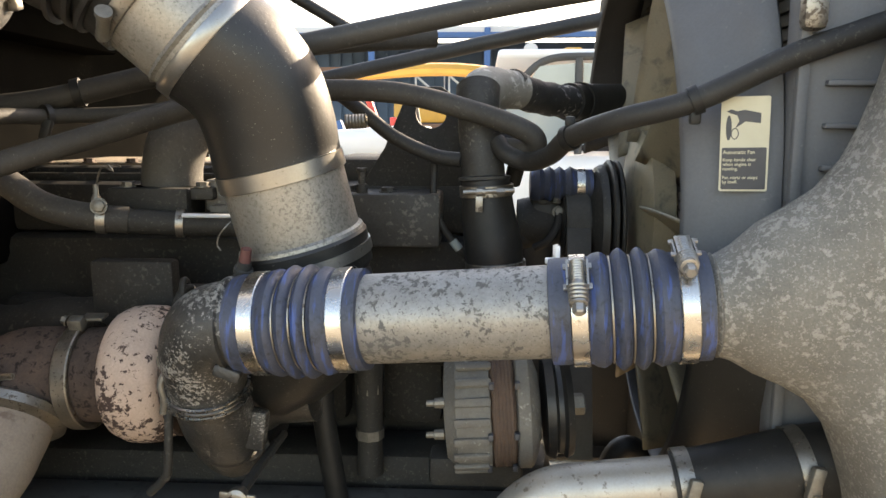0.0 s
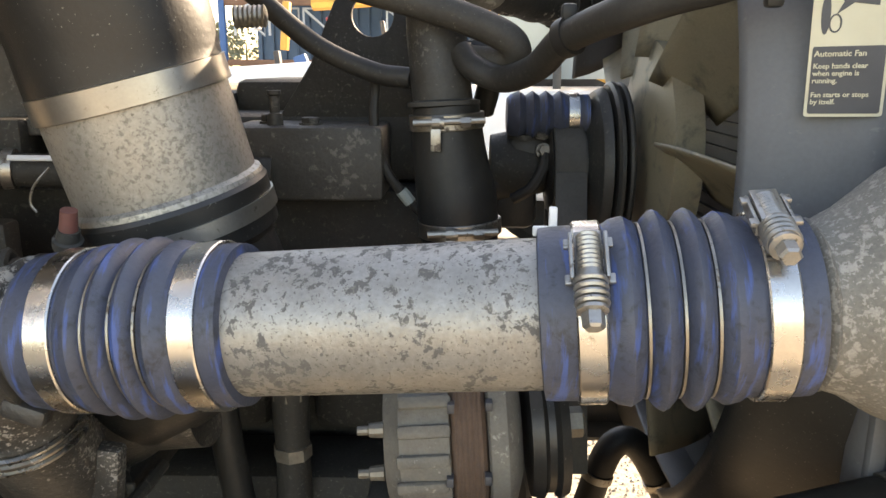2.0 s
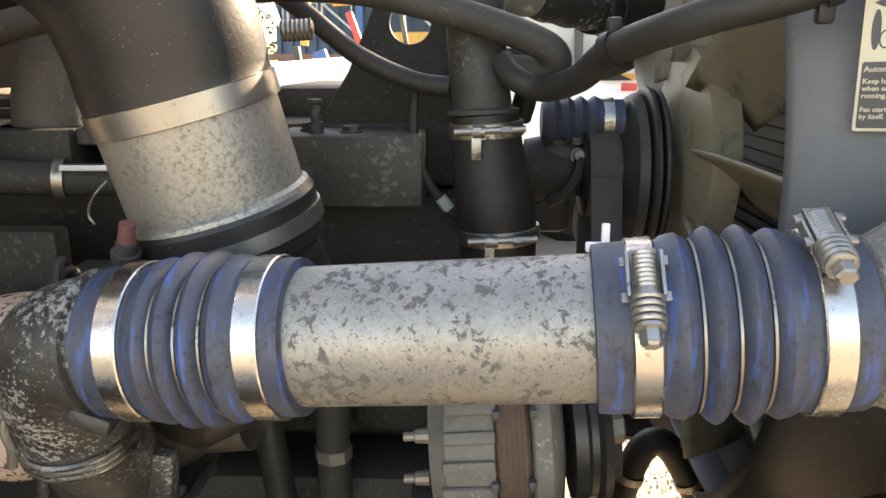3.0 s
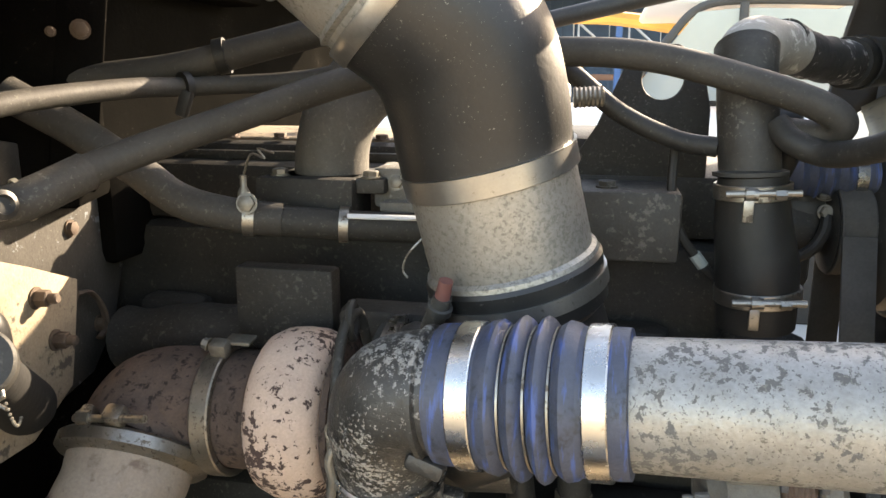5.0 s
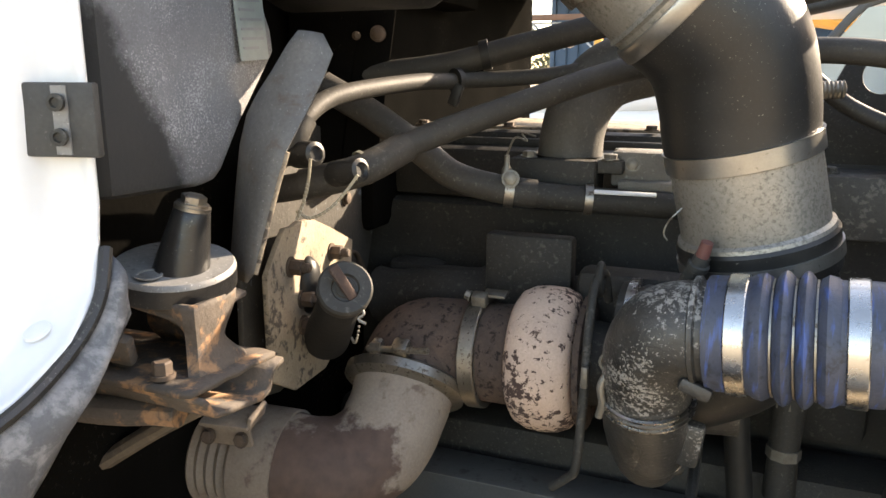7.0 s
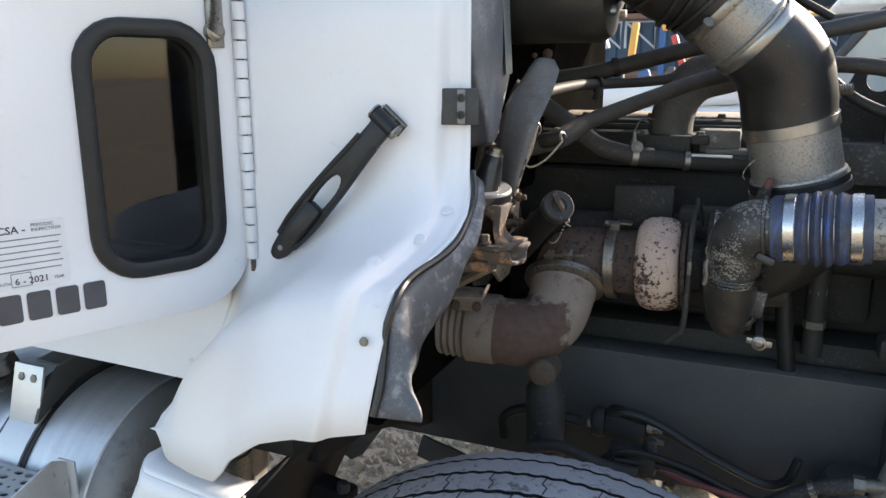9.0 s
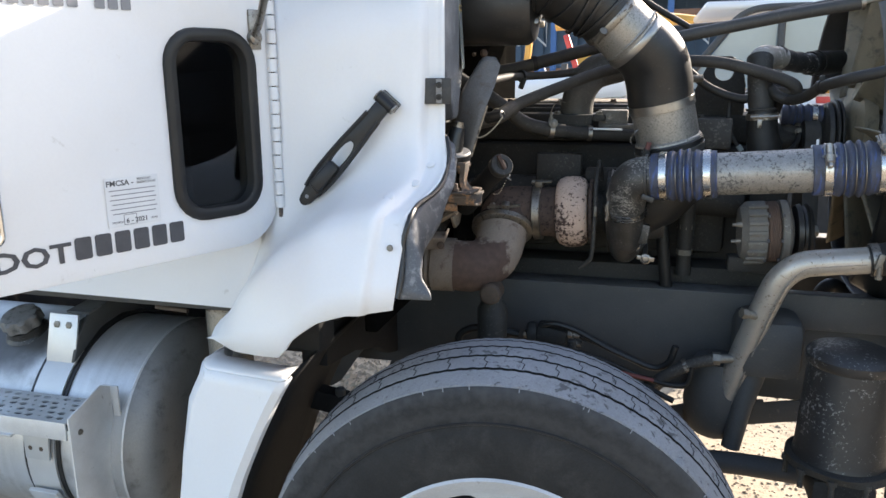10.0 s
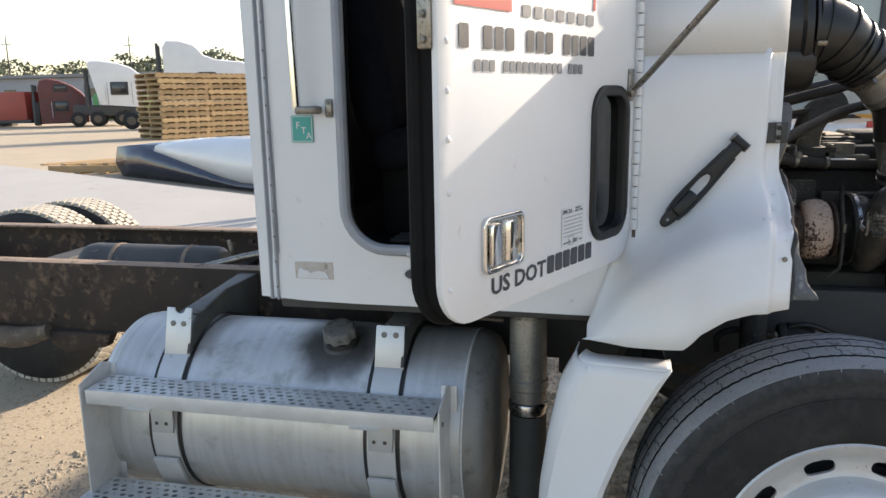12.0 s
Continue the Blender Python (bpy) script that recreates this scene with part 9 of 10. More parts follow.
part("end_hose", sweep([(0.232, 0.829, 1.104), (0.28, 0.826, 1.112), (0.345, 0.824, 1.126), (0.42, 0.824, 1.14), (0.54, 0.84, 1.15)], [0.0335, 0.037, 0.041, 0.041, 0.040], 32, 8), HOSE_DARK, rt, "black rubber end hose")
for c_, r, d_ in (((0.243, 0.829, 1.106), 0.0365, (1, -0.03, 0.17)), ((0.358, 0.824, 1.128), 0.0435, (1, 0, 0.2))):
    k_ = part("hose_clamp", lathe(c_, d_, [(-0.008, r - 0.003), (-0.008, r), (0.008, r), (0.008, r - 0.003)], 40, cap=(False, False)), BAND_OLD, rt)
    bm = box((0.013, 0.010, 0.036), pose(c_[0], c_[1] - r - 0.003, c_[2] + 0.004, 0, 12, 0), 0.003)
    lathe((c_[0], c_[1] - r - 0.006, c_[2] - 0.006), (0, 0, -1), [(0, 0.005), (0.02, 0.005), (0.021, 0.007), (0.027, 0.007)], 10, bm)
    part("screw_housing", bm, BOLT, k_)
bm = sweep([(0.022, 0.845, 0.955), (-0.004, 0.835, 0.962)], 0.010, 12, 2)
lathe((-0.004, 0.835, 0.962), (-1, -0.4, 0.2), [(0, 0.013), (0.012, 0.013)], 6, bm)
part("bung", bm, BOLT, rt)
bm = sweep([(-0.02, 0.875, 0.835), (-0.05, 0.87, 0.833), (-0.065, 0.87, 0.83)], 0.011, 12, 3)
lathe((-0.048, 0.87, 0.833), (-1, 0, 0), [(0, 0.016), (0.018, 0.016)], 6, bm)
part("branch_fitting", bm, BOLT, rt)
part("branch_hose", sweep([(-0.065, 0.87, 0.83), (-0.11, 0.87, 0.815), (-0.16, 0.87, 0.785), (-0.23, 0.88, 0.725)], 0.015, 14, 6), HOSE, rt)
part("branch_clamp", lathe((-0.125, 0.87, 0.807), (-0.9, 0, -0.45), [(-0.005, 0.015), (-0.005, 0.0175), (0.005, 0.0175), (0.005, 0.015)], 20, cap=(False, False)), BAND_OLD, rt)
part("seat_boss", lathe((-0.030, 0.91, 0.71), (0, 0.8, -0.6), [(0, 0.034), (0.08, 0.037), (0.2, 0.06)], 24), ENGINE, rt)

# brown-booted damper beside the rail
dp = thing("shock_absorber", (-0.605, 0.86, 0.85), "rusty-topped shock absorber beside the rail", "shock absorber")
part("eye", lathe((-0.600, 0.83, 0.972), (0, -1, 0), [(-0.03, 0.026), (0.02, 0.027), (0.026, 0.022), (0.028, 0.012)], 24), BOLT_RUST, dp)
part("tube", lathe((-0.605, 0.875, 0.70), (0.0, -0.05, 1), [(0, 0.038), (0.22, 0.038), (0.235, 0.03), (0.27, 0.016)], 28), ENGINE_GREY, dp)
for k, pts in enumerate((((-0.62, 0.80, 0.82), (-0.56, 0.80, 0.835), (-0.48, 0.80, 0.815), (-0.42, 0.82, 0.80)), ((-0.50, 0.82, 0.80), (-0.44, 0.82, 0.84), (-0.34, 0.84, 0.82), (-0.22, 0.86, 0.77), (-0.13, 0.86, 0.76), (-0.11, 0.86, 0.81)), ((-0.46, 0.82, 0.82), (-0.36, 0.84, 0.81), (-0.26, 0.85, 0.77), (-0.15, 0.83, 0.73)))):
    hose("air_line", list(pts), 0.012 if k == 0 else 0.007, HOSE if k == 0 else HOSE_DARK, "tangled dark air line above the front axle", group="air lines")
va = thing("air_valve", (-0.42, 0.84, 0.80), "small grimy valve block with fittings", "valve")
bm = box((0.09, 0.05, 0.045), pose(-0.43, 0.85, 0.815), 0.01)
lathe((-0.40, 0.85, 0.83), (0, 0, 1), [(0, 0.012), (0.025, 0.012), (0.028, 0.008)], 10, bm)
part("block", bm, ENGINE_GREY, va)
hose("red_air_line", [(-0.38, 0.835, 0.81), (-0.32, 0.835, 0.795), (-0.27, 0.84, 0.785), (-0.20, 0.85, 0.77)], 0.0055, material("faded red tubing", (0.20, 0.045, 0.035), 0.6, 0.0, (0.12, 0.035, 0.03), 40, 0.8), "short faded red air line", group="air lines")

# ---- black canister, steering parts ----
dc = thing("air_dryer", (0.192, 0.70, 0.6), "chipped black air dryer canister with bolted base", "air dryer")
DC = V(0.187, 0.70, 0.704)
part("canister", lathe(DC, (0.01, 0, 1), [(0, 0.093), (0.01, 0.090), (0.205, 0.082), (0.212, 0.087), (0.226, 0.0875), (0.236, 0.080), (0.246, 0.055), (0.250, 0.02)], 56), DRUMBLACK, dc)
part("base_flange", lathe(DC + V(0, 0, -0.022), (0, 0, 1), [(0, 0.098), (0.003, 0.106), (0.018, 0.106), (0.021, 0.098)], 40, wobble=0.05), ENGINE, dc)
for i in range(10):
    a = 2 * math.pi * i / 10
    bm = lathe(DC + V(0.102 * math.cos(a), 0.102 * math.sin(a), -0.055), (0, 0, 1), [(0, 0.006), (0.03, 0.006), (0.031, 0.010), (0.042, 0.010)], 8)
    part("flange_bolt", bm, ENGINE_GREY, dc)
part("valve_body", box((0.13, 0.13, 0.07), pose(0.19, 0.70, 0.636), 0.02), ENGINE, dc)
bm = lathe((0.29, 0.66, 0.585), (0.3, -1, 0), [(0, 0.022), (0.05, 0.022), (0.055, 0.015)], 14)
sweep([(0.20, 0.67, 0.565), (0.25, 0.66, 0.562), (0.30, 0.65, 0.562)], 0.010, 10, 3, bm)
part("port", bm, ENGINE, dc)
dl = thing("drag_link", (0.05, 0.82, 0.59), "black steering drag link rod", "rod")
part("rod", sweep([(-0.30, 0.86, 0.545), (-0.05, 0.83, 0.585), (0.15, 0.79, 0.60)], 0.026, 18, 4), CHASSIS, dl)
lk = thing("lower_bracket_casting", (0.45, 0.85, 0.6), "dark cast hanger bracket under the radiator", "bracket")
bm = box((0.20, 0.12, 0.42), pose(0.46, 0.98, 0.86), 0.03)
part("casting", bm, CHASSIS, lk)
sg = thing("steering_gear", (0.05, 0.95, 0.8), "dark steering gear box on the frame rail", "steering gear")
bm = box((0.15, 0.15, 0.15), pose(0.06, 0.93, 0.865), 0.03)
part("housing", bm, CHASSIS, sg)
part("gear_lobe", lathe((-0.04, 0.95, 0.605), (0, 0, 1), [(0, 0.03), (0.008, 0.058), (0.035, 0.076), (0.09, 0.082), (0.15, 0.076), (0.20, 0.06)], 28), CHASSIS, sg)
part("mount_plate", box((0.32, 0.02, 0.09), pose(0.20, 0.99, 0.93), 0.006), CHASSIS, sg)
part("pitman_arm", sweep([(0.03, 0.91, 0.80), (0.01, 0.88, 0.71), (-0.01, 0.86, 0.61)], [0.036, 0.024, 0.022], 14, 5), CHASSIS, sg)
bv = thing("brake_valve", (-0.46, 0.93, 0.82), "grimy brake valve with air lines on the frame rail", "valve")
part("valve_body", box((0.085, 0.06, 0.055), pose(-0.46, 0.94, 0.835, 0, 10, 0), 0.014), ENGINE, bv)
part("valve_cap", lathe((-0.50, 0.93, 0.838), (-1, -0.1, 0), [(0, 0.030), (0.012, 0.032), (0.022, 0.028), (0.026, 0.012)], 20), ENGINE, bv)
for px, pz in ((-0.415, 0.845), (-0.41, 0.822), (-0.53, 0.835)):
    part("air_fitting", lathe((px, 0.925, pz), (1, -0.2, 0), [(0, 0.011), (0.012, 0.011), (0.013, 0.008), (0.03, 0.008)], 8), BAND_OLD, bv)
part("air_line", sweep([(-0.385, 0.92, 0.845), (-0.33, 0.915, 0.828), (-0.26, 0.91, 0.80), (-0.20, 0.905, 0.782), (-0.165, 0.90, 0.80), (-0.15, 0.90, 0.845)], 0.0085, 10, 6), RUBBER, bv, "black air line")
part("air_line", sweep([(-0.49, 0.92, 0.862), (-0.45, 0.91, 0.875), (-0.39, 0.91, 0.860), (-0.31, 0.905, 0.822), (-0.23, 0.90, 0.792)], 0.008, 10, 6), RUBBER, bv, "black air line")
part("grey_line", sweep([(-0.545, 0.92, 0.835), (-0.60, 0.91, 0.845), (-0.66, 0.905, 0.848), (-0.70, 0.90, 0.825), (-0.70, 0.90, 0.78)], 0.0105, 10, 6), HOSE_DARK, bv)
pc = thing("drain_petcock", (-0.235, 0.80, 1.086), "small steel wing petcock below the turbocharger", "petcock")
part("plug", lathe((-0.235, 0.82, 1.086), (0, -1, 0), [(0, 0.006), (0.012, 0.006), (0.013, 0.012), (0.022, 0.012), (0.024, 0.008), (0.018, 0.006)], 18), BAND_OLD, pc)
part("wing", box((0.040, 0.005, 0.011), pose(-0.235, 0.803, 1.087, 0, 6, 0), 0.002), BAND_OLD, pc)
part("stem", sweep([(-0.235, 0.82, 1.086), (-0.235, 0.90, 1.084), (-0.235, 0.99, 1.08)], 0.006, 8, 2), ENGINE_GREY, pc)
op = thing("oil_pan", (-0.15, 1.4, 0.65), "black engine oil pan", "oil pan")
part("pan", box((0.80, 0.34, 0.26), pose(-0.25, 1.42, 0.80), 0.04), CHASSIS, op)
# lower edge of the tilted hood at the bottom right
hb = thing("tilted_hood", (0.9, 1.3, 0.3), "large white truck hood tilted forward, black lower edge", "truck hood")
rows = []
for i in range(12):
    f = i / 11
    x = 0.02 + 0.60 * f
    rows.append([V(x, 0.47 - 0.04 * f, 0.655 + 0.05 * f), V(x, 0.40 - 0.05 * f, 0.635 + 0.05 * f), V(x - 0.004, 0.36 - 0.05 * f, 0.58 + 0.05 * f), V(x - 0.01, 0.35 - 0.05 * f, 0.48 + 0.05 * f), V(x + 0.02, 0.36 - 0.05 * f, 0.38 + 0.05 * f)])
# unseen dark shell added to darken the reflection in the door window
shell = []
for i in range(15):
    f = i / 14
    y_ = 0.30 + 1.50 * f
    shell.append([V(0.74 + 0.62 * min(1, f * 3.4) ** 0.6 + 0.10 * g, y_, 0.45 + 1.25 * g) for g in (k / 8 for k in range(9))])
ob = part("inner_shell", sheet(shell), CHASSIS, hb, "unseen dark hood shell that darkens the window reflection", auto=0)
ob.modifiers.new("thickness", "SOLIDIFY").thickness = 0.006
ob = part("lower_edge", sheet(rows), BLACKGLOSS, hb, "black weathered lower fender edge", auto=0)
ob.modifiers.new("thickness", "SOLIDIFY").thickness = 0.006


# ---- yard behind the truck ----
bm = bmesh.new()
vs = [bm.verts.new(p) for p in ((-3.0, 3.3, 0.03), (2.5, 3.2, 0.03), (2.5, 8.2, 0.03), (-3.0, 9.3, 0.03))]
bm.faces.new(vs)
tagged(part("pavement", bm, CONCRETE, smooth=False), "pale concrete pad beside the gravel yard", "pavement", kind="structure")

ORANGE = material("machine yellow paint", (0.62, 0.33, 0.06), 0.5, 0.0, (0.50, 0.26, 0.05), 5, 0.8)
BLUEPAINT = material("blue rack paint", (0.04, 0.12, 0.30), 0.6, 0.0, (0.03, 0.09, 0.22), 3, 0.8)
BLUEWALL = material("blue corrugated wall", (0.06, 0.105, 0.17), 0.7, 0.0, (0.045, 0.08, 0.13), 1.5, 0.8)
BROWN = material("brown rack beam", (0.20, 0.10, 0.06), 0.7, 0.0, (0.15, 0.075, 0.045), 4, 0.8)
PALEROOF = material("pale metal roof", (0.55, 0.56, 0.57), 0.6, 0.2, (0.48, 0.49, 0.50), 1, 0.8)
VANWHITE = material("white vehicle paint", (0.72, 0.72, 0.71), 0.35, 0.0, (0.66, 0.66, 0.65), 2, 0.8, coat=0.3)
CABGLASS = material("pale reflecting vehicle glass", (0.30, 0.35, 0.36), 0.12, 0.0, (0.22, 0.26, 0.27), 1.2, 0.8, spec=0.8)
DKGLASS = material("dark vehicle glass", (0.02, 0.022, 0.025), 0.1, 0.0, (0.03, 0.032, 0.035), 2, 0.8, spec=0.8)
REDTRUCK = material("sun-faded brown-red paint", (0.17, 0.045, 0.036), 0.5, 0.0, (0.12, 0.036, 0.03), 1, 0.8, (0.08, 0.05, 0.045), 3, 0.62, 0.08)
REDBOX = material("bright red box", (0.36, 0.055, 0.035), 0.55, 0.0, (0.29, 0.05, 0.035), 1, 0.8, (0.18, 0.06, 0.05), 3, 0.64, 0.08)

# white utility vehicle just beyond the engine
van = thing("white_utility_truck", (0.3, 5.6, 0.0), "white utility truck parked beyond the engine", "truck")
part("body", box((3.6, 1.9, 0.72), pose(-0.4, 6.1, 0.95), 0.10, seg=4), VANWHITE, van)
part("hood", box((1.7, 1.7, 0.20), pose(-1.25, 6.0, 1.36, 0, -4, 0), 0.07, seg=4), VANWHITE, van)
part("roof", box((1.2, 1.6, 0.07), pose(0.72, 6.0, 1.98), 0.03, seg=3), VANWHITE, van)
for pts in (((-0.05, 5.15, 1.36), (0.22, 5.17, 1.72), (0.42, 5.2, 1.93), (0.75, 5.2, 1.965), (1.28, 5.2, 1.945)), ((1.30, 5.2, 1.94), (1.36, 5.15, 1.6), (1.37, 5.12, 1.32)), ((0.66, 5.18, 1.95), (0.66, 5.14, 1.62), (0.66, 5.12, 1.32))):
    part("pillar", sweep(pts, 0.026, 10, 6), CHASSIS, van)
part("door_glass", plate([[(0.0, 1.38), (0.40, 1.90), (0.64, 1.92), (0.64, 1.38)]], 0.01, basis((0, 5.19, 0), (1, 0, 0), (0, 0, 1))), CABGLASS, van)
part("rear_glass", plate([[(0.69, 1.38), (0.69, 1.92), (1.30, 1.90), (1.33, 1.38)]], 0.01, basis((0, 5.19, 0), (1, 0, 0), (0, 0, 1))), CABGLASS, van)
part("rear_door", box((0.55, 0.04, 0.75), pose(1.62, 5.2, 1.52), 0.02), VANWHITE, van)
for x in (-1.4, 1.1):
    wh = part("wheel", lathe((x, 5.3, 0.42), (0, -1, 0), [(0, 0.25), (0, 0.38), (0.03, 0.42), (0.22, 0.42), (0.25, 0.38), (0.25, 0.2)], 40), TYRE, van)
part("red_lens", box((0.10, 0.03, 0.05), pose(0.98, 5.13, 1.30), 0.01), RED, van)

# yellow loader beyond
ld = thing("wheel_loader", (1.9, 7.6, 0.0), "yellow wheel loader with a glazed cab", "loader")
part("chassis", box((3.0, 1.6, 0.55), pose(2.2, 7.7, 1.35), 0.06), ORANGE, ld)
part("boom", sweep([(-1.2, 7.0, 1.98), (-0.2, 7.0, 2.02), (0.9, 7.0, 1.86), (2.4, 7.0, 1.72)], 0.10, 8, 6, squash=0.6), ORANGE, ld)
part("counter_panel", box((1.2, 0.08, 0.22), pose(1.75, 6.7, 1.69, 0, -3, 0), 0.02), ORANGE, ld)
for a, b_ in (((0.92, 6.5, 1.80), (1.22, 6.5, 3.1)), ((1.40, 6.5, 1.75), (1.43, 6.5, 3.1)), ((1.98, 6.5, 1.75), (1.98, 6.5, 3.1)), ((1.1, 7.7, 1.75), (1.25, 7.7, 3.1)), ((2.2, 7.7, 1.75), (2.2, 7.7, 3.1))):
    part("cab_post", sweep([a, b_], 0.045, 8, 2), CHASSIS, ld)
part("front_glass", plate([[(0.95, 1.85), (1.24, 3.05), (1.39, 3.05), (1.37, 1.85)]], 0.01, basis((0, 6.52, 0), (1, 0, 0), (0, 0, 1))), CABGLASS, ld)
part("side_glass", plate([[(1.47, 2.05), (1.47, 3.05), (1.95, 3.05), (1.95, 1.85)]], 0.01, basis((0, 6.56, 0), (1, 0, 0), (0, 0, 1))), CABGLASS, ld)
part("cab_roof", box((1.3, 1.5, 0.12), pose(1.65, 7.1, 3.14), 0.04), ORANGE, ld)
part("seat", box((0.4, 0.5, 0.75), pose(1.95, 7.1, 2.05), 0.08), INTERIOR, ld)
part("steering_wheel", sweep([(1.52 + 0.16 * math.cos(a), 7.0 + 0.1 * math.sin(a), 2.18 + 0.05 * math.cos(a)) for a in (2 * math.pi * i / 20 for i in range(21))], 0.014, 8, 1, smooth=False), INTERIOR, ld)
part("console", box((0.18, 0.4, 0.6), pose(1.36, 7.0, 1.95, 0, 14, 0), 0.05), INTERIOR, ld)
for x, z in ((0.72, 2.05), (1.06, 1.99), (2.5, 2.1)):
    part("amber_lamp_box", box((0.14, 0.14, 0.13), pose(x, 6.1, z), 0.02), ORANGE, ld)
    part("lamp_stalk", sweep([(x, 6.15, z - 0.06), (x + 0.05, 6.5, 1.60)], 0.02, 8, 2), ORANGE, ld)
for x in (0.9, 3.2):
    part("wheel", lathe((x, 6.75, 0.70), (0, -1, 0), [(0, 0.4), (0, 0.62), (0.06, 0.70), (0.44, 0.70), (0.5, 0.62), (0.5, 0.3)], 40), TYRE, ld)

# storage rack hall
hall = thing("storage_rack", (0.0, 16.5, 0.0), "blue steel storage rack hall with brown beams", "storage rack")
part("back_wall", box((26.0, 0.2, 3.6), pose(8.2, 19.0, 1.8), 0.02), BLUEWALL, hall)
part("roof", box((26.5, 3.6, 0.22), pose(8.2, 18.0, 3.72, 6, 0, 0), 0.03), PALEROOF, hall)
for i in range(11):
    x = -4.8 + 2.45 * i
    part("upright", box((0.13, 0.12, 3.6), pose(x, 16.2, 1.8), 0.01), BLUEPAINT, hall)
    for z, m_ in ((2.74, BROWN), (1.55, BROWN), (3.45, BLUEPAINT)):
        part("beam", box((2.32, 0.09, 0.12), pose(x + 1.225, 16.2, z), 0.01), m_, hall)
    for k in range(3):
        if (i * 3 + k) % 4 != 3:
            part("stored_frame", sweep([(x + 0.2 + 0.72 * k, 16.4, 2.10), (x + 0.2 + 0.72 * k, 16.4, 2.64), (x + 0.82 + 0.72 * k, 16.4, 2.64), (x + 0.82 + 0.72 * k, 16.4, 2.10), (x + 0.2 + 0.72 * k, 16.4, 2.64)], 0.03, 6, 1, smooth=False), PALEROOF, hall)
    if i % 3 == 1:
        part("stored_part", box((1.3, 0.5, 0.42), pose(x + 1.1, 16.5, 1.84), 0.05), ORANGE if i % 2 else PALEROOF, hall)
    if i in (2, 3):
        part("round_drum", lathe((x + 0.9, 16.05, 3.12), (0, -1, 0), [(0, 0.15), (0.04, 0.15), (0.05, 0.12)], 24), PALEROOF, hall)
for i in range(88):
    part("wall_rib", box((0.05, 0.06, 3.4), pose(-4.7 + 0.29 * i, 18.88, 1.8), 0.0), BLUEWALL, hall)
# clutter of parked machines seen through the hose gaps
cl_ = thing("parts_pallet", (-1.9, 7.2, 0.0), "pallet of red, white and grey machine parts", "parts pile")
rn = random.Random(3)
for i in range(22):
    x, z = -3.4 + 0.13 * i + rn.uniform(-0.05, 0.05), rn.uniform(1.1, 1.9)
    part("machine_part", box((rn.uniform(0.03, 0.12), 0.1, rn.uniform(0.2, 0.7)), pose(x, 7.4 + rn.uniform(-0.3, 0.3), z, 0, rn.uniform(-20, 20), 0), 0.01), rn.choice([RED, PALEROOF, CHASSIS, BLUEPAINT, ORANGE, VANWHITE]), cl_)
part("base_crate", box((3.4, 1.0, 1.1), pose(-1.9, 7.5, 0.55), 0.02), BROWN, cl_)

# pad raised so its edge hides the hood shell's base and shadow from view
bm = bmesh.new()
PAD_EDGE = lambda x: 9.33 - 0.533 * (x + 9.06)
ring = [(-24, 3.7), (-3.0, 3.4), (-3.0, PAD_EDGE(-3.0)), (-9.0, PAD_EDGE(-9.0)), (-16, PAD_EDGE(-16)), (-24, PAD_EDGE(-24))]
lo_v, hi_v = [[bm.verts.new((x, y, z)) for x, y in ring] for z in (0.0, 0.35)]
bm.faces.new(hi_v)
for k in range(len(ring)):
    bm.faces.new((lo_v[k], lo_v[(k + 1) % len(ring)], hi_v[(k + 1) % len(ring)], hi_v[k]))
tagged(part("loading_pad", bm, CONCRETE, smooth=False), "pale concrete pad, raised to fit the camera's view", "concrete pad", kind="structure")
# navy and silver fairing, set behind the pad's edge to fit the camera's view
fr = thing("truck_hood_shell", (-8.0, 11.0, 0.0), "navy and silver truck hood shell lying on the ground", "hood shell")
rows = []
for i in range(16):
    f = i / 15
    x = -11.45 + 6.6 * f
    h = 0.65 + 0.24 * math.sin(min(1.0, f * 1.7) * math.pi / 2)
    y0 = PAD_EDGE(x) + 2.2
    cut = h * 0.99 if f < 0.13 else h * max(0.14, 0.99 - 1.55 * (f - 0.13) ** 0.75)
    rows.append([V(x, y0 + 0.1, 0.0), V(x - 0.05, y0 - 0.04, cut * 0.5), V(x, y0, cut), V(x + 0.03, y0 + 0.04, cut + (h - cut) * 0.6), V(x + 0.1, y0 + 0.35, h), V(x + 0.1, y0 + 1.2, h)])
ob = part("lower_skin", sheet([r[:3] for r in rows]), NAVY, fr, auto=0)
ob.modifiers.new("thickness", "SOLIDIFY").thickness = 0.02
part("end_skin", sheet([r[2:] for r in rows[:4]]), NAVY, fr, auto=0)
ob = part("upper_skin", sheet([r[2:] for r in rows[3:]]), VANWHITE, fr, auto=0)
ob.modifiers.new("thickness", "SOLIDIFY").thickness = 0.02
part("end_cap", sheet([[rows[0][k], rows[0][k] + V(0.03, 1.0, 0)] for k in range(5)]), NAVY, fr)

# pallets
def board(name, size):
    me = bpy.data.meshes.new(name)
    bm = box(size, pose(0, 0, 0), 0.0)
    bm.to_mesh(me)
    bm.free()
    me.materials.append(WOOD)
    return me


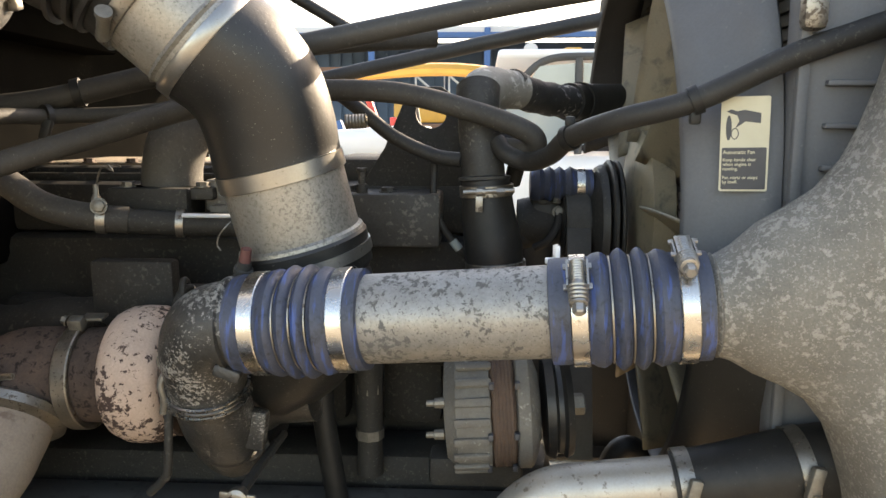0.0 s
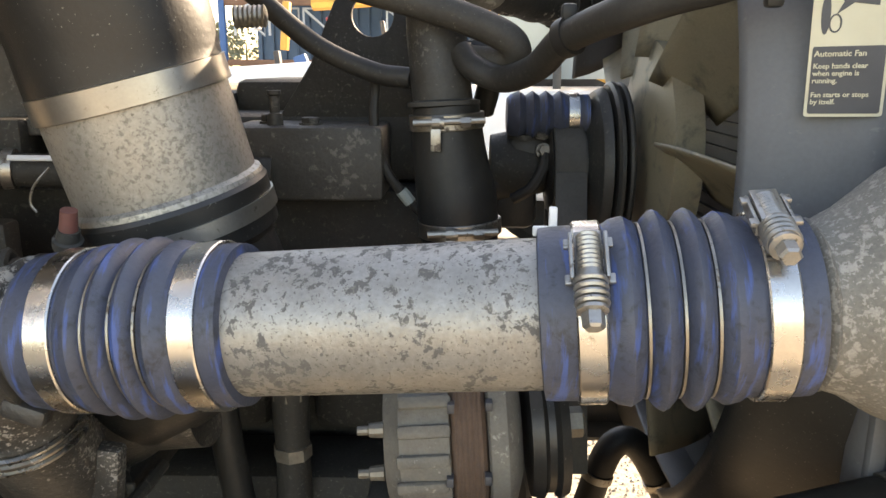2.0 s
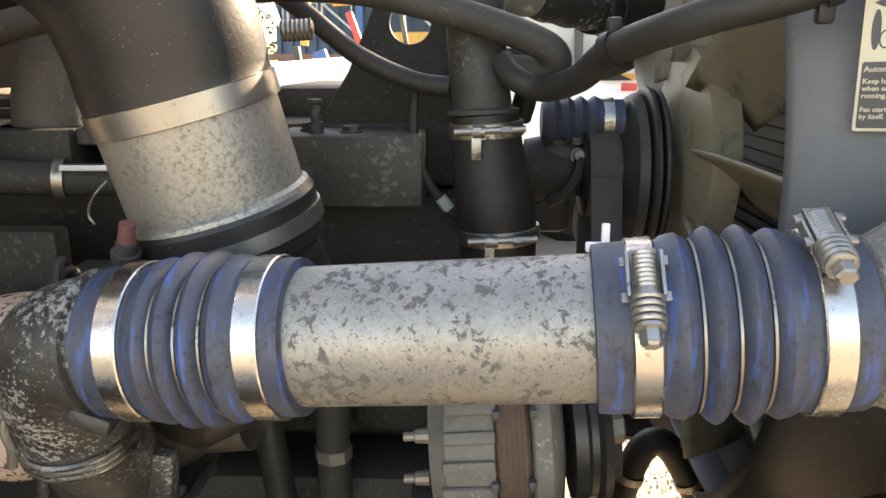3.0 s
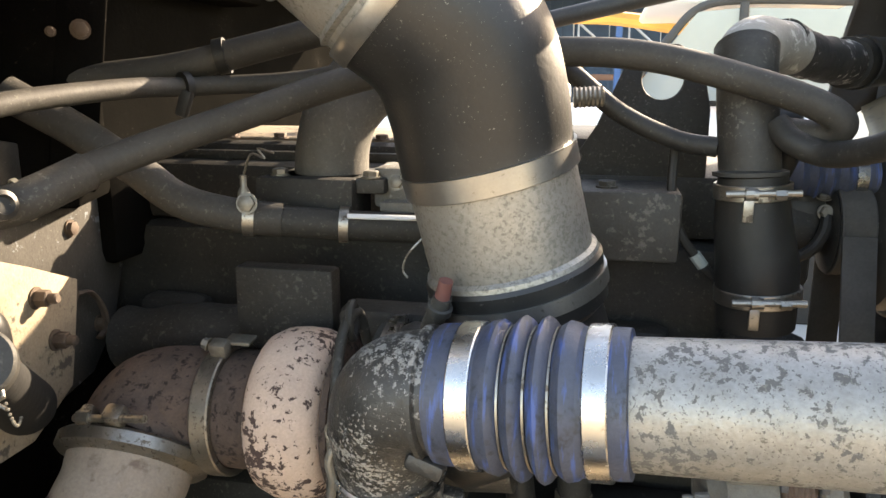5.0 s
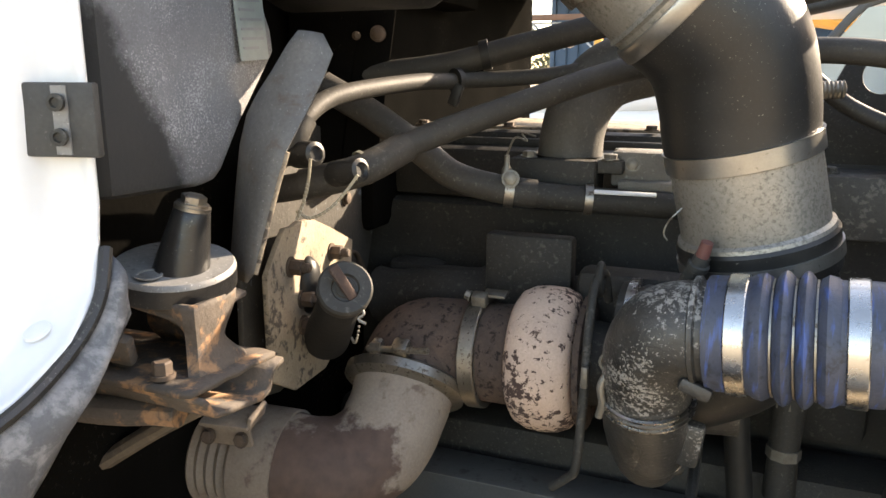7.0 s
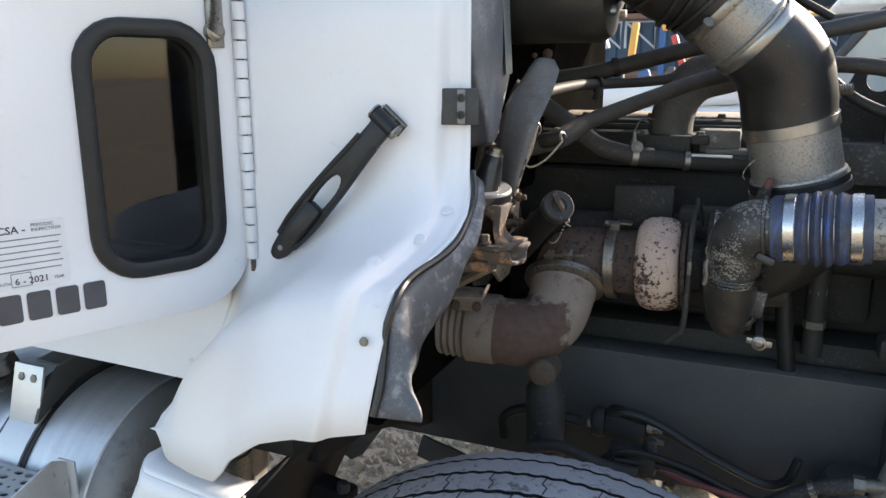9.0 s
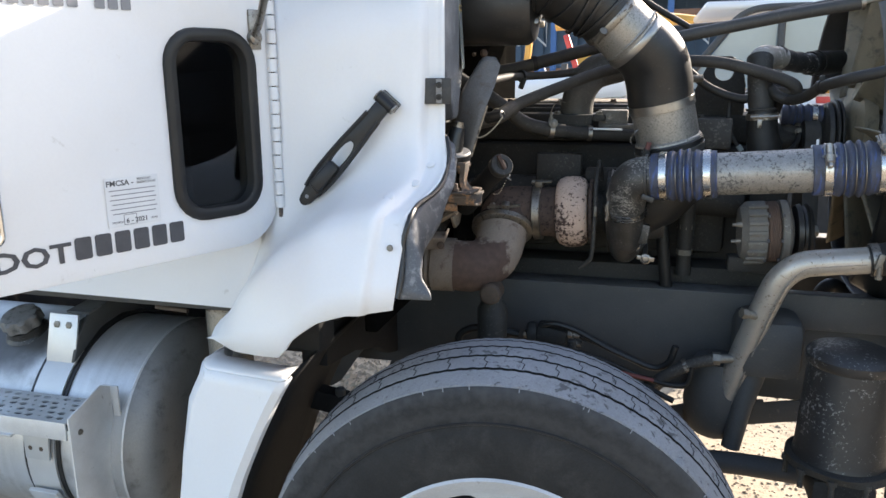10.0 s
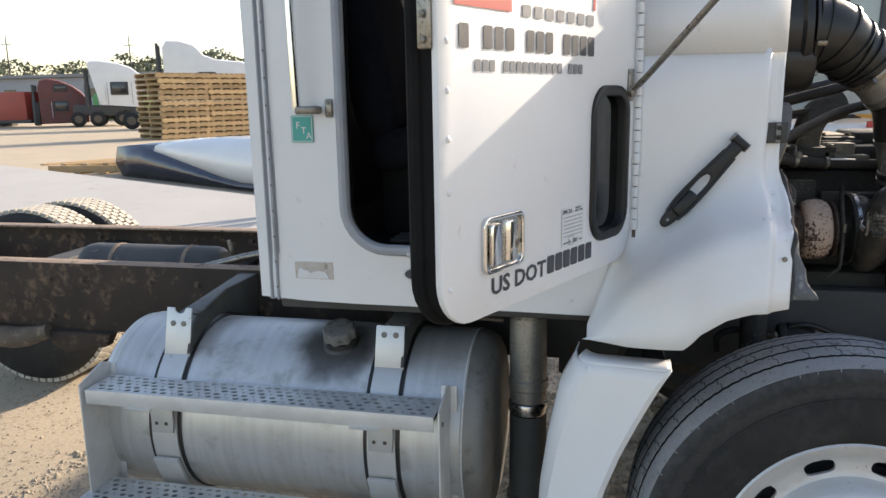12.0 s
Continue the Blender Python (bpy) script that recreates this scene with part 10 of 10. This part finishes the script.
def pallet(w, d, h, slats, label, group=""):
    root = thing("pallet", (0, 0, 0), label, "pallet", group)
    bearer = board("bearer", (w, 0.10, h * 0.6))
    slat = board("slat", (w / slats * (0.74 if slats > 6 else 0.45), d, h * 0.17))
    foot = board("foot_board", (w / 14, d, h * 0.17))
    places = [("bearer", bearer, pose(0, -d / 2 + 0.05 + j * (d - 0.1) / 2, h * 0.5)) for j in range(3)]
    places += [("slat", slat, pose(-w / 2 + w / slats * (i + 0.5), 0, h * 0.885, 0, 0, 0 if slats > 6 else -32)) for i in range(slats)]
    places += [("foot_board", foot, pose(-w / 2 + w / 16 + i * (w - w / 8) / 4, 0, h * 0.115)) for i in range(5)]
    for name, me, m_ in places:
        ob = new(name, me)
        ob.parent = root
        ob.matrix_basis = m_
    return root


stacked = pallet(2.25, 2.3, 0.230, 9, "pale wooden pallet in a tall strapped stack", "stacked pallets")
rn = random.Random(4)
STK = pose(-19.3, 29.4, 0, 0, 0, 58)
for sx, sy, count in ((-1.14, 0.0, 12), (1.14, 0.05, 12), (3.6, 0.3, 12)):
    for i in range(count):
        m_ = STK @ pose(sx + rn.uniform(-0.05, 0.05), sy + rn.uniform(-0.06, 0.06), 0.232 * i + 0.0, 0, rn.uniform(-0.4, 0.4), rn.uniform(-2, 2))
        if sx < -1 and i == 0:
            stacked.matrix_basis = m_
        else:
            copy_thing(stacked, m_)
pallet(2.5, 1.7, 0.24, 5, "long wooden pallet lying flat beside the concrete").matrix_basis = pose(-12.4, 14.1, 0.0, 0, 0, 8)

# parked trucks in the distance
def far_truck(x, y, rot, paint, label, prof, windows, stacks=(), chassis=(), wheels=(), sx=1.0):
    """A stripped tractor: its side profile with rounded shoulders, windows, bare chassis, wheels and stacks."""
    t_ = thing("parked_truck", (x, y, 0.0), label, "truck", "parked trucks")
    m_ = pose(x, y, 0, 0, 0, rot) @ Matrix.Diagonal((sx, 1, 1, 1))
    z0 = min(p[1] for p in prof)
    rows_ = []
    for yy, k in ((-1.22, 0.95), (-1.20, 0.97), (-1.05, 0.99), (-0.6, 1.0), (0.6, 1.0), (1.05, 0.99), (1.20, 0.97), (1.22, 0.95)):
        rows_.append([m_ @ V(px * (0.97 + 0.03 * k), yy, z0 + (pz - z0) * k) for px, pz in prof])
    body = part("cab_body", ring_skin(bmesh.new(), rows_), paint, t_, auto=35)
    for wx, wz, ww, wh in windows:
        pane_ = part("window", box((ww, 0.04, wh), m_ @ pose(wx, -1.215, wz), 0.05), DKGLASS, t_)
        part("window_frame", plate([rounded(ww + 0.14, wh + 0.14, 0.06, 3), rounded(ww, wh, 0.05, 3)], 0.03, m_ @ basis((wx, -1.235, wz), (1, 0, 0), (0, 0, 1))), CHASSIS, pane_)
    for seam in (-0.62, 0.95):
        part("door_seam", box((0.025, 0.03, (z0 + 2.3) * 0.42), m_ @ pose(seam, -1.215, z0 + 0.95), 0.0), CHASSIS, body)
    part("grab_bar", lathe(m_ @ V(-0.75, -1.28, z0 + 0.4), (0, 0, 1), [(0, 0.02), (1.1, 0.02)], 6), PALEROOF, t_)
    for px, zb, zt in stacks:
        for yy in (-1.0, 0.9):
            part("stack", lathe(m_ @ V(px, yy, zb), (0, 0, 1), [(0, 0.13), ((zt - zb) * 0.6, 0.13), ((zt - zb) * 0.63, 0.09), (zt - zb, 0.09)], 12), CHASSIS, t_)
    for px, pz, ln, ht in chassis:
        part("chassis_block", box((ln, 1.1, ht), m_ @ pose(px, -0.5, pz, 0, 2, 0), 0.08), CHASSIS, t_)
    for wx in wheels:
        w_ = part("wheel", lathe(m_ @ V(wx, -0.85, 0.5), m_.to_3x3() @ V(0, -1, 0), [(0, 0.2), (0, 0.45), (0.05, 0.5), (0.3, 0.5), (0.34, 0.4)], 24), TYRE, t_)
        part("hub", lathe(m_ @ V(wx, -1.19, 0.5), m_.to_3x3() @ V(0, -1, 0), [(0, 0.26), (0.02, 0.24), (0.03, 0.1)], 16), MUDCAST, w_)
    return t_


far_truck(-35.2, 45.9, 34, VANWHITE, "white sleeper cab without its hood parked across the yard",
          [(-1.15, 1.5), (-1.75, 4.25), (-1.6, 4.45), (-1.0, 4.46), (0.1, 4.32), (1.0, 4.0), (1.6, 3.5), (1.75, 2.9), (1.65, 1.25), (0.3, 1.35)],
          ((0.15, 2.55, 1.0, 0.75),), ((-1.95, 1.2, 3.9),), ((-0.6, 1.05, 4.6, 0.7), (1.0, 0.75, 1.6, 0.9)), (-2.6, -1.4, 0.2, 1.3))
far_truck(-26.0, 41.5, 30, VANWHITE, "white sleeper truck behind the pallet stacks",
          [(-2.1, 1.25), (-2.15, 4.8), (-1.9, 5.2), (-1.2, 5.22), (-0.4, 5.0), (0.2, 4.35), (0.9, 4.1), (2.4, 3.95), (3.2, 3.5), (3.5, 2.9), (3.55, 1.2)],
          ((0.3, 2.9, 0.9, 0.7),), ((-2.45, 1.0, 5.0),), ((-0.6, 0.9, 7.0, 0.5),), (2.5, -3.0, -4.2))
far_truck(-39.4, 45.6, 36, REDTRUCK, "faded brown-red sleeper cab standing on the ground",
          [(-1.5, 0.2), (-1.55, 2.75), (-1.4, 3.2), (-0.95, 3.35), (-0.2, 3.22), (0.6, 2.85), (1.15, 2.4), (1.45, 2.0), (1.5, 0.25)],
          ((-0.15, 1.42, 0.8, 0.58), (-0.1, 2.66, 0.75, 0.34)), ((-1.85, 0.3, 2.9),), ((-1.75, 0.9, 0.4, 1.6),))
far_truck(-37.0, 47.4, 36, VANWHITE, "small white stripped cab with an empty window opening",
          [(-0.75, 1.15), (-0.8, 2.35), (-0.6, 2.5), (0.5, 2.5), (0.75, 1.9), (0.8, 1.1)],
          ((0.0, 1.95, 0.6, 0.55),), (), ((0.0, 0.75, 2.2, 0.6),), (-0.7, 0.6))
far_truck(-46.5, 46.0, 20, VANWHITE, "white truck at the far end of the row",
          [(-2.1, 0.5), (-2.15, 2.5), (-1.9, 2.9), (-0.9, 2.9), (0.6, 2.5), (1.5, 1.9), (2.2, 1.5), (2.3, 0.5)], ((0.2, 1.9, 0.8, 0.5),), (), ((0.0, 0.35, 4.2, 0.5),), (-1.3, 1.5))
rb = thing("red_trailer_box", (-42.5, 45.0, 0.4), "bright red equipment box on a trailer", "trailer")
part("shell", box((2.4, 2.0, 2.0), pose(-42.3, 44.8, 1.45), 0.05), REDBOX, rb)
part("bed", box((3.0, 2.0, 0.25), pose(-42.3, 44.8, 0.40), 0.03), CHASSIS, rb)
gt = thing("green_machine", (-36, 58, 0.0), "green machine behind the parked trucks", "machine")
part("shell", box((5.0, 2.0, 2.4), pose(-45.0, 60, 1.25), 0.3), material("green paint", (0.05, 0.25, 0.06), 0.5, 0.0, (0.04, 0.2, 0.05), 1, 0.8), gt)
bd = thing("warehouse", (-64, 78, 0.0), "long low grey warehouse in the distance", "warehouse")
part("wall", box((44, 12, 4.6), pose(-70, 82, 2.3), 0.05), material("grey warehouse wall", (0.34, 0.34, 0.34), 0.8, 0.0, (0.28, 0.28, 0.29), 0.2, 0.8), bd)
part("roof", box((45, 13, 0.35), pose(-70, 82, 4.78), 0.05), material("grey warehouse roof", (0.25, 0.25, 0.255), 0.8, 0.0, (0.21, 0.21, 0.215), 0.3, 0.8), bd)
for i in range(7):
    part("window", box((1.6, 0.1, 1.0), pose(-88 + 5.5 * i, 75.95, 2.8), 0.0), DKGLASS, bd)
for x, y, h in ((-88.5, 95, 11.5), (-66, 92, 10.5)):
    pole = thing("utility_mast", (x, y, 0), "thin lattice utility mast on the skyline", "mast", "masts")
    part("mast_pole", lathe((x, y, 0), (0, 0, 1), [(0, 0.16), (h, 0.06)], 8), CHASSIS, pole)
    part("crossbar", box((1.6, 0.1, 0.1), pose(x, y, h - 1.2), 0.0), CHASSIS, pole)

# far tree line: many small leaf clumps
# leaf colour is paled to paint the haze of distance
LEAF = material("distant foliage paled for haze", (0.11, 0.125, 0.085), 0.9, 0.0, (0.15, 0.165, 0.115), 0.4, 0.8, grain=0.3, grain_scale=3)
verts, faces = [], []
rn = random.Random(8)
for i in range(44):
    cx, cy = -165 + 3.4 * i + rn.uniform(-2, 2), 105 + rn.uniform(-4, 8)
    hh_ = rn.uniform(6.5, 10.0)
    for k in range(420):
        a, b_ = rn.uniform(0, 6.283), rn.uniform(-1, 1)
        rr = rn.uniform(0.6, 1.0) ** 0.5
        c = V(cx + 4.6 * rr * math.cos(a) * math.sqrt(1 - b_ * b_) * rn.uniform(0.8, 1.1), cy + 3.2 * rr * math.sin(a) * math.sqrt(1 - b_ * b_), hh_ * 0.60 + hh_ * 0.42 * rr * b_)
        s = rn.uniform(0.22, 0.5)
        b0 = len(verts)
        for q in range(4):
            verts.append(tuple(c + V(rn.uniform(-s, s), rn.uniform(-s, s), rn.uniform(-s, s))))
        faces += [(b0, b0 + 1, b0 + 2), (b0, b0 + 2, b0 + 3), (b0 + 1, b0 + 3, b0 + 2)]
    b0 = len(verts)
    for q in range(6):
        a = q * math.pi / 3
        verts += [(cx + 0.25 * math.cos(a), cy + 0.25 * math.sin(a), 0), (cx + 0.12 * math.cos(a), cy + 0.12 * math.sin(a), hh_ * 0.6)]
    faces += [(b0 + 2 * q, b0 + (2 * q + 2) % 12, b0 + (2 * q + 3) % 12, b0 + 2 * q + 1) for q in range(6)]
me = bpy.data.meshes.new("far_woods")
me.from_pydata(verts, [], faces)
me.materials.append(LEAF)
tagged(new("far_woods", me), "green tree line on the horizon, haze put into its colour", "trees", kind="stuff")
